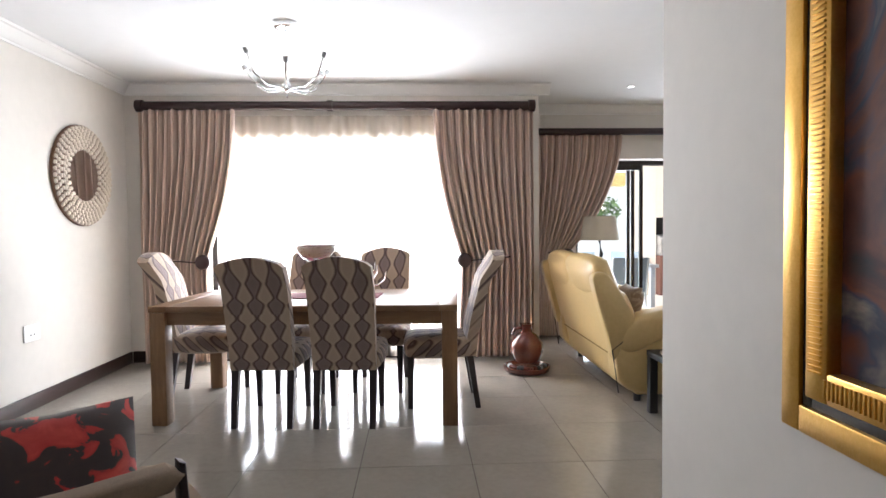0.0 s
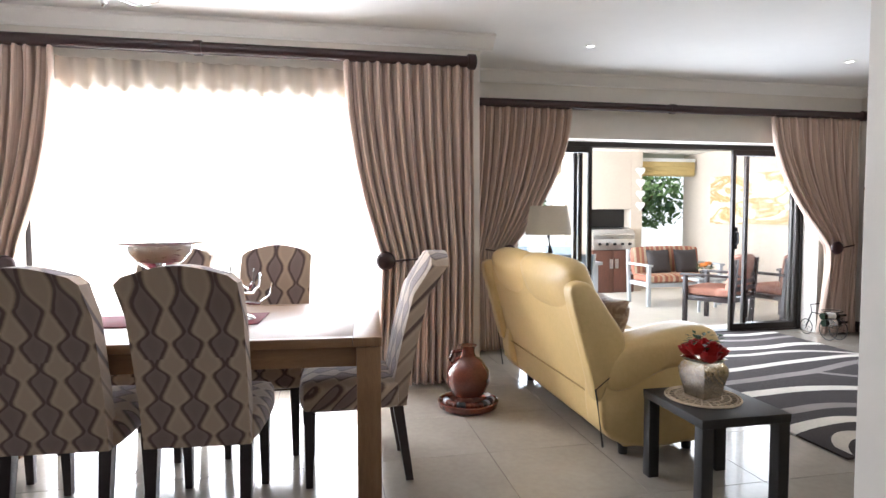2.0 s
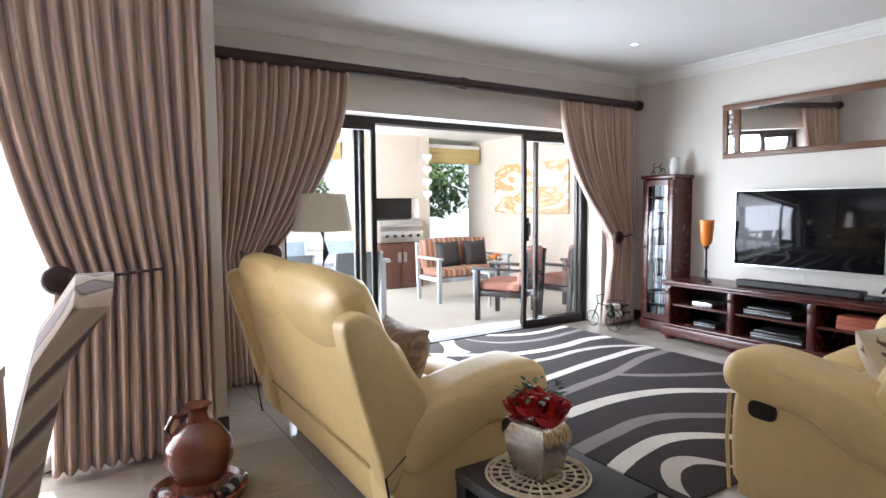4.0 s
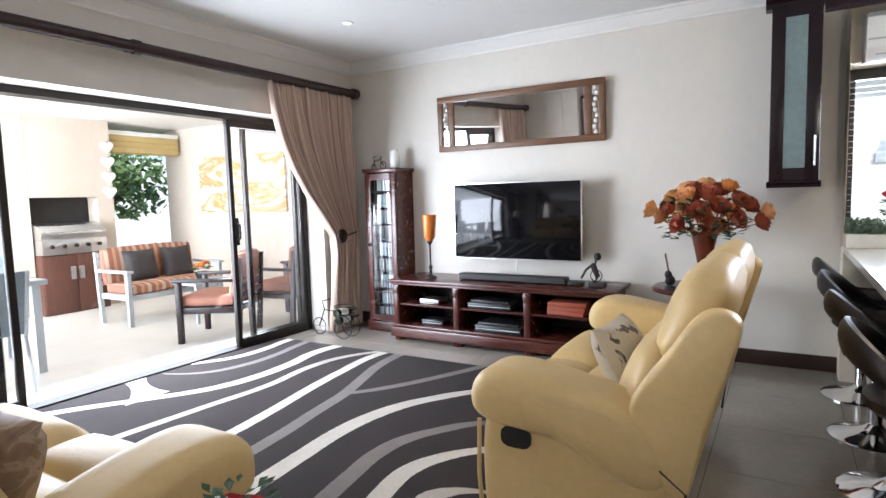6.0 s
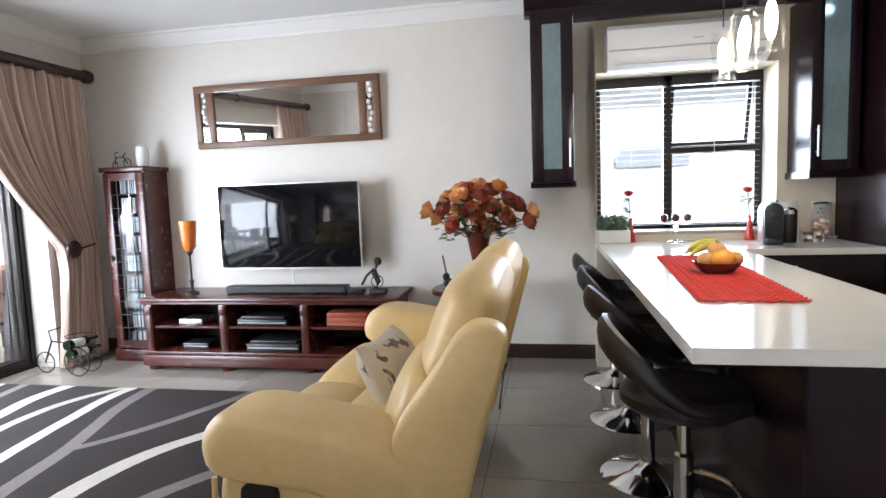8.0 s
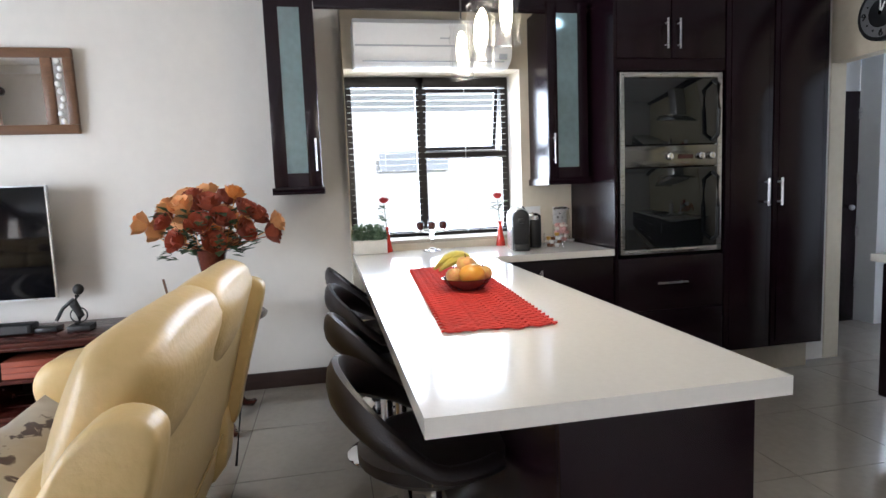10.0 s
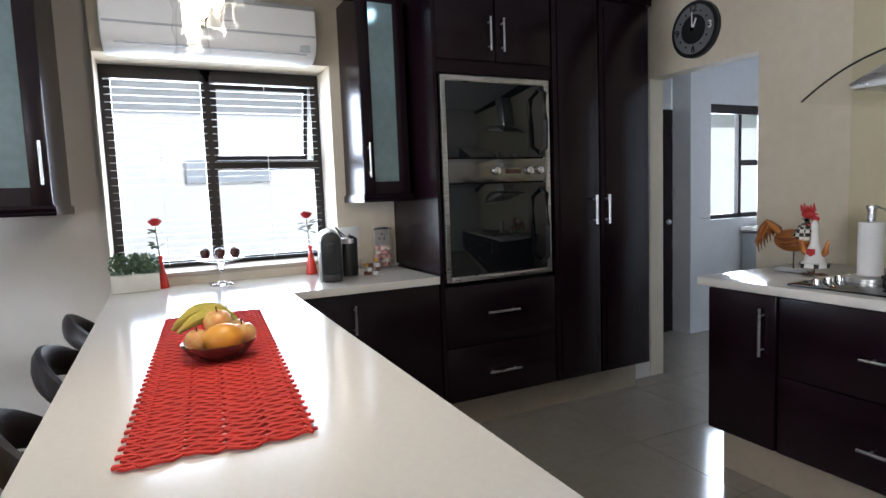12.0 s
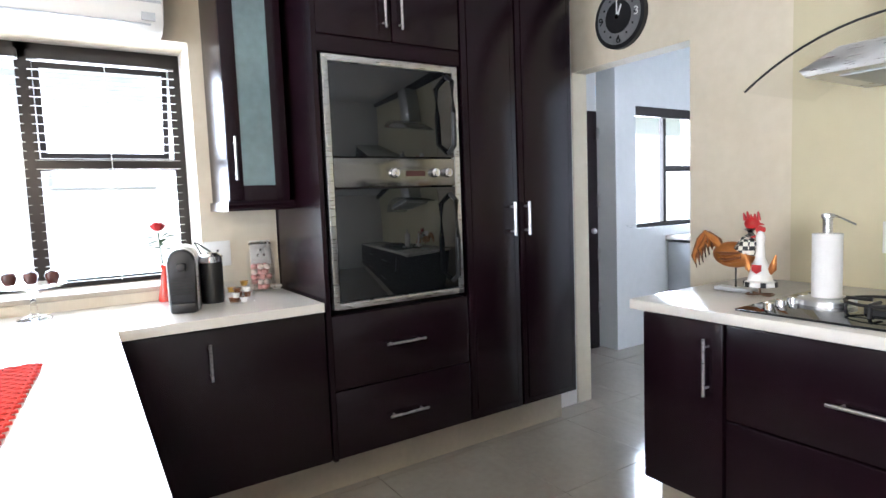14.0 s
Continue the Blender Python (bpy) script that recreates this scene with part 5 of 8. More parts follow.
wall_cabinet(2.80, 3.065, "dark wenge wall cabinet with frosted glass door", 2.825, XW, 0.075)
wall_cabinet(1.165, 1.425, "dark wenge wall cabinet with lit frosted glass door", 1.395, XK, 0.062)
_cl = bpy.data.lights.new("cabinet_light", "POINT")
_cl.energy, _cl.shadow_soft_size = 1.2, 0.03
new("cabinet_light", _cl).location = (XC + 0.15, 1.30, 2.30)


def air_conditioner():
    t = thing("air_conditioner", 0, 0, 0, 0, "white split air conditioner above kitchen window", "air conditioner")
    y0, y1 = 1.605, 2.58
    prof = [(XK - 0.002, 2.044), (XK - 0.14, 2.030), (XK - 0.21, 2.062), (XK - 0.235, 2.109), (XK - 0.235, 2.276), (XK - 0.20, 2.309), (XK - 0.002, 2.309)]
    part("case", nprism(prof, "y", y0, y1, bevel=0.012), M_WHITE, t)
    part("flap", nbox(XK - 0.215, XK - 0.205, y0 + 0.05, y1 - 0.05, 2.058, 2.064), M_GREYMET, t)
    part("seam", nbox(XK - 0.238, XK - 0.234, y0 + 0.01, y1 - 0.01, 2.142, 2.152), M_GREYMET, t)
    part("badge", nbox(XK - 0.238, XK - 0.234, 2.0, 2.06, 2.188, 2.195), M_GREYMET, t)
    part("display", nbox(XK - 0.232, XK - 0.222, y0 + 0.035, y0 + 0.085, 2.072, 2.113), M_GREYMET, t)


air_conditioner()


# hob run along the clock wall
hc = thing("hob_worktop", 0, 0, 0, 0, "cream quartz worktop around gas hob", "worktop")
part("slab", nbox(1.0, 4.025, YK + 0.003, 0.225, 0.862, 0.90, bevel=0.004), M_QUARTZ, hc)


def hob_unit(x0, x1, kind):
    t = thing("base_cabinet", 0, 0, 0, 0, "dark wenge base cabinet beneath hob worktop", "cabinet", "hob base cabinets")
    part("body", nbox(x0, x1, YK + 0.003, 0.178, 0.20, 0.860), M_KIT, t)
    if kind == "door":
        d = part("door", nbox(x0 + 0.003, x1 - 0.003, 0.180, 0.200, 0.205, 0.855, bevel=0.006), M_KIT, t)
        bar_handle(d, (x0 + 0.055, 0.20, 0.60), (x0 + 0.055, 0.20, 0.80), (0, 0.03, 0))
    else:
        for lo, hi in ((0.205, 0.525), (0.531, 0.855)):
            d = part("drawer", nbox(x0 + 0.003, x1 - 0.003, 0.180, 0.200, lo, hi, bevel=0.006), M_KIT, t)
            xm = (x0 + x1) / 2
            bar_handle(d, (xm - 0.13, 0.20, hi - 0.175), (xm + 0.13, 0.20, hi - 0.175), (0, 0.03, 0))


hob_unit(3.66, 3.985, "door")
hob_unit(2.76, 3.655, "drawers")
hob_unit(1.86, 2.755, "drawers")
hob_unit(1.0, 1.855, "drawers")
structure("plinth_hob", nbox(1.0, 3.96, YK + 0.003, 0.12, 0, 0.199), M_PLINTH, "cream tiled plinth under hob cabinets", "plinth")
structure("splashback", nbox(1.0, 3.83, YK + 0.0025, YK + 0.009, 0.90, 2.49), mat("back_painted_glass", (0.60, 0.54, 0.36), 0.25, var=0.03, scale=2), "pale yellow glass splashback behind hob", "splashback")


def gas_hob():
    t = thing("gas_hob", 0, 0, 0, 0, "black glass gas hob with iron pan supports", "hob")
    part("glass_top", nbox(2.82, 3.64, -0.32, 0.17, 0.901, 0.909, bevel=0.002), M_BLACKGLASS, t)
    for x, y in ((3.02, -0.15), (3.02, 0.05), (3.30, -0.05)):
        part("burner", nlathe([(0.05, 0.909), (0.05, 0.925), (0.03, 0.932)], x, y, 18), M_MATTBLACK, t)
        g = bmesh.new()
        for a in range(4):
            c, s = math.cos(a * math.pi / 2), math.sin(a * math.pi / 2)
            tube(g, [(x + 0.03 * c, y + 0.03 * s, 0.948), (x + 0.10 * c, y + 0.10 * s, 0.948), (x + 0.105 * c, y + 0.105 * s, 0.909)], 0.006, 6)
        tube(g, [(x + 0.1 * math.cos(k * math.pi / 10), y + 0.1 * math.sin(k * math.pi / 10), 0.945) for k in range(20)], 0.005, 6, True)
        part("pan_support", g, M_MATTBLACK, t)
    for k in range(5):
        part("knob", nlathe([(0.018, 0.909), (0.016, 0.93), (0.008, 0.932)], 3.56, 0.11 - 0.075 * k, 14), M_CHROME, t)


gas_hob()


def cooker_hood():
    t = thing("cooker_hood", 0, 0, 0, 0, "curved glass and steel cooker hood on wall", "cooker hood")
    cx = 3.26
    b = bmesh.new()
    n = 18
    up, lo = [], []
    for i in range(n + 1):
        u = -1 + 2 * i / n
        z = 1.65 + 0.15 * (1 - u * u)
        ys = YK + 0.005
        yf = -0.06 + 0.06 * (1 - u * u)
        up.append((b.verts.new((cx + u * 0.48, ys, z)), b.verts.new((cx + u * 0.48, yf, z))))
        lo.append((b.verts.new((cx + u * 0.48, ys, z - 0.008)), b.verts.new((cx + u * 0.48, yf, z - 0.008))))
    for i in range(n):
        b.faces.new((up[i][0], up[i + 1][0], up[i + 1][1], up[i][1]))
        b.faces.new((lo[i][0], lo[i][1], lo[i + 1][1], lo[i + 1][0]))
        b.faces.new((up[i][1], up[i + 1][1], lo[i + 1][1], lo[i][1]))
        b.faces.new((up[i][0], lo[i][0], lo[i + 1][0], up[i + 1][0]))
    b.faces.new((up[0][0], up[0][1], lo[0][1], lo[0][0]))
    b.faces.new((up[n][0], lo[n][0], lo[n][1], up[n][1]))
    part("glass_canopy", b, M_PANE, t)
    part("canopy_edge", ntube([(cx + u * 0.48, -0.06 + 0.06 * (1 - u * u), 1.646 + 0.15 * (1 - u * u)) for u in [-1 + k / 9 for k in range(19)]], 0.004, 6), M_BLACK, t)
    part("motor_box", nprism([(cx - 0.32, 1.69), (cx - 0.2, 1.745), (cx + 0.2, 1.745), (cx + 0.32, 1.69), (cx + 0.3, 1.665), (cx - 0.3, 1.665)], "y", YK + 0.01, -0.10, bevel=0.004), M_STEEL, t)
    part("chimney", nbox(cx - 0.14, cx + 0.14, YK + 0.01, -0.30, 1.81, 2.495, bevel=0.003), M_STEEL, t)
    part("filter", nbox(cx - 0.22, cx + 0.22, YK + 0.06, -0.16, 1.658, 1.664), M_GREYMET, t)


cooker_hood()


# ---- bar stools ----
def bar_stool(x, y, rz):
    t = thing("bar_stool", x, y, 0, rz, "dark brown leather bar stool with chrome base", "stool", "stools along the breakfast bar")
    part("base_disc", nlathe([(0.205, 0), (0.205, 0.006), (0.19, 0.014), (0.09, 0.035), (0.045, 0.06), (0.03, 0.075)], 0, 0, 32), M_CHROME, t)
    part("column", nlathe([(0.03, 0.07), (0.03, 0.40), (0.022, 0.41), (0.022, 0.56)], 0, 0, 16), M_CHROME, t)
    part("footrest", ntube([(0.15 * math.cos(a), -0.02 + 0.15 * math.sin(a), 0.28) for a in [math.pi * (0.02 + 0.98 * k / 14) + math.pi for k in range(15)]] + [(0.03, 0, 0.28)], 0.009, 8), M_CHROME, t)
    part("seat", nlathe([(0.02, 0.555), (0.17, 0.56), (0.20, 0.585), (0.20, 0.615), (0.17, 0.635), (0.05, 0.63), (0.01, 0.628)], 0, 0, 28), M_BRLEATH, t)
    # wrap-round back, highest behind (+y), an open gap above the seat
    b = bmesh.new()
    n = 30
    rings = []
    for i in range(n + 1):
        a = math.pi * (-0.22 + 1.44 * i / n)
        k = max(0, math.sin(a))
        r = 0.225 + 0.02 * k
        ztop = 0.645 + 0.215 * k ** 1.1
        h = 0.045 + 0.075 * k
        c, s = math.cos(a), math.sin(a)
        ring = []
        for m in range(10):
            f = 2 * math.pi * m / 10
            ring.append(b.verts.new((c * (r + 0.026 * math.cos(f)), s * (r + 0.026 * math.cos(f)), ztop - h / 2 + h / 2 * math.sin(f))))
        rings.append(ring)
    for p, q in zip(rings, rings[1:]):
        for m in range(10):
            b.faces.new((p[m], p[(m + 1) % 10], q[(m + 1) % 10], q[m]))
    b.faces.new(rings[0])
    b.faces.new(rings[-1])
    part("backrest", b, M_BRLEATH, t)
    for sgn in (-1, 1):
        part("arm_support", ntube([(sgn * 0.19, 0.02, 0.60), (sgn * 0.215, 0.0, 0.62), (sgn * 0.225, 0.05, 0.66)], 0.02, 8), M_BRLEATH, t)
    part("lift_lever", ntube([(0.02, 0, 0.54), (0.16, 0.02, 0.52), (0.19, 0.02, 0.51)], 0.005, 6), M_CHROME, t)
    return t


_st = bar_stool(5.16, 2.55, 5)
for x, y, rz in ((4.48, 2.55, -6), (3.84, 2.55, 8), (3.20, 2.54, -4)):
    copy_thing(_st, pose(x, y, 0, 0, 0, rz))


# ---- dining room things ----
def chandelier():
    t = thing("chandelier", -1.0, 4.20, 0, 0, "chrome chandelier with curved arms and glass shades", "chandelier")
    part("ceiling_rose", nlathe([(0.075, ZC - 0.002), (0.075, ZC - 0.03), (0.055, ZC - 0.04), (0.012, ZC - 0.045)], 0, 0, 28), M_CHROME, t)
    part("stem", ntube([(0, 0, ZC - 0.04), (0, 0, 2.22)], 0.006, 8), M_CHROME, t)
    hb = bmesh.new()
    ball(hb, (0, 0, 2.235), 0.03, 0.03, 0.035)
    ball(hb, (0, 0, 2.175), 0.008, 0.008, 0.02)
    part("hub", hb, M_CHROME, t)
    for k in range(8):
        a = k * math.pi / 4 + 0.2
        c, s = math.cos(a), math.sin(a)
        rr = 0.33 if k % 2 else 0.26
        ze = 2.38 if k % 2 else 2.33
        arm = part("arm", ntube([(0.02 * c, 0.02 * s, 2.22), (rr * 0.5 * c, rr * 0.5 * s, 2.215), (rr * 0.85 * c, rr * 0.85 * s, 2.27), (rr * c, rr * s, ze)], 0.005, 6), M_CHROME, t)
        cup = ntube([(rr * c, rr * s, ze), (rr * 1.06 * c, rr * 1.06 * s, ze + 0.035)], 0.016, 10)
        part("lamp_holder", cup, M_STEEL, arm)
        part("bulb", ntube([(rr * 1.06 * c, rr * 1.06 * s, ze + 0.036), (rr * 1.10 * c, rr * 1.10 * s, ze + 0.06), (rr * 1.13 * c, rr * 1.13 * s, ze + 0.085)], [0.011, 0.014, 0.004], 10), M_BULB, arm)


M_BULB = glow("lamp_bulb", (1.0, 0.93, 0.82), 12.0)
chandelier()


def round_mirror():
    t = thing("round_mirror", XL + 0.012, 5.13, 1.73, 0, "round woven cream framed mirror on wall", "mirror")
    g = bmesh.new()
    for ring in range(7):
        r = 0.225 + ring * 0.028
        n = int(r * 130)
        for i in range(n):
            a = 2 * math.pi * (i + 0.5 * (ring % 2)) / n
            ball(g, (0.02 + 0.012 * math.sin(ring / 6 * math.pi), r * math.cos(a), r * math.sin(a)), 0.013, 0.019, 0.019, 6, 4)
    part("woven_frame", g, mat("cream_woven_rope", (0.62, 0.53, 0.42), 0.8, color2=(0.74, 0.66, 0.55), scale=12), t)
    b = bmesh.new()
    prism(b, [(0.415 * math.cos(k * math.pi / 20), 0.415 * math.sin(k * math.pi / 20)) for k in range(40)], "x", -0.01, 0.012)
    part("backing", b, M_WALNUT, t)
    b = bmesh.new()
    prism(b, [(0.215 * math.cos(k * math.pi / 20), 0.215 * math.sin(k * math.pi / 20)) for k in range(40)], "x", 0.012, 0.018)
    part("mirror_glass", b, M_MIRROR, t)


round_mirror()


def wall_socket(x, y, z, axis, label, w=0.06, h=0.06):
    t = thing("wall_socket", x, y, z, 0, label, "socket", "wall sockets")
    if axis == "x":
        part("plate", nbox(0, 0.01, -w, w, -h, h, bevel=0.003), M_WHITE, t)
        for a in (-0.018, 0.018):
            part("hole", nbox(0.0095, 0.011, a - 0.006, a + 0.006, -0.02, -0.008), M_BLACK, t)
    elif axis == "-x":
        part("plate", nbox(-0.01, 0, -w, w, -h, h, bevel=0.003), M_WHITE, t)
        for a, b in ((-0.015, -0.012), (0.015, -0.012), (0, 0.014)):
            part("hole", nbox(-0.011, -0.0095, a - 0.005, a + 0.005, b - 0.006, b + 0.006), M_BLACK, t)
    else:
        part("plate", nbox(-w, w, 0, 0.01, -h, h, bevel=0.003), M_WHITE, t)
    return t


wall_socket(XL, 4.45, 0.55, "x", "white double wall socket above skirting", 0.085, 0.06)
wall_socket(XK, 1.42, 1.09, "-x", "white three pin wall socket behind coffee machine")
wall_socket(XK, 1.22, 1.08, "-x", "white blank wall plate above worktop", 0.05, 0.06)
wall_socket(3.44, YK + 0.01, 1.10, "y", "white wall plate behind paper towel stand", 0.055, 0.06)


def armchair():
    t = thing("armchair", -1.40, 1.42, 0, 38, "beige upholstered armchair with dark wooden arms", "armchair")
    fab = mat("beige_weave", (0.26, 0.19, 0.13), 0.9, var=0.15, scale=20, bump=0.4, bscale=300)
    part("seat", ncushion(0.05, 0.86, 0.08, 0.60, 0.26, 0.42, bulge=0.03, edge=0.05), fab, t)
    part("seat_frame", nbox(0.05, 0.84, 0.08, 0.60, 0.20, 0.27, bevel=0.01), fab, t)
    o = part("backrest", ncushion(-0.08, 0.10, 0.03, 0.66, -0.28, 0.26, bulge=0.03, edge=0.07), fab, t)
    o.matrix_basis = pose(0.02, 0, 0.62, 0, -10, 0)
    for y0, y1, k in ((-0.01, 0.08, 1.0), (0.60, 0.69, 0.62)):
        a = part("arm", nprism([(0.05, 0.52), (0.40 * k, 0.585), (0.72 * k, 0.60), (0.76 * k, 0.57), (0.72 * k, 0.53), (0.40 * k, 0.50), (0.05, 0.44)], "y", y0, y1, bevel=0.02, seg=3), fab, t)
        part("arm_post", nprism([(0.735 * k, 0.0), (0.735 * k + 0.04, 0.0), (0.735 * k + 0.05, 0.30), (0.735 * k + 0.03, 0.60), (0.735 * k + 0.01, 0.61), (0.735 * k + 0.01, 0.30)], "y", y0 + 0.02, y1 - 0.02, bevel=0.006), M_DKLEG, a)
    for x in (0.06,):
        for y in (0.06, 0.62):
            part("leg", nbox(x, x + 0.045, y - 0.02, y + 0.025, 0, 0.21, bevel=0.004), M_DKLEG, t)


armchair()
throw_cushion(-1.24, 2.00, 0.50, 56, 0, 35, M_FLORAL, "dark brown cushion with red flowers on armchair", 0.24)


def gold_picture():
    t = thing("framed_painting", XN - 0.002, 0, 0, 0, "dark oil painting in ornate gold frame", "painting")
    y0, y1, z0, z1 = 0.60, 1.55, 0.80, 2.05
    fb = bmesh.new()
    def rail(bm, w0, w1, d0, d1):
        for a, c, lo, hi in ((y0 + w0, y0 + w1, z0 + w0, z1 - w0), (y1 - w1, y1 - w0, z0 + w0, z1 - w0), (y0 + w1, y1 - w1, z0 + w0, z0 + w1), (y0 + w1, y1 - w1, z1 - w1, z1 - w0)):
            box(bm, -d1, -d0, a, c, lo, hi, bevel=0.005)
    rail(fb, 0.0, 0.062, 0.0, 0.040)
    rail(fb, 0.088, 0.155, 0.0, 0.044)
    part("gold_moulding", fb, M_GOLD, t)
    b2 = bmesh.new()
    rail(b2, 0.060, 0.090, 0.0, 0.030)
    part("black_inlay", b2, M_MATTBLACK, t)
    upright = mesh_of(nbox(-0.049, -0.043, -0.020, 0.020, -0.003, 0.003, bevel=0.001, seg=1), "bead", M_GOLD)
    flat = mesh_of(nbox(-0.049, -0.043, -0.003, 0.003, -0.020, 0.020, bevel=0.001, seg=1), "bead", M_GOLD)
    for k in range(78):
        o = new("bead", upright)
        o.parent = t
        o.matrix_basis = pose(0, y1 - 0.122, z0 + 0.15 + k * 0.0122)
    for k in range(54):
        o = new("bead", flat)
        o.parent = t
        o.matrix_basis = pose(0, y0 + 0.15 + k * 0.0122, z0 + 0.122)
    part("canvas", nbox(-0.012, -0.003, y0 + 0.15, y1 - 0.15, z0 + 0.15, z1 - 0.15), M_OILPAINT, t)


gold_picture()


def clay_jug():
    t = thing("clay_jug", 0.82, 5.22, 0.045, 0, "glazed red brown clay jug with small handle", "jug")
    part("body", nlathe([(0.06, 0.03), (0.11, 0.05), (0.145, 0.13), (0.14, 0.21), (0.09, 0.28), (0.05, 0.305), (0.042, 0.34), (0.05, 0.365), (0.062, 0.375), (0.05, 0.372)], 0, 0, 32), M_TERRA, t)
    part("handle", ntube([(-0.045, 0, 0.34), (-0.10, 0, 0.335), (-0.125, 0, 0.29), (-0.105, 0, 0.24)], 0.012, 8), M_TERRA, t)
    p = thing("clay_dish", 0.82, 5.22, 0, 0, "round glazed clay dish under jug", "dish")
    part("body", nlathe([(0.16, 0.0), (0.195, 0.012), (0.205, 0.05), (0.195, 0.055), (0.18, 0.03), (0.02, 0.028)], 0, 0, 36), M_TERRA, p)
    rng = random.Random(9)
    for k in range(16):
        a = -0.3 - k * 0.19
        s = thing("pebble", 0.82 + 0.15 * math.cos(a), 5.22 + 0.15 * math.sin(a), 0.045, rng.uniform(0, 360), "small shiny pebble in clay dish", "pebble", "pebbles in clay dish")
        b = bmesh.new()
        ball(b, (0, 0, 0.012), 0.03, 0.022, 0.02, 8, 6)
        part("stone", b, rng.choice((M_BLACK, M_GREYMET, M_TERRA)), s)


clay_jug()


def centrepiece():
    r = thing("table_runner", -0.82, 4.45, 0.7825, TR, "burgundy runner across dining table", "table runner")
    part("cloth", nbox(-0.42, 0.42, -0.16, 0.16, 0, 0.004, bevel=0.001), M_BURG, r)
    b = thing("pedestal_bowl", -0.87, 4.45, 0.787, 0, "shiny glass pedestal bowl on dining table", "bowl")
    part("stem", nlathe([(0.07, 0), (0.07, 0.008), (0.02, 0.02), (0.014, 0.07), (0.03, 0.10), (0.014, 0.13), (0.02, 0.17), (0.10, 0.215)], 0, 0, 28), M_CHROME, b)
    part("dish", nlathe([(0.10, 0.215), (0.135, 0.25), (0.14, 0.275), (0.215, 0.285), (0.22, 0.29), (0.135, 0.283), (0.09, 0.235), (0.01, 0.225)], 0, 0, 36), M_STEEL, b)
    b.scale = (1.0, 1.0, 1.3)
    d = thing("candelabra", -0.50, 4.42, 0.787, 0, "silver branch candelabra on dining table", "candelabra")
    part("base", nlathe([(0.06, 0), (0.05, 0.012), (0.012, 0.025), (0.01, 0.12)], 0, 0, 20), M_CHROME, d)
    for k in range(6):
        a = k * 1.05
        c, s = math.cos(a), math.sin(a)
        h = 0.08 + 0.04 * (k % 3)
        part("branch", ntube([(0, 0, h), (0.08 * c, 0.08 * s, h - 0.01), (0.13 * c, 0.13 * s, h + 0.03), (0.14 * c, 0.14 * s, h + 0.09)], [0.008, 0.008, 0.007, 0.004], 8), M_CHROME, d)


centrepiece()


# ---- living room things ----
def downlight(x, y):
    t = thing("downlight", x, y, ZC, 0, "small lit recessed ceiling downlight", "downlight", "ceiling downlights")
    part("trim_ring", nlathe([(0.052, -0.004), (0.05, -0.008), (0.030, -0.006), (0.026, -0.002)], 0, 0, 24, caps=False), M_WHITE, t)
    part("lamp", nlathe([(0.026, -0.003), (0.002, -0.004)], 0, 0, 20), M_BULB, t)


for x, y in ((2.02, 5.93), (4.52, 5.93)):
    downlight(x, y)


def floor_lamp():
    tb = thing("lamp_table", 1.84, 6.36, 0, 0, "small dark round table behind sofa", "table")
    part("tabletop", nlathe([(0.2, 0.52), (0.21, 0.53), (0.2, 0.545)], 0, 0, 28), M_DKLEG, tb)
    part("pedestal", nlathe([(0.13, 0), (0.12, 0.03), (0.03, 0.06), (0.025, 0.5), (0.06, 0.52)], 0, 0, 20), M_DKLEG, tb)
    t = thing("table_lamp", 1.84, 6.36, 0.546, 0, "table lamp with cream drum shade and dark base", "lamp")
    part("base", nlathe([(0.09, 0), (0.09, 0.015), (0.02, 0.03)], 0, 0, 20), M_DKLEG, t)
    part("stem", ntube([(0, 0, 0.02), (0.02, 0, 0.15), (-0.015, 0, 0.28), (0.02, 0, 0.42), (0, 0, 0.56), (0, 0, 0.75)], [0.02, 0.024, 0.016, 0.022, 0.012, 0.008], 12), M_MATTBLACK, t)
    part("shade", nlathe([(0.205, 0.575), (0.165, 0.83), (0.160, 0.83), (0.20, 0.578)], 0, 0, 40, caps=False), M_LSHADE, t)


floor_lamp()


def rose(bm, c, r, rng):
    """Layered petals curled round a bud."""
    c = Vector(c)
    ball(bm, c, r * 0.42, r * 0.42, r * 0.5, 8, 6)
    for ring, (n, rad, h) in enumerate(((3, 0.45, 0.55), (5, 0.7, 0.4), (6, 0.95, 0.2))):
        for k in range(n):
            a = 2 * math.pi * k / n + ring * 0.5 + rng.uniform(-0.15, 0.15)
            pts = []
            for u in (-1, 0, 1):
                col = []
                for v, (rr, z) in enumerate(((0.35, -0.5), (rad * 0.85, -0.1), (rad, h), (rad * 1.12, h + 0.12))):
                    aa = a + u * (0.55 if v else 0.3)
                    col.append(bm.verts.new(c + Vector((math.cos(aa) * rr * r, math.sin(aa) * rr * r, z * r + (0.06 * r if u == 0 else 0)))))
                pts.append(col)
            for p, q in zip(pts, pts[1:]):
                for v in range(3):
                    bm.faces.new((p[v], q[v], q[v + 1], p[v + 1]))


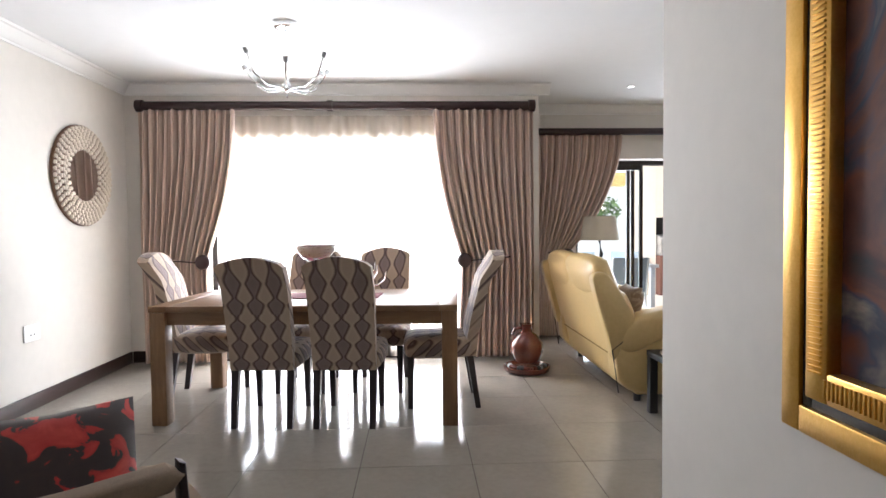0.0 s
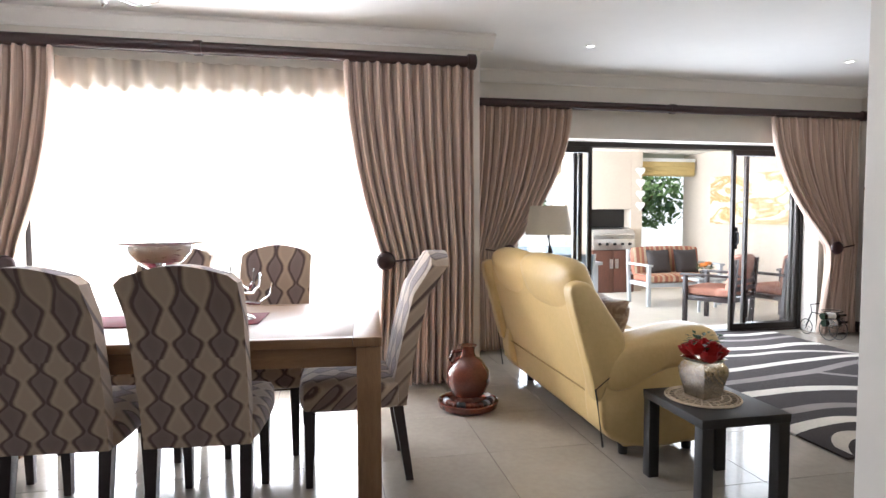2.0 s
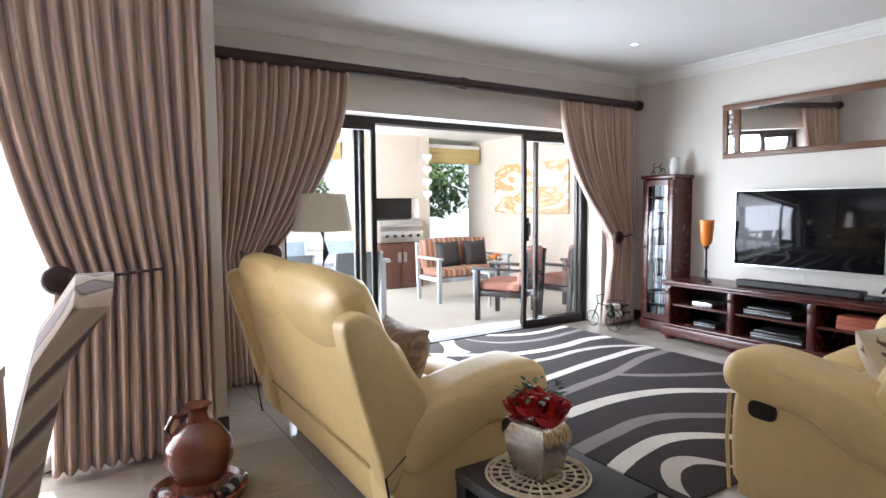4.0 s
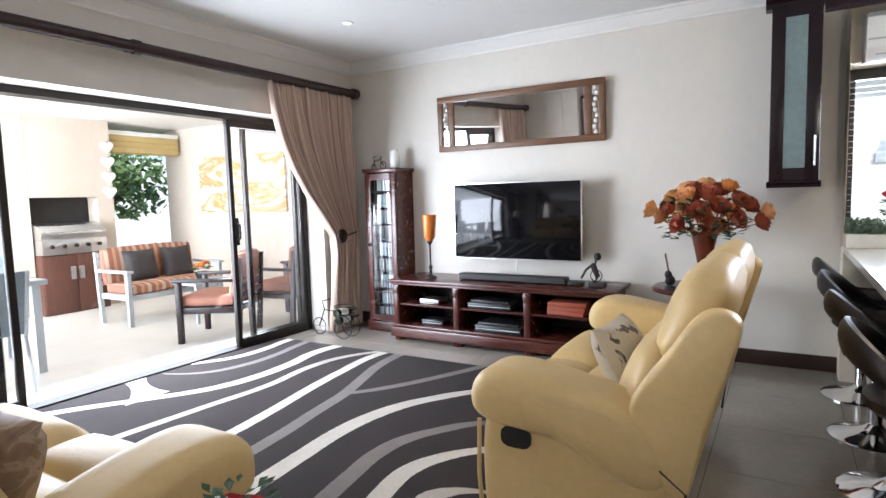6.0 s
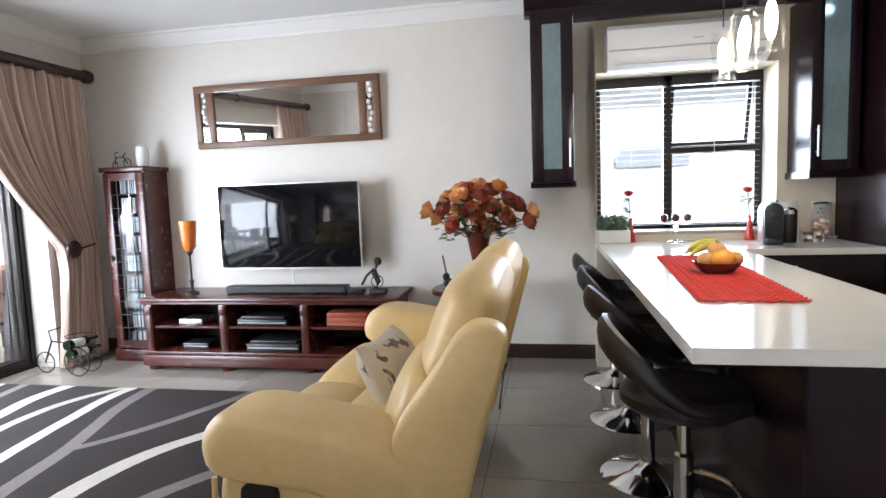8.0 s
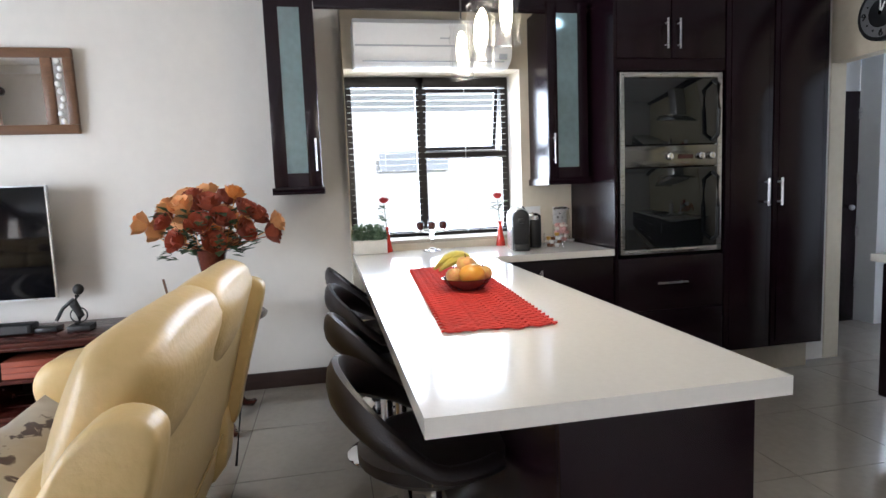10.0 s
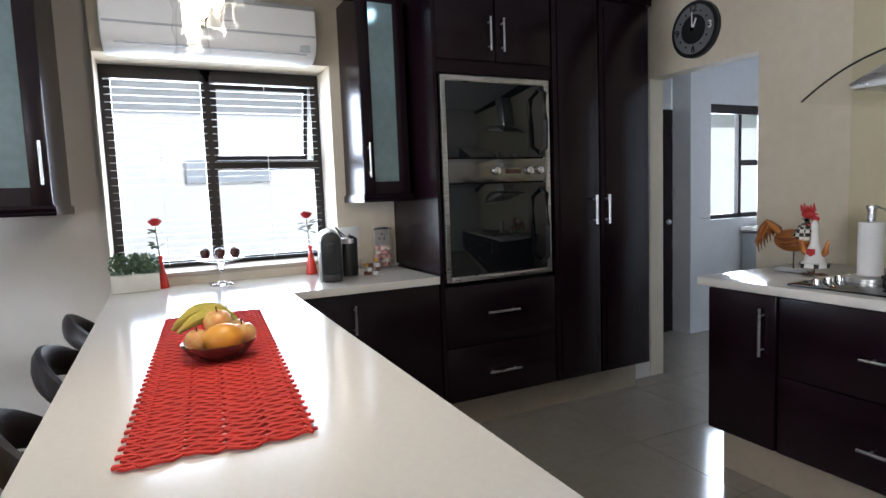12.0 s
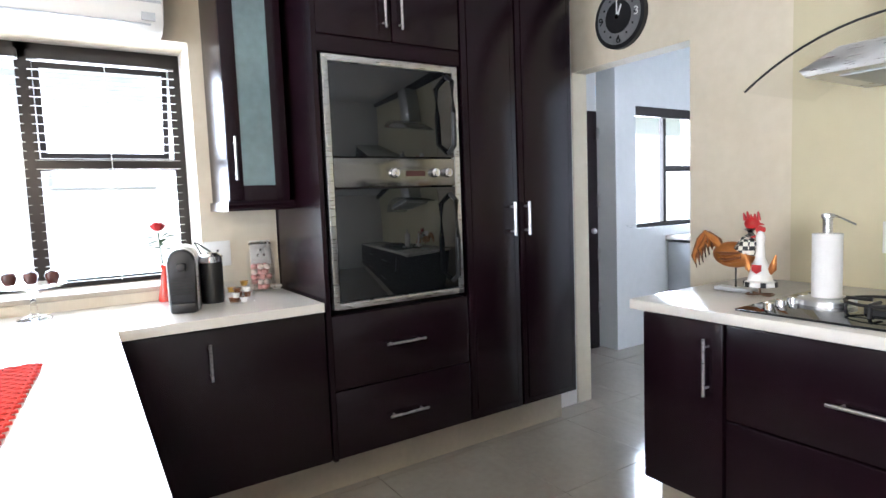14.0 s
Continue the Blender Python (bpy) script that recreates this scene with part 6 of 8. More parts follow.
def leaves(bm, n, c, spread, size, rng, zlo=-1, zhi=1):
    for _ in range(n):
        a = rng.uniform(0, 6.28)
        d = spread * math.sqrt(rng.random())
        z = rng.uniform(zlo, zhi)
        q = Vector((c[0] + d * math.cos(a), c[1] + d * math.sin(a), c[2] + z))
        out = Vector((math.cos(a), math.sin(a), rng.uniform(-0.4, 0.6))).normalized()
        side = out.cross(Vector((0, 0, 1))).normalized()
        up = side.cross(out)
        s = size * rng.uniform(0.7, 1.3)
        v = [bm.verts.new(q), bm.verts.new(q + out * s * 0.5 + side * s * 0.3 + up * 0.1 * s), bm.verts.new(q + out * s), bm.verts.new(q + out * s * 0.5 - side * s * 0.3 + up * 0.1 * s)]
        bm.faces.new(v)


def rose_vase():
    d = thing("lace_doily", 1.625, 3.885, 0.426, 0, "round cream lace doily on black table", "doily")
    g = bmesh.new()
    for r in (0.05, 0.085, 0.12, 0.15, 0.165):
        tube(g, [(r * math.cos(k * math.pi / 20), r * math.sin(k * math.pi / 20), 0.003) for k in range(40)], 0.005, 5, True)
    for k in range(24):
        a = k * math.pi / 12
        tube(g, [(0.03 * math.cos(a), 0.03 * math.sin(a), 0.003), (0.165 * math.cos(a + 0.15), 0.165 * math.sin(a + 0.15), 0.003)], 0.004, 5)
    part("lace", g, mat("cream_lace", (0.52, 0.42, 0.30), 0.9), d)
    t = thing("flower_vase", 1.625, 3.885, 0.434, 12, "silver mosaic square vase of red roses", "vase")
    b = bmesh.new()
    w = [(0.055, 0), (0.058, 0.02), (0.075, 0.10), (0.078, 0.13), (0.06, 0.165), (0.072, 0.18), (0.066, 0.18)]
    ring = [[b.verts.new((sx_ * r, sy_ * r, z)) for sx_, sy_ in ((-1, -1), (1, -1), (1, 1), (-1, 1))] for r, z in w]
    for p, q in zip(ring, ring[1:]):
        for k in range(4):
            b.faces.new((p[k], p[(k + 1) % 4], q[(k + 1) % 4], q[k]))
    b.faces.new(ring[0])
    b.faces.new(ring[-1])
    part("body", b, mat("silver_mosaic", (0.42, 0.38, 0.33), 0.22, metal=0.9, color2=(0.75, 0.70, 0.62), scale=14, bump=0.9, bscale=55), t)
    rng = random.Random(4)
    for k in range(9):
        a = k * 2.4
        rr = 0.085 * math.sqrt(k / 9)
        rb_ = bmesh.new()
        rose(rb_, (rr * math.cos(a), rr * math.sin(a), 0.225 - 0.025 * (k > 4)), 0.05, rng)
        part("rose", rb_, M_ROSE, t)
    lf = bmesh.new()
    leaves(lf, 50, (0, 0, 0.235), 0.07, 0.035, rng, -0.03, 0.05)
    part("foliage", lf, M_LEAF, t, smooth=False)


rose_vase()


def flower_table():
    t = thing("round_table", 5.12, 3.46, 0, 0, "round dark wooden pedestal table by wall", "table")
    part("tabletop", nlathe([(0.27, 0.60), (0.30, 0.61), (0.305, 0.625), (0.29, 0.64), (0.01, 0.642)], 0, 0, 40), M_MAHOG, t)
    part("pedestal", nlathe([(0.03, 0.14), (0.045, 0.2), (0.03, 0.28), (0.05, 0.4), (0.03, 0.52), (0.08, 0.60)], 0, 0, 20), M_MAHOG, t)
    for k in range(3):
        a = k * 2.094 - 0.6
        c, s = math.cos(a), math.sin(a)
        part("foot", ntube([(0.02 * c, 0.02 * s, 0.20), (0.12 * c, 0.12 * s, 0.15), (0.20 * c, 0.20 * s, 0.05), (0.27 * c, 0.27 * s, 0.022), (0.30 * c, 0.30 * s, 0.03)], [0.03, 0.028, 0.022, 0.022, 0.012], 10), M_MAHOG, t)
    v = thing("flower_vase", 5.10, 3.43, 0.644, 0, "brown glass vase of orange silk roses", "vase")
    part("body", nlathe([(0.06, 0), (0.065, 0.01), (0.03, 0.05), (0.035, 0.12), (0.06, 0.24), (0.085, 0.36), (0.08, 0.365), (0.05, 0.24)], 0, 0, 28), M_TERRA, v)
    rng = random.Random(12)
    spots = []
    for k in range(28):
        a = k * 2.39996
        h = 1 - 2 * (k + 0.5) / 32
        spots.append((0.23 * math.sqrt(max(0, 1 - h * h)) * math.cos(a) * rng.uniform(0.7, 1.1), 0.26 * math.sqrt(max(0, 1 - h * h)) * math.sin(a) * rng.uniform(0.8, 1.1), 0.51 + 0.17 * h + rng.uniform(-0.02, 0.03)))
    spots += [(0.0, -0.36, 0.50), (0.02, -0.33, 0.44), (-0.05, 0.33, 0.52)]
    for k, s in enumerate(spots):
        b = bmesh.new()
        rose(b, s, rng.uniform(0.055, 0.075), rng)
        out = (Vector(s) - Vector((0, 0, 0.36))).normalized()
        bmesh.ops.rotate(b, cent=s, matrix=Vector((0, 0, 1)).rotation_difference(out).to_matrix(), verts=b.verts)
        tube(b, [(0, 0, 0.33), (s[0] * 0.6, s[1] * 0.6, 0.40), (s[0], s[1], s[2] - 0.02)], 0.003, 5)
        part("rose", b, rng.choice((M_OROSE, M_PEACH, M_DROSE, M_DROSE)), v)
    lf = bmesh.new()
    leaves(lf, 260, (0, 0, 0.44), 0.25, 0.07, rng, -0.12, 0.14)
    part("foliage", lf, M_LEAF, v, smooth=False)
    g = thing("guitar_ornament", 4.96, 3.62, 0.644, 30, "small black guitar ornament on round table", "ornament")
    b = nlathe([(0.035, 0), (0.035, 0.012), (0.01, 0.018)], 0, 0, 16)
    part("base", b, M_BLACK, g)
    part("neck", ntube([(0, 0, 0.05), (0.01, 0.03, 0.23)], 0.007, 6), M_WALNUT, g)
    b = bmesh.new()
    ball(b, (0, 0, 0.05), 0.02, 0.035, 0.035, 12, 8)
    ball(b, (0.003, 0.012, 0.09), 0.018, 0.026, 0.028, 12, 8)
    part("body", b, M_BLACK, g)


flower_table()


def stand_things():
    c = thing("candle_holder", 5.33, 5.74, 0.56, 0, "orange glass candle holder on tall black stem", "candle holder")
    part("stem", nlathe([(0.055, 0), (0.05, 0.012), (0.015, 0.03), (0.012, 0.08), (0.02, 0.10), (0.008, 0.12), (0.008, 0.30), (0.03, 0.335)], 0, 0, 20), M_MATTBLACK, c)
    og = mat("amber_glass", (0.62, 0.16, 0.02), 0.12, color2=(0.75, 0.24, 0.04), scale=6, coat=0.5)
    part("cup", nlathe([(0.02, 0.335), (0.05, 0.37), (0.056, 0.45), (0.066, 0.575), (0.062, 0.575), (0.05, 0.45)], 0, 0, 28, caps=False), og, c)
    s = thing("soundbar", 5.36, 4.95, 0.56, 0, "long black soundbar on television stand", "soundbar")
    part("body", nbox(-0.05, 0.05, -0.49, 0.49, 0.003, 0.062, bevel=0.012, seg=3), M_BLACK, s)
    part("grille", nbox(-0.053, -0.05, -0.47, 0.47, 0.012, 0.054), M_MATTBLACK, s)
    f = thing("figurine", 5.36, 4.22, 0.56, 0, "small dark metal figure seated by ring", "figurine")
    b = bmesh.new()
    box(b, -0.05, 0.05, -0.06, 0.06, 0, 0.03, bevel=0.004)
    tube(b, [(0, 0.02, 0.03), (0, 0.0, 0.08), (0, 0.03, 0.15), (0, 0.01, 0.20)], [0.018, 0.02, 0.024, 0.014], 10)
    tube(b, [(0, 0.03, 0.18), (0, 0.09, 0.13), (0, 0.13, 0.06)], 0.010, 8)
    ball(b, (0, 0.0, 0.235), 0.025, 0.03, 0.032, 12, 8)
    tube(b, [(0, 0.01 + 0.045 * math.cos(k * 0.35), 0.085 + 0.045 * math.sin(k * 0.35)) for k in range(18)], 0.004, 6, True)
    part("body", b, M_MATTBLACK, f)
    bx = thing("media_box", 5.38, 4.40, 0.56, 0, "small black media box on stand", "box")
    part("case", nbox(-0.05, 0.05, -0.06, 0.06, 0.002, 0.03, bevel=0.004), M_BLACK, bx)
    for x, y, z, w, d, h, m_, lab in ((5.30, 5.08, 0.343, 0.20, 0.13, 0.05, M_BLACK, "silver and black disc player in stand bay"), (5.30, 5.0, 0.15, 0.21, 0.14, 0.06, M_BLACK, "black set top box in stand bay"), (5.28, 5.68, 0.343, 0.10, 0.09, 0.045, M_STEEL, "grey router in stand bay"), (5.28, 5.66, 0.15, 0.11, 0.08, 0.05, M_BLACK, "grey console in stand bay")):
        e = thing("electronic_box", x, y, z, 0, lab, "electronics", "boxes in television stand")
        part("case", nbox(-d, d, -w, w, 0.002, h, bevel=0.006), m_, e)
        part("front_strip", nbox(-d - 0.002, -d, -w + 0.01, w - 0.01, h * 0.42, h * 0.56), M_GREYMET, e)
        if w > 0.15:
            part("top_tray", nbox(-d + 0.02, d - 0.01, -w + 0.03, w - 0.02, h, h + 0.02, bevel=0.004), M_BLACK, e)
    for k in range(3):
        bk = thing("book", 5.28, 4.42, 0.345 + 0.034 * k, 4 * k - 4, "brick red hardback lying in stand", "book", "books in television stand")
        part("cover", nbox(-0.10, 0.10, -0.15, 0.15, 0, 0.032, bevel=0.003), mat("red_brown_cover", (0.30, 0.06, 0.025), 0.6), bk)
        part("pages", nbox(-0.094, 0.102, -0.145, 0.145, 0.006, 0.026), M_LSHADE, bk)
    v = thing("ceramic_vase", 5.50, 6.22, 1.581, 0, "white ceramic vase on display cabinet", "vase")
    part("body", nlathe([(0.03, 0), (0.045, 0.02), (0.052, 0.10), (0.045, 0.16), (0.03, 0.175), (0.035, 0.18)], 0, 0, 24), M_WHITEP, v)
    bird = thing("bicycle_ornament", 5.48, 6.40, 1.581, 0, "small black wire bicycle on cabinet", "ornament")
    g = bmesh.new()
    for cy, r in ((-0.055, 0.035), (0.06, 0.025)):
        tube(g, [(0, cy + r * math.cos(k * 0.42), r + r * math.sin(k * 0.42)) for k in range(15)], 0.004, 5, True)
    tube(g, [(0, -0.055, 0.035), (0, -0.02, 0.09), (0, 0.05, 0.08), (0, 0.06, 0.025)], 0.005, 5)
    tube(g, [(0, -0.02, 0.09), (0, -0.04, 0.12)], 0.005, 5)
    tube(g, [(0, 0.05, 0.08), (0, 0.06, 0.12), (0, 0.03, 0.125)], 0.005, 5)
    part("wire_frame", g, M_MATTBLACK, bird)


stand_things()


def bottle_trolley():
    t = thing("wine_holder", 5.00, 6.60, 0, 0, "black wire tricycle wine holder with bottles", "wine holder")
    g = bmesh.new()
    for c, r in (((0.06, -0.12), 0.11), ((-0.06, -0.12), 0.11), ((0, 0.22), 0.08)):
        tube(g, [(c[0], c[1] + r * math.cos(k * 0.33), r + 0.004 + r * math.sin(k * 0.33)) for k in range(19)], 0.005, 6, True)
        for k in range(6):
            tube(g, [(c[0], c[1], r + 0.004), (c[0], c[1] + r * math.cos(k * 1.05), r + 0.004 + r * math.sin(k * 1.05))], 0.002, 4)
    tube(g, [(0, -0.12, 0.12), (0, 0.0, 0.24), (0, 0.15, 0.25), (0, 0.22, 0.09)], 0.007, 6)
    tube(g, [(0, 0.15, 0.25), (0, 0.17, 0.33), (0.08, 0.14, 0.34)], 0.006, 6)
    for z in (0.16, 0.23, 0.30):
        tube(g, [(0.09 * math.cos(k * 0.7), -0.10 + 0.10 * math.sin(k * 0.7), z) for k in range(9)], 0.004, 5, True)
    part("wire_frame", g, M_MATTBLACK, t)
    for k, (yy, zz) in enumerate(((-0.12, 0.14), (-0.10, 0.21))):
        w = thing("wine_bottle", 5.00, 6.60 + yy, zz, 0, "dark wine bottle with pale label in holder", "bottle", "bottles in wine holder")
        bo = part("body", ntube([(-0.12, 0, 0.04), (0.06, 0, 0.04), (0.09, 0, 0.04), (0.17, 0, 0.04)], [0.036, 0.036, 0.014, 0.013], 14), mat("dark_bottle_glass", (0.012, 0.02, 0.012), 0.1), w)
        part("label", ntube([(-0.08, 0, 0.04), (0.02, 0, 0.04)], 0.0368, 14), M_WHITEP, w)


bottle_trolley()


# ---- kitchen things ----
def pendant_cluster():
    t = thing("pendant_light", 3.55, 2.27, 0, 0, "cluster of lit glass pendant lamps above bar", "pendant light")
    part("ceiling_plate", nbox(-0.25, 0.25, -0.05, 0.05, ZC - 0.03, ZC - 0.001, bevel=0.004), M_CHROME, t)
    for k, (x, y, z) in enumerate(((0.14, 0.03, 1.66), (0.05, -0.02, 1.71), (-0.06, 0.02, 1.66), (-0.17, -0.03, 1.70))):
        part("cord", ntube([(x, y, ZC - 0.03), (x, y, z + 0.20)], 0.003, 6), M_BLACK, t)
        part("shade", nlathe([(0.028, z + 0.19), (0.042, z + 0.18), (0.036, z + 0.16), (0.044, z + 0.13), (0.036, z + 0.10), (0.044, z + 0.06), (0.036, z + 0.03), (0.043, z), (0.038, z + 0.002), (0.032, z + 0.10), (0.024, z + 0.18)], x, y, 20, caps=False), M_PANE, t, "ribbed clear glass shade")
        b = bmesh.new()
        ball(b, (x, y, z + 0.095), 0.019, 0.019, 0.065, 14, 10)
        part("bulb", b, M_WARM, t)
        lp = bpy.data.lights.new("pendant_bulb", "POINT")
        lp.energy, lp.color, lp.shadow_soft_size = 4.0, (1.0, 0.80, 0.55), 0.04
        new("pendant_bulb", lp).location = (3.55 + x, 2.27 + y, z - 0.03)


M_WARM = glow("warm_bulb", (1.0, 0.80, 0.50), 25.0)
pendant_cluster()


def woven_runner():
    """Cords laid across in bundles, drawn together and apart in turn, so that small eyes open between them."""
    t = thing("table_runner", 3.83, 2.292, 0.9005, -4.0, "red crocheted runner on breakfast bar", "table runner")
    L, Wd, rows, each = 0.64, 0.143, 34, 4
    pitch = 2 * L / rows
    lam = 2 * Wd / 4.5
    for i in range(rows):
        for k in range(each):
            q = (k - (each - 1) / 2) / each
            pts = []
            for j in range(37):
                y = -Wd + 2 * Wd * j / 36
                pinch = max(0.0, math.cos(2 * math.pi * y / lam + 0.6)) ** 3
                x = -L + (i + 0.5) * pitch + pitch * q * (1.12 - 0.85 * pinch) + 0.006 * math.sin(2 * math.pi * y / (Wd * 1.1))
                lobe = 0.02 * (1 - (2 * q) ** 2)
                pts.append((x, y * (1 + lobe / Wd), 0.0055 + 0.002 * math.sin(j * 0.9 + k * 2.1)))
            part("cord", ntube(pts, 0.0037, 5), M_RED, t)


woven_runner()


def fruit_bowl():
    x, y, z = 3.795, 2.285, 0.910
    t = thing("fruit_bowl", x, y, z, 0, "shallow dark red bowl holding fruit", "bowl")
    part("body", nlathe([(0.045, 0), (0.06, 0.004), (0.084, 0.03), (0.094, 0.046), (0.090, 0.047), (0.06, 0.014), (0.01, 0.01)], 0, 0, 36), mat("oxblood_glaze", (0.10, 0.012, 0.012), 0.12, var=0.2), t)
    ym = mat("ripe_mango", (0.66, 0.36, 0.03), 0.35, color2=(0.68, 0.25, 0.03), scale=9)
    ya = mat("yellow_red_apple", (0.62, 0.45, 0.12), 0.3, color2=(0.58, 0.13, 0.07), scale=11)
    for k, (dx, dy, dz, rx, ry, rz, m_, kind) in enumerate(((-0.048, -0.008, 0.062, 0.040, 0.050, 0.038, ym, "mango"), (-0.020, -0.058, 0.060, 0.034, 0.036, 0.032, ya, "apple"), (-0.022, 0.052, 0.058, 0.032, 0.034, 0.031, ya, "apple"), (0.018, -0.002, 0.092, 0.036, 0.038, 0.034, ya, "apple"), (0.045, -0.040, 0.062, 0.034, 0.034, 0.032, ya, "apple"))):
        f = thing(kind, x + dx, y + dy, z + dz, k * 37, "ripe yellow and red fruit in bowl", "fruit", "fruit in bowl")
        b = bmesh.new()
        ball(b, (0, 0, 0), rx, ry, rz, 20, 14)
        for v in b.verts:
            v.co.z -= 0.35 * rz * math.exp(-((v.co.x ** 2 + v.co.y ** 2) / (0.3 * rx) ** 2)) * (1 if kind == "apple" and v.co.z > 0 else 0)
        part("flesh", b, m_, f)
        if kind == "apple":
            part("stalk", ntube([(0, 0, rz * 0.6), (0.003, 0, rz + 0.008)], 0.002, 5), M_PWOOD, f)
    mb = mat("banana_skin", (0.56, 0.43, 0.06), 0.5, color2=(0.34, 0.34, 0.05), scale=10)
    for k in range(3):
        f = thing("banana", x + 0.052 + 0.016 * k, y + 0.018 + 0.006 * k, z + 0.082 + 0.016 * (k % 2), 96 - 7 * k, "yellow green banana leaning on other fruit", "banana", "bananas in bowl")
        arc = [(-0.078 + 0.0195 * q, 0.012 * math.sin(q / 8 * math.pi), 0.040 * math.sin(q / 8 * math.pi) - 0.012) for q in range(9)]
        part("skin", ntube(arc, [0.005, 0.011, 0.015, 0.017, 0.017, 0.017, 0.015, 0.010, 0.004], 8), mb, f)


fruit_bowl()


def sill_things():
    p = thing("planter", 5.385, 2.53, 0.9005, 0, "white wooden box planter with green leaves", "plant")
    part("box", nbox(-0.05, 0.05, -0.105, 0.105, 0, 0.085, bevel=0.004), mat("white_wash_wood", (0.70, 0.67, 0.60), 0.7, var=0.08, scale=9), p)
    rng = random.Random(7)
    lf = bmesh.new()
    for k in range(7):
        leaf_cloud(lf, (rng.uniform(-0.02, 0.02), -0.08 + k * 0.027, 0.125), (0.045, 0.035, 0.06), 110, 0.015, rng)
    part("foliage", lf, mat("sage_leaf", (0.10, 0.16, 0.09), 0.7, color2=(0.16, 0.22, 0.13), scale=20), p, smooth=False)
    rg = mat("red_glass", (0.55, 0.03, 0.015), 0.15, coat=0.4)
    for y in (2.415, 1.66):
        v = thing("bud_vase", 5.405, y, 0.9005, 0, "slim red glass vase with single rose", "vase", "red bud vases")
        part("body", nlathe([(0.03, 0), (0.032, 0.008), (0.018, 0.09), (0.009, 0.14), (0.013, 0.165), (0.010, 0.165)], 0, 0, 20), rg, v)
        b = bmesh.new()
        tube(b, [(0, 0, 0.12), (0.004, 0.006, 0.22), (0.0, 0.012, 0.31)], 0.003, 5)
        leaves(b, 12, (0.0, 0.008, 0.245), 0.01, 0.055, rng, -0.05, 0.05)
        part("stem", b, M_LEAF, v, smooth=False)
        b = bmesh.new()
        rose(b, (0.0, 0.012, 0.33), 0.032, rng)
        part("rose", b, M_ROSE, v)
    c = thing("cake_stand", 5.32, 2.14, 0.9005, 0, "clear glass cake stand with chocolates", "cake stand")
    part("stand", nlathe([(0.06, 0), (0.055, 0.006), (0.012, 0.02), (0.010, 0.09), (0.02, 0.115), (0.10, 0.125), (0.115, 0.135), (0.11, 0.138), (0.02, 0.128)], 0, 0, 32), M_GLASS, c)
    for k, (dx, dy) in enumerate(((0.0, 0.0), (0.02, 0.07), (-0.02, -0.07))):
        b = bmesh.new()
        tr = thing("chocolate", 5.32 + dx, 2.14 + dy, 0.9005 + 0.137, 0, "small dark chocolate on cake stand", "chocolate", "chocolates on cake stand")
        lathe(b, [(0.018, 0), (0.026, 0.03), (0.022, 0.045), (0.004, 0.055)], 0, 0, 14)
        part("sweet", b, M_MAHOG, tr)


sill_things()


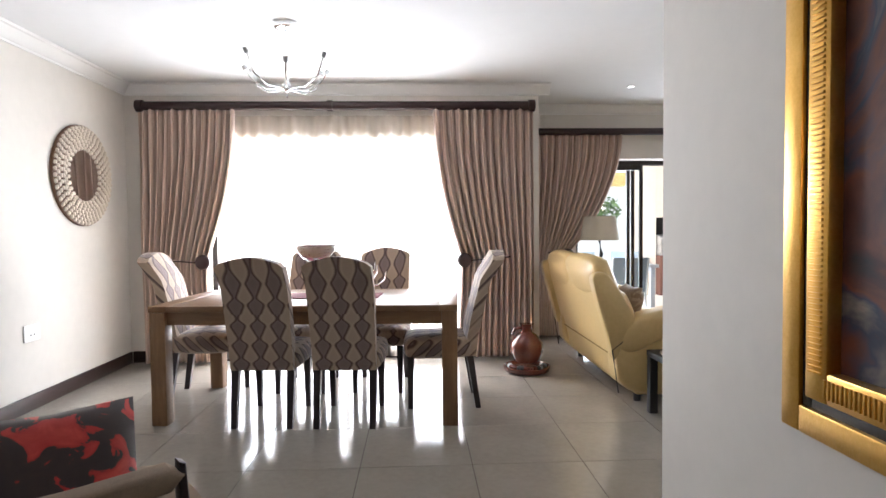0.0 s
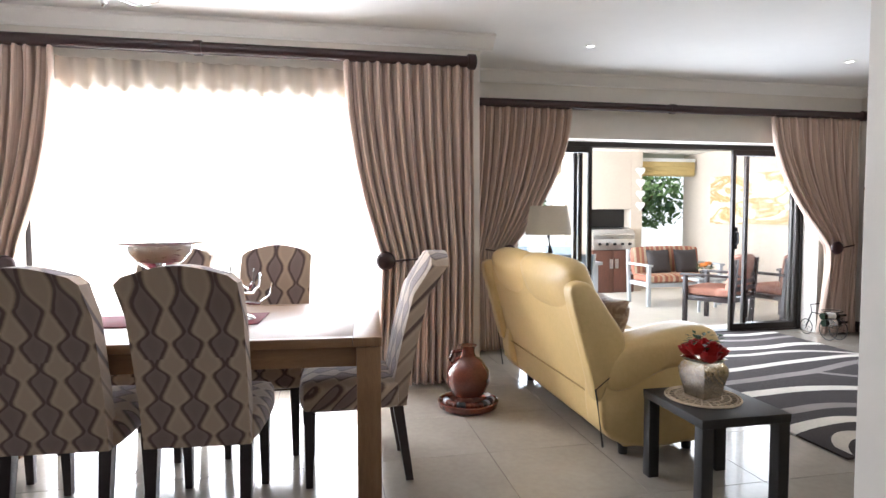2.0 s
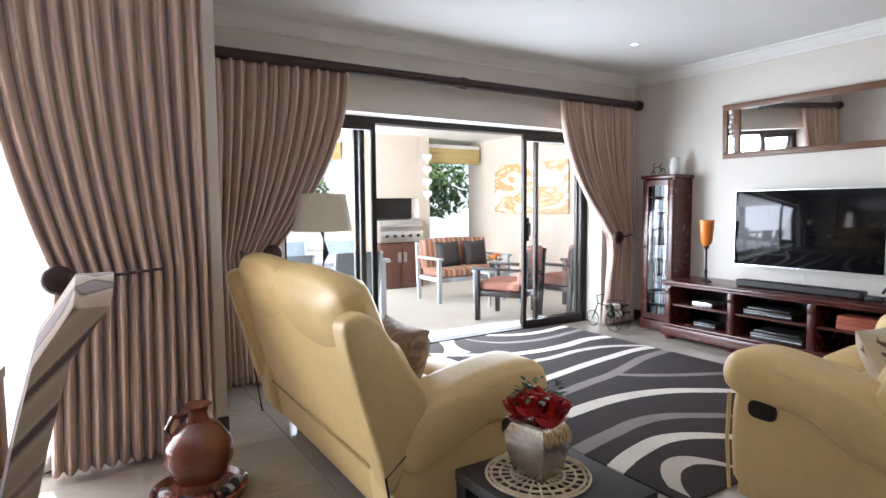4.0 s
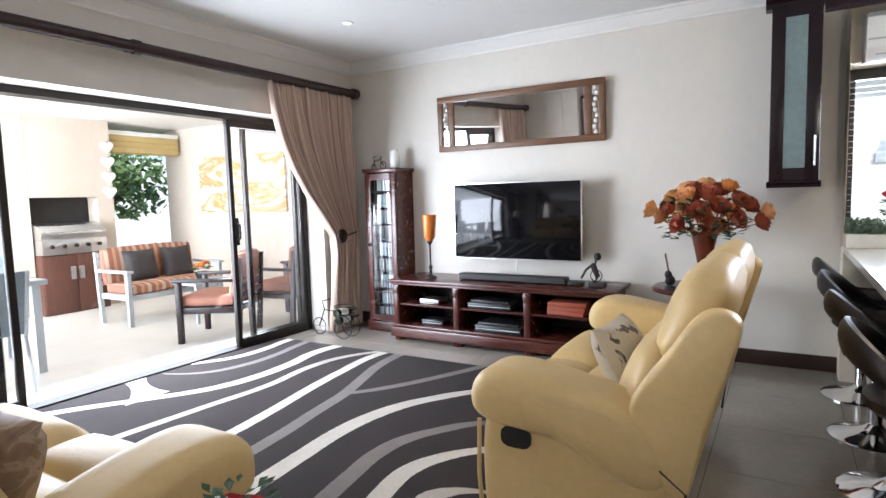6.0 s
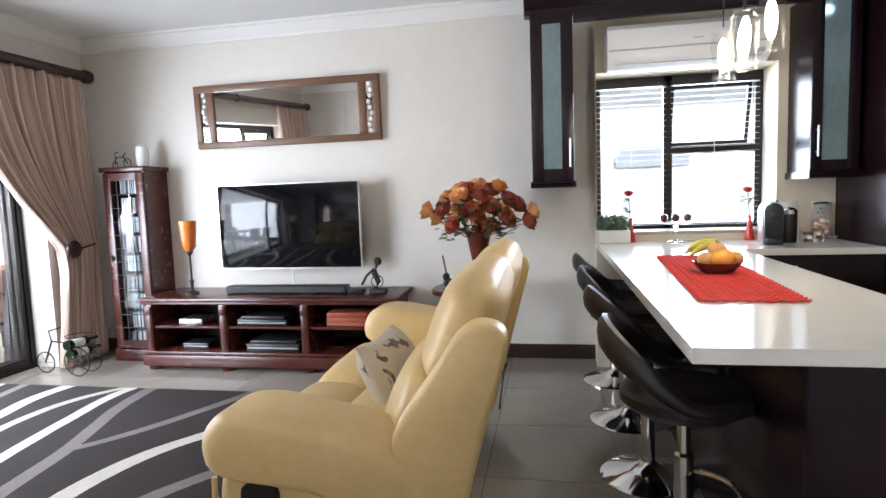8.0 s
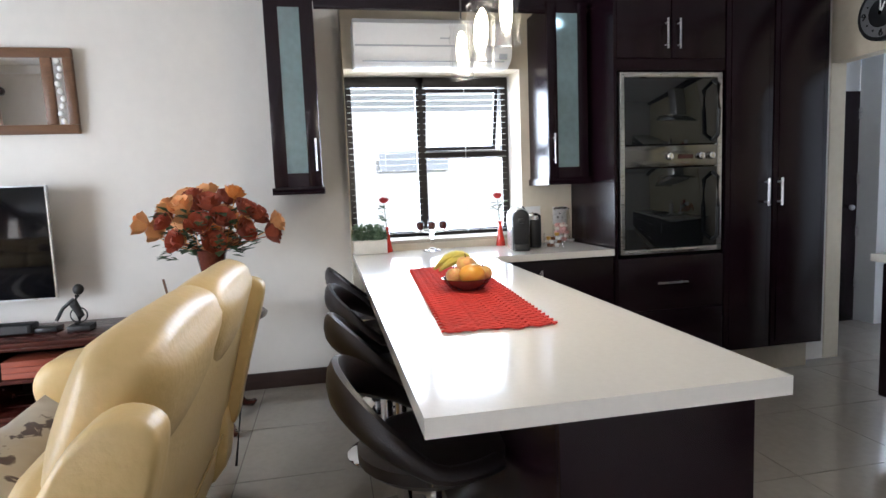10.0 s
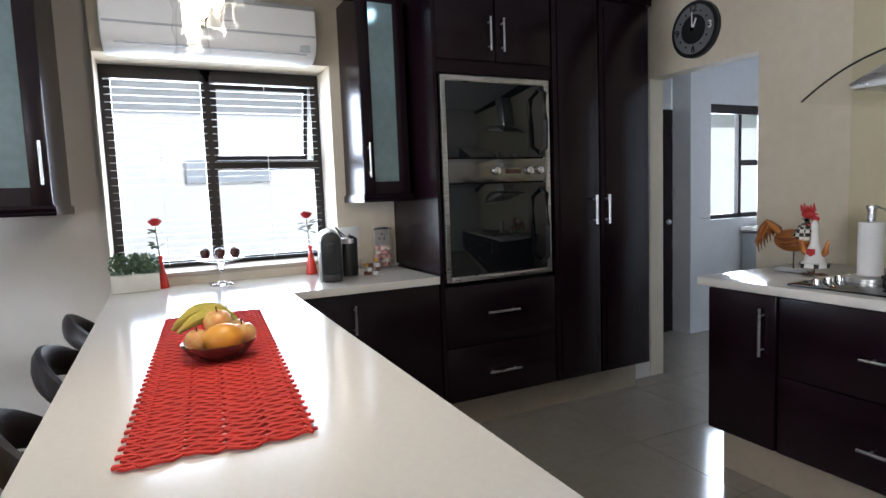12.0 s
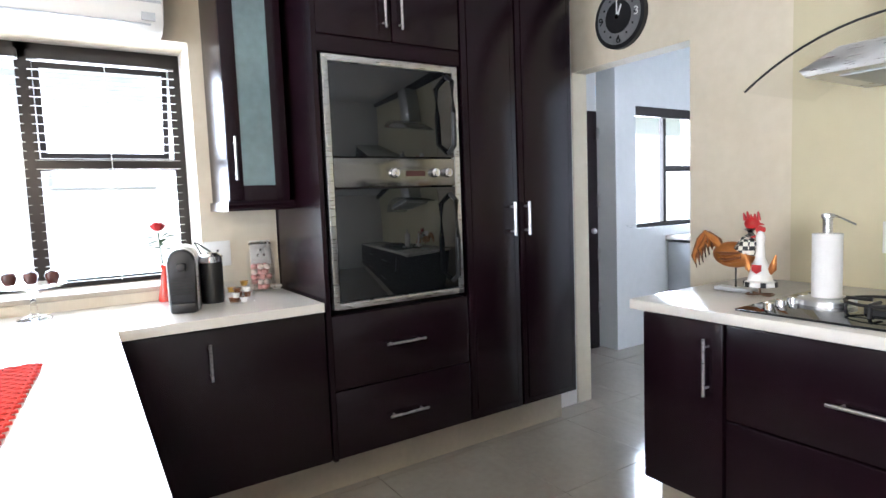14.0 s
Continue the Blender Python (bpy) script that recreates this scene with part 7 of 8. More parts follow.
def coffee_corner():
    t = thing("coffee_machine", 5.16, 1.615, 0.9005, -12, "black and silver capsule coffee machine", "coffee machine")
    def arch(w, h):
        return [(-w, 0), (w, 0), (w, h - w)] + [(w * math.cos(a), h - w + w * math.sin(a)) for a in [k * math.pi / 10 for k in range(1, 10)]] + [(-w, h - w)]
    part("body", nprism(arch(0.05, 0.25), "x", -0.14, 0.10, bevel=0.010, seg=3), M_BLACK, t)
    part("side_shell", nprism(arch(0.058, 0.258), "x", -0.10, 0.135, bevel=0.006), M_STEEL, t, "brushed silver shell")
    for k in range(6):
        part("grille_bar", nbox(-0.146, -0.138, -0.038, 0.038, 0.07 + k * 0.012, 0.075 + k * 0.012), M_MATTBLACK, t)
    part("spout", nbox(-0.16, -0.12, -0.018, 0.018, 0.165, 0.195, bevel=0.006), M_BLACK, t)
    part("drip_tray", nbox(-0.165, -0.10, -0.045, 0.045, 0.0, 0.04, bevel=0.008), M_BLACK, t)
    f = thing("milk_frother", 5.20, 1.50, 0.9005, 0, "black milk frother with steel rim and cable", "milk frother")
    part("body", nlathe([(0.045, 0), (0.047, 0.01), (0.047, 0.17), (0.045, 0.175)], 0, 0, 24), M_BLACK, f)
    part("rim", nlathe([(0.048, 0.175), (0.048, 0.20), (0.03, 0.215), (0.005, 0.218)], 0, 0, 24), M_CHROME, f)
    part("cable", ntube([(0.0, 0.03, 0.20), (0.06, 0.05, 0.26), (0.16, 0.02, 0.25), (0.24, -0.05, 0.20)], 0.004, 6), M_BLACK, f)
    j = thing("capsule_jar", 5.08, 1.415, 0.9005, 0, "clear glass jar of coffee capsules", "jar")
    part("glass", nlathe([(0.062, 0), (0.065, 0.004), (0.066, 0.09), (0.062, 0.09), (0.060, 0.008), (0.01, 0.006)], 0, 0, 28, caps=False), M_PANE, j)
    rng = random.Random(3)
    mats = (M_WHITEP, M_WHITEP, M_GOLD, mat("brown_foil", (0.20, 0.08, 0.03), 0.3, metal=0.7))
    for k in range(16):
        a = rng.uniform(0, 6.28)
        d = 0.042 * math.sqrt(rng.random())
        c = thing("coffee_capsule", 5.08 + d * math.cos(a), 1.415 + d * math.sin(a), 0.909 + 0.022 * (k // 5), rng.uniform(0, 360), "shiny coffee capsule in glass jar", "capsule", "coffee capsules")
        part("shell", nlathe([(0.012, 0), (0.015, 0.014), (0.018, 0.02), (0.004, 0.022)], 0, 0, 12), rng.choice(mats), c)
    s = thing("sweet_jar", 5.36, 1.245, 0.9005, 0, "tall clip top glass jar of marshmallows", "jar")
    part("glass", nlathe([(0.058, 0), (0.064, 0.01), (0.064, 0.17), (0.048, 0.205), (0.05, 0.22), (0.046, 0.22), (0.058, 0.17), (0.058, 0.012), (0.01, 0.008)], 0, 0, 28, caps=False), M_PANE, s)
    part("lid", nlathe([(0.05, 0.222), (0.052, 0.232), (0.04, 0.24), (0.01, 0.243)], 0, 0, 24), M_GLASS, s)
    part("clip_wire", ntube([(-0.05, 0.02, 0.17), (-0.06, 0, 0.21), (-0.04, -0.03, 0.235), (0.05, -0.02, 0.225)], 0.003, 6), M_STEEL, s)
    pk, wh = mat("pink_marshmallow", (0.68, 0.36, 0.33), 0.8), mat("white_marshmallow", (0.75, 0.66, 0.58), 0.8)
    for k in range(34):
        a = k * 2.4
        d = 0.042 * math.sqrt((k % 7) / 7)
        mm = thing("marshmallow", 5.36 + d * math.cos(a), 1.245 + d * math.sin(a), 0.913 + 0.024 * (k // 7), 0, "soft pink or white marshmallow in jar", "sweet", "marshmallows in jar")
        b = bmesh.new()
        ball(b, (0, 0, 0.012), 0.016, 0.016, 0.014, 10, 6)
        part("puff", b, pk if (k * 7) % 3 else wh, mm)
    d = thing("small_dish", 5.40, 1.165, 0.9005, 0, "tiny white ceramic dish by jar", "dish")
    part("body", nlathe([(0.02, 0), (0.03, 0.012), (0.028, 0.018), (0.01, 0.008)], 0, 0, 18), M_WHITEP, d)


coffee_corner()


def wall_clock():
    t = thing("wall_clock", 4.71, YK + 0.002, 2.245, 0, "round silver and black wall clock with numerals", "clock")
    def disc(r, a, b, seg=40):
        return nprism([(r * math.cos(2 * math.pi * k / seg), r * math.sin(2 * math.pi * k / seg)) for k in range(seg)], "y", a, b)
    part("case", disc(0.165, 0, 0.03), M_BLACK, t)
    part("dial_ring", disc(0.142, 0.03, 0.034), mat("satin_silver", (0.20, 0.20, 0.205), 0.35, metal=0.35, var=0.08, scale=9), t)
    part("dial_centre", disc(0.085, 0.034, 0.038), M_BLACK, t)
    part("hub", disc(0.012, 0.038, 0.048, 16), M_CHROME, t)
    for num, ang in (("12", 90), ("3", 0), ("6", 270), ("9", 180)):
        cu = bpy.data.curves.new("numeral", "FONT")
        cu.body, cu.size, cu.align_x, cu.align_y, cu.extrude = num, 0.06, "CENTER", "CENTER", 0.002
        tmp = new("numeral_curve", cu)
        me = bpy.data.meshes.new_from_object(tmp.evaluated_get(bpy.context.evaluated_depsgraph_get()))
        bpy.data.objects.remove(tmp)
        me.materials.append(M_BLACK if num != "3" else M_WHITE)
        o = new("numeral", me)
        o.parent = t
        # seen from +y, east is to the viewer's left
        o.matrix_basis = pose(-0.118 * math.cos(radians(ang)), 0.037, 0.118 * math.sin(radians(ang)), 90, 0, 180)
    for k in range(12):
        a = k * math.pi / 6
        part("marker", nprism([(0.108 * math.cos(a) + dx, 0.108 * math.sin(a) + dz) for dx, dz in ((-0.005, -0.005), (0.005, -0.005), (0.005, 0.005), (-0.005, 0.005))], "y", 0.034, 0.037), M_BLACK, t)
    part("hour_hand", nprism([(-0.006, 0), (0.006, 0), (-0.022, 0.06), (-0.03, 0.055)], "y", 0.042, 0.044), M_WHITE, t)
    part("minute_hand", nprism([(-0.004, 0), (0.004, 0), (0.004, 0.10), (-0.002, 0.10)], "y", 0.045, 0.047), M_WHITE, t)


wall_clock()


def tin_cockerel(x, y, rz, white):
    lab = "white painted metal hen ornament on wire base" if white else "copper metal cockerel ornament with checked neck"
    t = thing("rooster_ornament", x, y, 0.9005, rz, lab, "ornament", "metal poultry ornaments")
    cop = mat("copper_tin", (0.40, 0.13, 0.04), 0.35, metal=0.7, color2=(0.55, 0.24, 0.06), scale=18, bump=0.3, bscale=60)
    red = mat("red_enamel", (0.45, 0.02, 0.02), 0.35)
    brn = mat("brown_tin_feather", (0.16, 0.06, 0.03), 0.4, metal=0.4, color2=(0.32, 0.12, 0.04), scale=20)
    if not white:
        part("base", nbox(-0.09, 0.09, -0.03, 0.03, 0, 0.018, bevel=0.003), M_GREYMET, t)
        part("rod", ntube([(0, 0, 0.018), (0, 0, 0.12)], 0.004, 6), M_MATTBLACK, t)
        b = bmesh.new()
        ball(b, (-0.01, 0, 0.18), 0.105, 0.03, 0.065, 20, 12)
        part("body", b, cop, t)
        ck = mat("checker", (0.5, 0.5, 0.5), 0.4)
        nt = ck.node_tree
        cx = nt.nodes.new("ShaderNodeTexChecker")
        cx.inputs["Scale"].default_value = 48
        cx.inputs["Color1"].default_value, cx.inputs["Color2"].default_value = (0.75, 0.72, 0.62, 1), (0.02, 0.02, 0.02, 1)
        nt.links.new(nt.nodes["Texture Coordinate"].outputs["Object"], cx.inputs["Vector"])
        nt.links.new(cx.outputs["Color"], nt.nodes["Principled BSDF"].inputs["Base Color"])
        part("neck", ntube([(0.05, 0, 0.20), (0.075, 0, 0.26), (0.07, 0, 0.31)], [0.055, 0.045, 0.03], 14), ck, t)
        b = bmesh.new()
        ball(b, (0.075, 0, 0.335), 0.035, 0.022, 0.03, 14, 10)
        for k in range(5):
            tube(b, [(0.045 + 0.015 * k, 0, 0.35), (0.035 + 0.017 * k, 0, 0.385 + 0.008 * math.sin(k * 2.0))], [0.01, 0.003], 6)
        tube(b, [(0.10, 0, 0.32), (0.115, 0, 0.28), (0.105, 0, 0.25)], [0.012, 0.016, 0.005], 8)
        tube(b, [(0.105, 0, 0.335), (0.13, 0, 0.33)], [0.008, 0.002], 6)
        part("head", b, red, t)
        for k in range(9):
            reach, top, low = 0.19 - 0.011 * k, 0.285 - 0.004 * k, 0.10 + 0.014 * k
            side = 0.010 * ((k % 3) - 1)
            f = bmesh.new()
            tube(f, [(-0.06, 0, 0.19), (-0.085 - 0.1 * (reach - 0.1), side, top - 0.03), (-0.07 - reach * 0.42, side, top), (-0.03 - reach * 0.78, side, top - 0.035), (-0.02 - reach, side, low + 0.06), (-0.005 - reach, side, low)], [0.010, 0.013, 0.015, 0.015, 0.012, 0.003], 6)
            part("tail_feather", f, brn if k % 3 else cop, t)
        for sgn in (-1, 1):
            for k in range(4):
                part("wing_feather", ntube([(0.04, sgn * 0.028, 0.195 - 0.012 * k), (-0.02, sgn * 0.036, 0.185 - 0.014 * k), (-0.08 + 0.008 * k, sgn * 0.028, 0.19 - 0.016 * k)], [0.006, 0.011, 0.003], 6), cop if k % 2 else brn, t)
    else:
        part("base", ntube([(0.06 * math.cos(k * 0.4) , 0.035 * math.sin(k * 0.8), 0.006) for k in range(16)], 0.005, 6, True), M_WALNUT, t)
        part("rod", ntube([(0, 0, 0.006), (0, 0, 0.06)], 0.004, 6), M_WALNUT, t)
        part("body", nlathe([(0.055, 0.055), (0.06, 0.065), (0.05, 0.11), (0.04, 0.15), (0.024, 0.19), (0.018, 0.26), (0.022, 0.30), (0.012, 0.325), (0.002, 0.33)], 0, 0, 22), M_WHITEP, t)
        part("skirt", nlathe([(0.074, 0.048), (0.07, 0.07), (0.058, 0.078)], 0, 0, 22, caps=False), M_WHITEP, t)
        for k in range(6):
            a = k * 1.047
            o = part("skirt_patch", nbox(0.070, 0.077, -0.012, 0.012, 0.047, 0.072), M_BLACK, t)
            o.matrix_basis = pose(0, 0, 0, 0, 0, math.degrees(a))
        b = bmesh.new()
        for k in range(3):
            ball(b, (0.012 * (k - 1), 0, 0.335 + 0.006 * (k == 1)), 0.012, 0.008, 0.014, 8, 6)
        tube(b, [(0.015, 0, 0.30), (0.045, 0, 0.295)], [0.010, 0.002], 6)
        part("comb", b, red, t)
        b = bmesh.new()
        prism(b, [(-0.022, 0.16), (0.022, 0.16), (0.022, 0.13), (0.0, 0.115), (-0.022, 0.13)], "y", 0.046, 0.052)
        part("apron_patch", b, red, t)
        for s in (-1, 1):
            part("wing", ntube([(s * 0.03, 0, 0.10), (s * 0.055, 0, 0.14), (s * 0.07, 0, 0.21)], [0.010, 0.02, 0.004], 8), cop, t)
    return t


tin_cockerel(3.85, -0.20, 178, False).scale = (0.86, 0.86, 0.80)
tin_cockerel(3.735, -0.165, 8, True).scale = (0.76, 0.76, 0.74)


def paper_towel():
    t = thing("paper_towel_stand", 3.485, -0.11, 0.909, 0, "white paper towel roll on steel stand", "paper towel")
    part("base", nlathe([(0.085, 0), (0.085, 0.016), (0.08, 0.02), (0.01, 0.021)], 0, 0, 32), M_STEEL, t)
    part("roll", nlathe([(0.02, 0.024), (0.044, 0.024), (0.044, 0.235), (0.02, 0.235)], 0, 0, 28), mat("paper_towel", (0.80, 0.79, 0.77), 0.9, var=0.03, bump=0.3, bscale=150), t)
    part("finial", nlathe([(0.014, 0.235), (0.014, 0.285), (0.019, 0.287), (0.019, 0.30), (0.004, 0.303)], 0, 0, 18), M_STEEL, t)
    part("arm", ntube([(-0.01, 0, 0.30), (-0.06, 0.03, 0.285), (-0.10, 0.05, 0.27)], 0.003, 6), M_STEEL, t)


paper_towel()


def washing_machine():
    t = thing("washing_machine", 5.47, -2.70, 0, 0, "silver front loading washing machine under counter", "washing machine")
    part("body", nbox(-0.27, 0.27, -0.30, 0.30, 0.02, 0.86, bevel=0.012), M_GREYMET, t)
    part("counter", nbox(-0.29, 0.275, -0.32, 0.32, 0.88, 0.92, bevel=0.003), M_QUARTZ, t)
    part("control_panel", nbox(-0.275, -0.268, -0.28, 0.28, 0.72, 0.84), M_WHITE, t)
    o = part("door", nlathe([(0.19, 0), (0.19, 0.03), (0.14, 0.035), (0.12, 0.02), (0.01, 0.015)], 0, 0, 32), M_BLACKGLASS, t)
    o.matrix_basis = pose(-0.27, 0, 0.44, 0, -90, 0)
    for a in (-0.2, 0.2):
        part("foot", nlathe([(0.025, 0), (0.025, 0.02)], 0, a, 12), M_BLACK, t)


washing_machine()
hk = thing("wall_hook", 5.748, -1.87, 1.02, 0, "small metal hook on laundry wall", "hook")
part("hook", ntube([(0, 0, 0.01), (-0.05, 0, 0.0), (-0.07, -0.02, 0.015)], 0.005, 6), M_STEEL, hk)


# ---- patio things ----
def barbecue():
    t = thing("gas_barbecue", 4.72, 10.72, 0, 0, "built in steel gas barbecue in wall recess", "barbecue")
    part("body", nbox(-0.385, 0.385, -0.15, 0.25, 0.72, 0.90, bevel=0.006), M_STEEL, t)
    part("lid", nprism([(-0.13, 0.90), (-0.15, 0.98), (-0.08, 1.07), (0.08, 1.10), (0.24, 1.08), (0.24, 0.90)], "x", -0.385, 0.385, bevel=0.01), M_STEEL, t)
    part("lid_handle", ntube([(-0.3, -0.17, 0.98), (0.3, -0.17, 0.98)], 0.013, 8), M_CHROME, t)
    for k in range(5):
        o = part("knob", nlathe([(0.026, 0), (0.022, 0.03), (0.01, 0.032)], 0, 0, 14), M_BLACK, t)
        o.matrix_basis = pose(-0.28 + 0.14 * k, -0.15, 0.82, 90, 0, 0)
    c = thing("barbecue_cabinet", 4.72, 10.72, 0, 0, "dark red brown cabinet under barbecue", "cabinet")
    part("body", nbox(-0.385, 0.385, -0.11, 0.26, -0.02, 0.715), M_PWOOD, c)
    for s in (-1, 1):
        a, b = sorted((s * 0.004, s * 0.38))
        d = part("door", nbox(a, b, -0.13, -0.11, 0.0, 0.70, bevel=0.004), M_PWOOD, c)
        part("handle", nbox(s * 0.05 - 0.03, s * 0.05 + 0.03, -0.145, -0.13, 0.40, 0.56, bevel=0.003), M_STEEL, d)
    # thin black sheet across the back of the recess
    structure("barbecue_recess", nbox(4.325, 5.115, 10.985, 10.995, 0, 1.42), M_MATTBLACK, "plain black back of barbecue recess", "wall")


barbecue()


M_FADED = mat("faded_terracotta_cloth", (0.30, 0.13, 0.09), 0.85, color2=(0.38, 0.19, 0.13), scale=5, stretch=(9, 1, 1))


def outdoor_seat(name, x, y, rz, w, label, frame_mat, arm_mat, cloth):
    t = thing(name, x, y, -0.02, rz, label, "bench" if w > 1 else "chair", "patio seating")
    for s in (-1, 1):
        part("front_leg", nbox(s * w / 2 - 0.025, s * w / 2 + 0.025, -0.30, -0.25, 0, 0.58, bevel=0.004), frame_mat, t)
        part("back_leg", nprism([(0.24, 0), (0.29, 0), (0.34, 0.80), (0.30, 0.80)], "x", s * w / 2 - 0.022, s * w / 2 + 0.022), frame_mat, t)
        part("armrest", nbox(s * w / 2 - 0.04, s * w / 2 + 0.04, -0.33, 0.30, 0.58, 0.61, bevel=0.006), arm_mat, t)
    part("seat_frame", nbox(-w / 2, w / 2, -0.28, 0.27, 0.28, 0.34, bevel=0.004), frame_mat, t)
    part("seat_cushion", ncushion(-w / 2 + 0.03, w / 2 - 0.03, -0.29, 0.22, 0.34, 0.45, bulge=0.015, edge=0.03), cloth, t)
    for k in range(5):
        part("back_slat", nbox(-w / 2, w / 2, 0.285, 0.305, 0.42 + 0.08 * k, 0.47 + 0.08 * k, bevel=0.003), frame_mat, t)
    o = part("back_cushion", ncushion(-w / 2 + 0.03, w / 2 - 0.03, -0.05, 0.05, 0.0, 0.42, bulge=0.015, edge=0.03), cloth, t)
    o.matrix_basis = pose(0, 0.22, 0.42, -8, 0, 0)
    return t


outdoor_seat("patio_bench", 5.02, 9.30, 0, 1.16, "patio bench with orange striped cushions and grey metal frame", M_GREYMET, M_GREYMET, M_ORSTRIPE)
outdoor_seat("patio_chair", 4.625, 7.76, -149, 0.62, "dark wooden patio chair with faded striped cushion", M_DKLEG, M_DKLEG, M_FADED)
outdoor_seat("patio_chair", 5.50, 7.72, -172, 0.62, "dark wooden patio chair with faded striped cushion", M_DKLEG, M_DKLEG, M_FADED)
for x in (4.80, 5.26):
    throw_cushion(x, 9.36, 0.60, 75, 0, 0, M_DARKCUSH, "charcoal scatter cushion on patio bench", 0.19)
ct = thing("coffee_table", 5.1, 8.62, -0.02, 0, "low grey patio coffee table with flowers", "table")
part("tabletop", nbox(-0.28, 0.28, -0.2, 0.2, 0.42, 0.45, bevel=0.004), M_GREYMET, ct)
for a in (-1, 1):
    for c in (-1, 1):
        part("leg", nbox(a * 0.25 - 0.015, a * 0.25 + 0.015, c * 0.17 - 0.015, c * 0.17 + 0.015, 0, 0.42), M_GREYMET, ct)
pf = thing("flower_pot", 5.05, 8.62, 0.43, 0, "small pot of orange flowers on patio", "plant")
part("pot", nlathe([(0.05, 0), (0.07, 0.10), (0.065, 0.10)], 0, 0, 18), M_BLACK, pf)
_r = random.Random(8)
for k in range(9):
    b = bmesh.new()
    rose(b, (0.08 * math.cos(k * 2.4) * math.sqrt(k / 9), 0.08 * math.sin(k * 2.4) * math.sqrt(k / 9), 0.16 + 0.02 * (k % 3)), 0.035, _r)
    part("flower", b, M_OROSE, pf)
b = bmesh.new()
leaves(b, 40, (0, 0, 0.13), 0.08, 0.06, _r, -0.03, 0.04)
part("foliage", b, M_LEAF, pf, smooth=False)


def patio_dining():
    t = thing("patio_table", 2.45, 8.45, -0.02, 0, "grey metal patio dining table", "table")
    part("tabletop", nbox(-0.80, 0.75, -0.45, 0.45, 0.71, 0.75, bevel=0.005), M_GREYMET, t)
    for a in (-0.72, 0.68):
        for c in (-0.38, 0.38):
            part("leg", nbox(a - 0.03, a + 0.03, c - 0.03, c + 0.03, 0, 0.71), M_GREYMET, t)
    sling = mat("grey_sling_fabric", (0.20, 0.24, 0.28), 0.8, var=0.1, scale=30)
    def chair(x, y, rz):
        c = thing("patio_dining_chair", x, y, -0.02, rz, "grey metal patio chair with sling seat", "chair", "patio dining chairs")
        for s in (-1, 1):
            part("side_frame", ntube([(s * 0.23, -0.24, 0), (s * 0.23, -0.22, 0.44), (s * 0.23, 0.18, 0.42), (s * 0.23, 0.28, 0.88)], 0.014, 8), M_GREYMET, c)
            part("back_leg", ntube([(s * 0.23, 0.24, 0), (s * 0.23, 0.16, 0.42)], 0.014, 8), M_GREYMET, c)
        part("sling_seat", nbox(-0.215, 0.215, -0.22, 0.18, 0.425, 0.435), sling, c)
        o = part("sling_back", nbox(-0.215, 0.215, -0.005, 0.005, 0, 0.46), sling, c)
        o.matrix_basis = pose(0, 0.18, 0.43, -12, 0, 0)
        return c
    c = chair(2.62, 7.78, 180)
    for x, y, rz in ((1.95, 7.78, 180), (1.9, 9.1, 0), (2.5, 9.1, 0), (3.12, 9.15, -25)):
        copy_thing(c, pose(x, y, -0.02, 0, 0, rz))


patio_dining()


def roman_blind(x0, x1, label):
    t = thing("roman_blind", 0, 10.93, 0, 0, label, "blind", "patio blinds")
    part("headrail", nbox(x0, x1, -0.04, 0.03, 2.27, 2.33, bevel=0.004), M_WHITE, t)
    for k in range(3):
        b = nprism([(-0.03, 2.27 - 0.075 * k), (0.02, 2.27 - 0.075 * k), (0.03, 2.215 - 0.075 * k), (0.0, 2.16 - 0.075 * k), (-0.05, 2.185 - 0.075 * k), (-0.055, 2.23 - 0.075 * k)], "x", x0 + 0.02, x1 - 0.02, bevel=0.004)
        part("fold", b, M_BLIND, t)


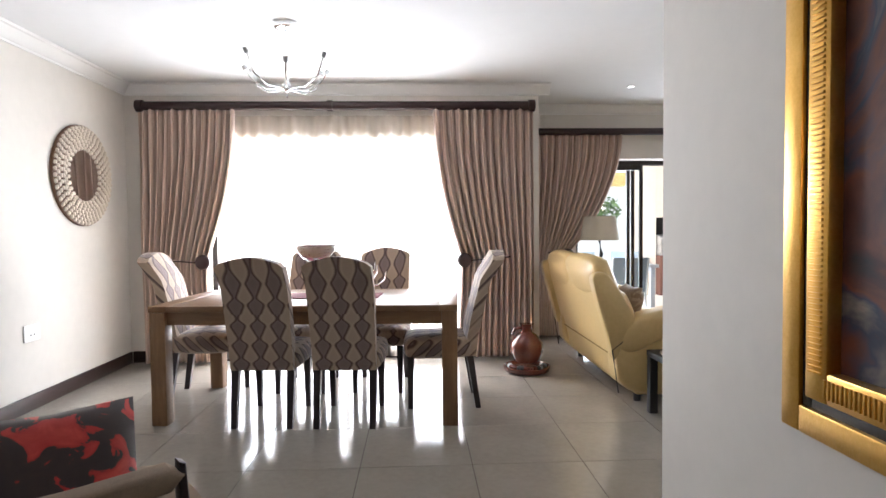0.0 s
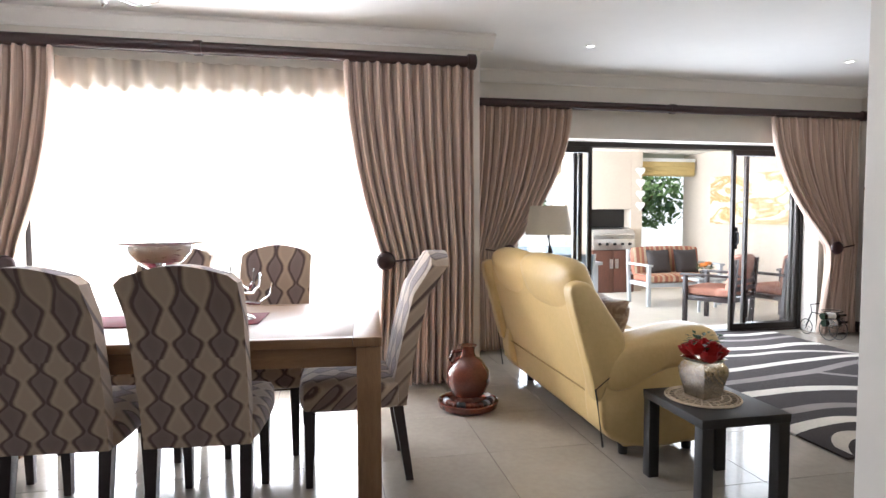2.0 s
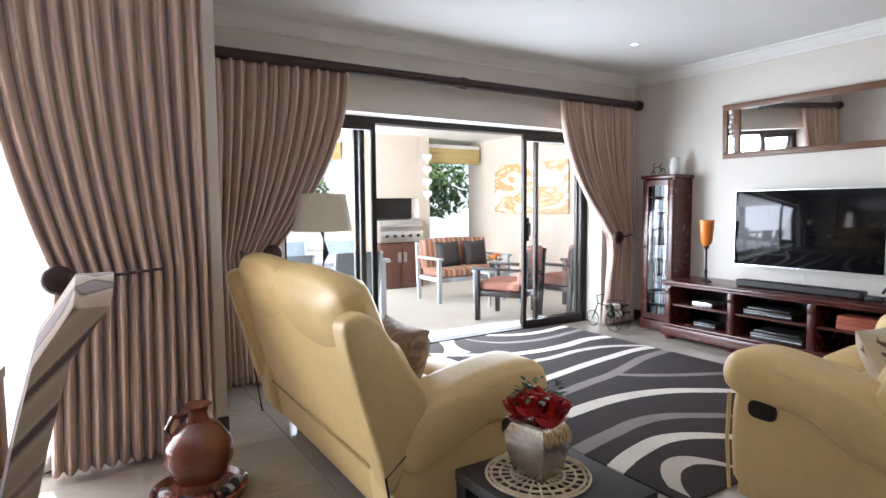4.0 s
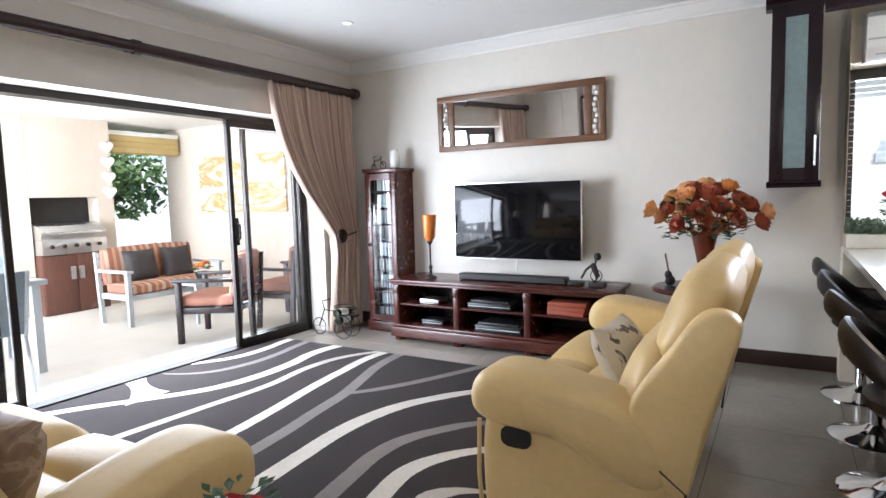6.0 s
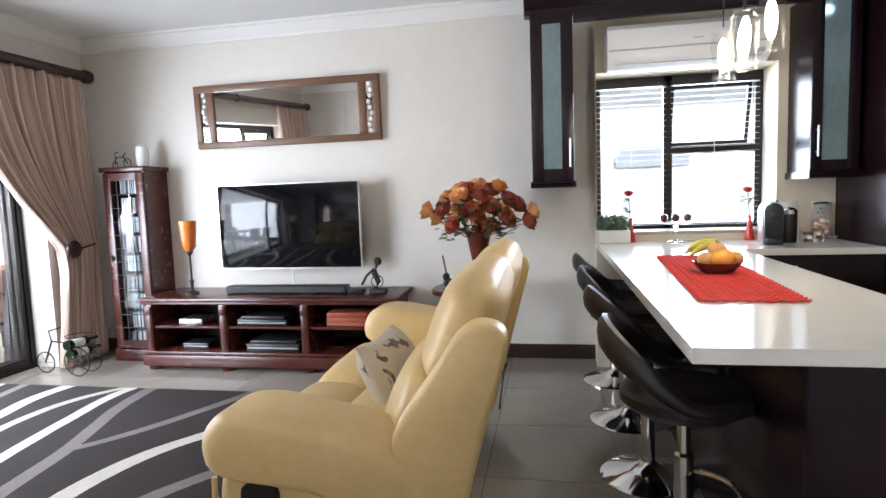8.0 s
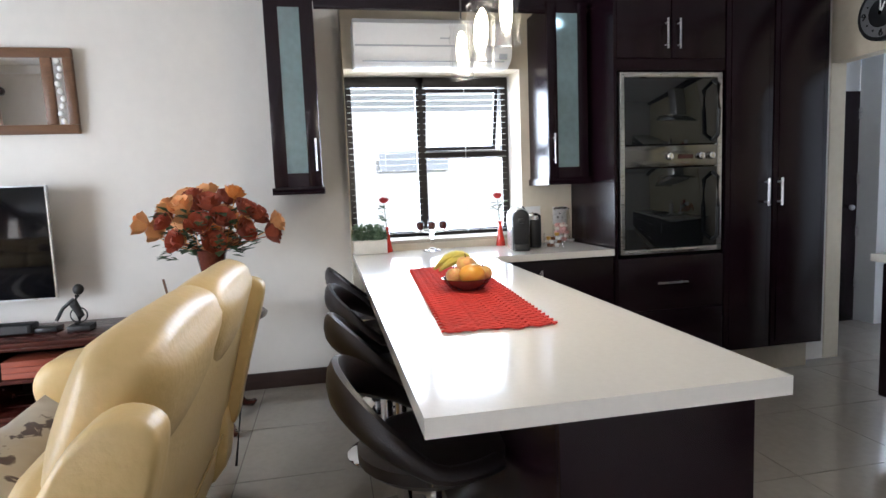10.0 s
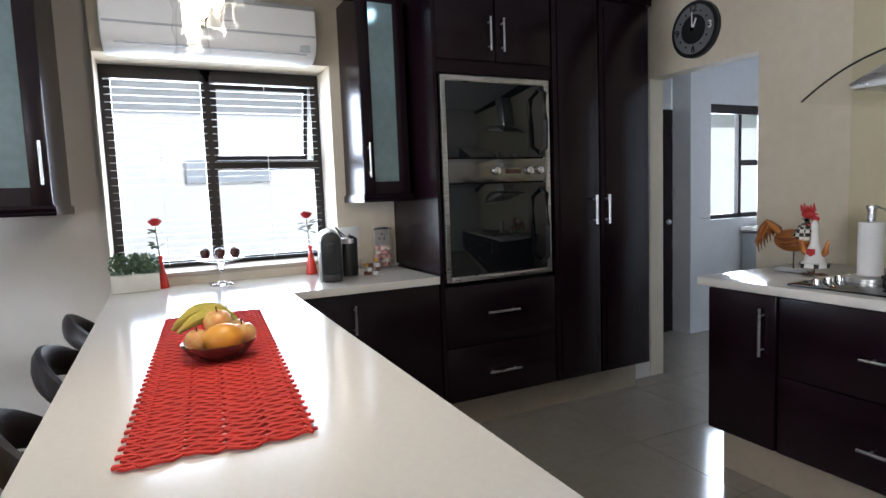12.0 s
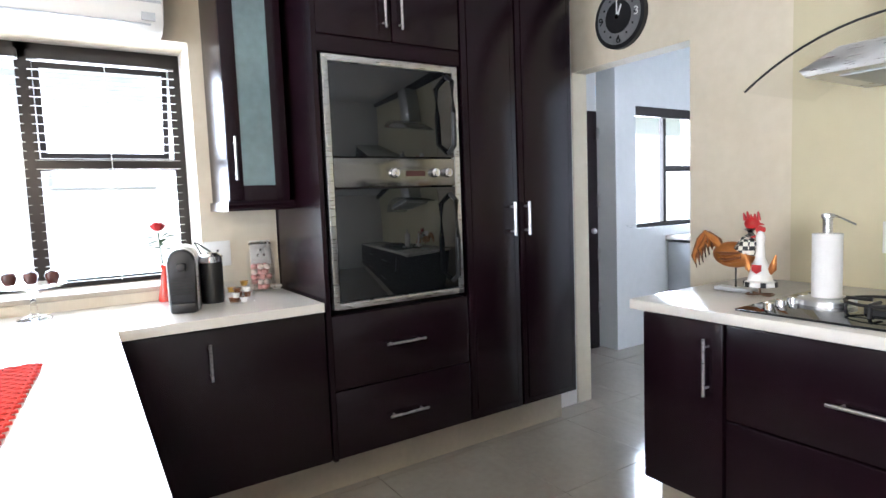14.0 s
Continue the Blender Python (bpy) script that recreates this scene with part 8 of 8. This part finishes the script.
roman_blind(5.36, 6.46, "yellow cloth roman blind drawn up on patio")
roman_blind(1.4, 3.85, "yellow cloth roman blind drawn up on patio")
ht = thing("heart_garland", 5.28, 10.73, 0, 0, "hanging string of white wooden hearts", "garland")
part("string", ntube([(0, 0, 1.40), (0, 0, 2.20)], 0.003, 5), M_WHITE, ht)
for z in (1.48, 1.68, 1.88, 2.08):
    pts = [(0.006 * 16 * math.sin(a) ** 3 * 0.9, z + 0.0055 * (13 * math.cos(a) - 5 * math.cos(2 * a) - 2 * math.cos(3 * a) - math.cos(4 * a))) for a in [k * math.pi / 12 for k in range(24)]]
    part("heart", nprism(pts, "y", -0.012, 0.012), M_WHITE, ht)
cv = thing("canvas_painting", 6.495, 9.58, 1.56, 0, "yellow and white canvas painting on patio wall", "painting")
part("canvas", nbox(-0.035, 0, -0.88, 0.88, -0.40, 0.40, bevel=0.003), M_PATPIC, cv)


# ---- floor tiles, one by one ----
TS = 0.6
_tile = bmesh.new()
box(_tile, 0.002, TS - 0.002, 0.002, TS - 0.002, -0.004, 0.0)
TILE_MESH = mesh_of(_tile, "tile", M_TILE, smooth=False)
GX, GY = 0.75 - 8 * TS, 3.86 - 14 * TS


def lay_tiles(x0, x1, y0, y1, parent, skip=None):
    i0, i1 = math.floor((x0 - GX) / TS), math.ceil((x1 - GX) / TS)
    j0, j1 = math.floor((y0 - GY) / TS), math.ceil((y1 - GY) / TS)
    for i in range(i0, i1):
        for j in range(j0, j1):
            px, py = GX + i * TS, GY + j * TS
            a, b = max(px, x0), min(px + TS, x1)
            c, d = max(py, y0), min(py + TS, y1)
            if b - a < 0.03 or d - c < 0.03:
                continue
            o = new("tile", TILE_MESH)
            o.parent = parent
            o.matrix_basis = Matrix.Translation((a, c, 0)) @ Matrix.Diagonal(((b - a) / TS, (d - c) / TS, 1, 1))


lay_tiles(XL, XN, YS, YN, FLOOR)
lay_tiles(XN + 0.22, XW, YK, YN, FLOOR)
lay_tiles(XL, XW, YN, YD, FLOOR)
lay_tiles(XR, XW, YD, YL, FLOOR)
lay_tiles(DOOR[0], DOOR[1], YL, YL + 0.38, FLOOR)
lay_tiles(3.55, 5.95, -3.4, YK - 0.12, FLOOR)
lay_tiles(KDOOR[0], KDOOR[1], YK - 0.12, YK, FLOOR)
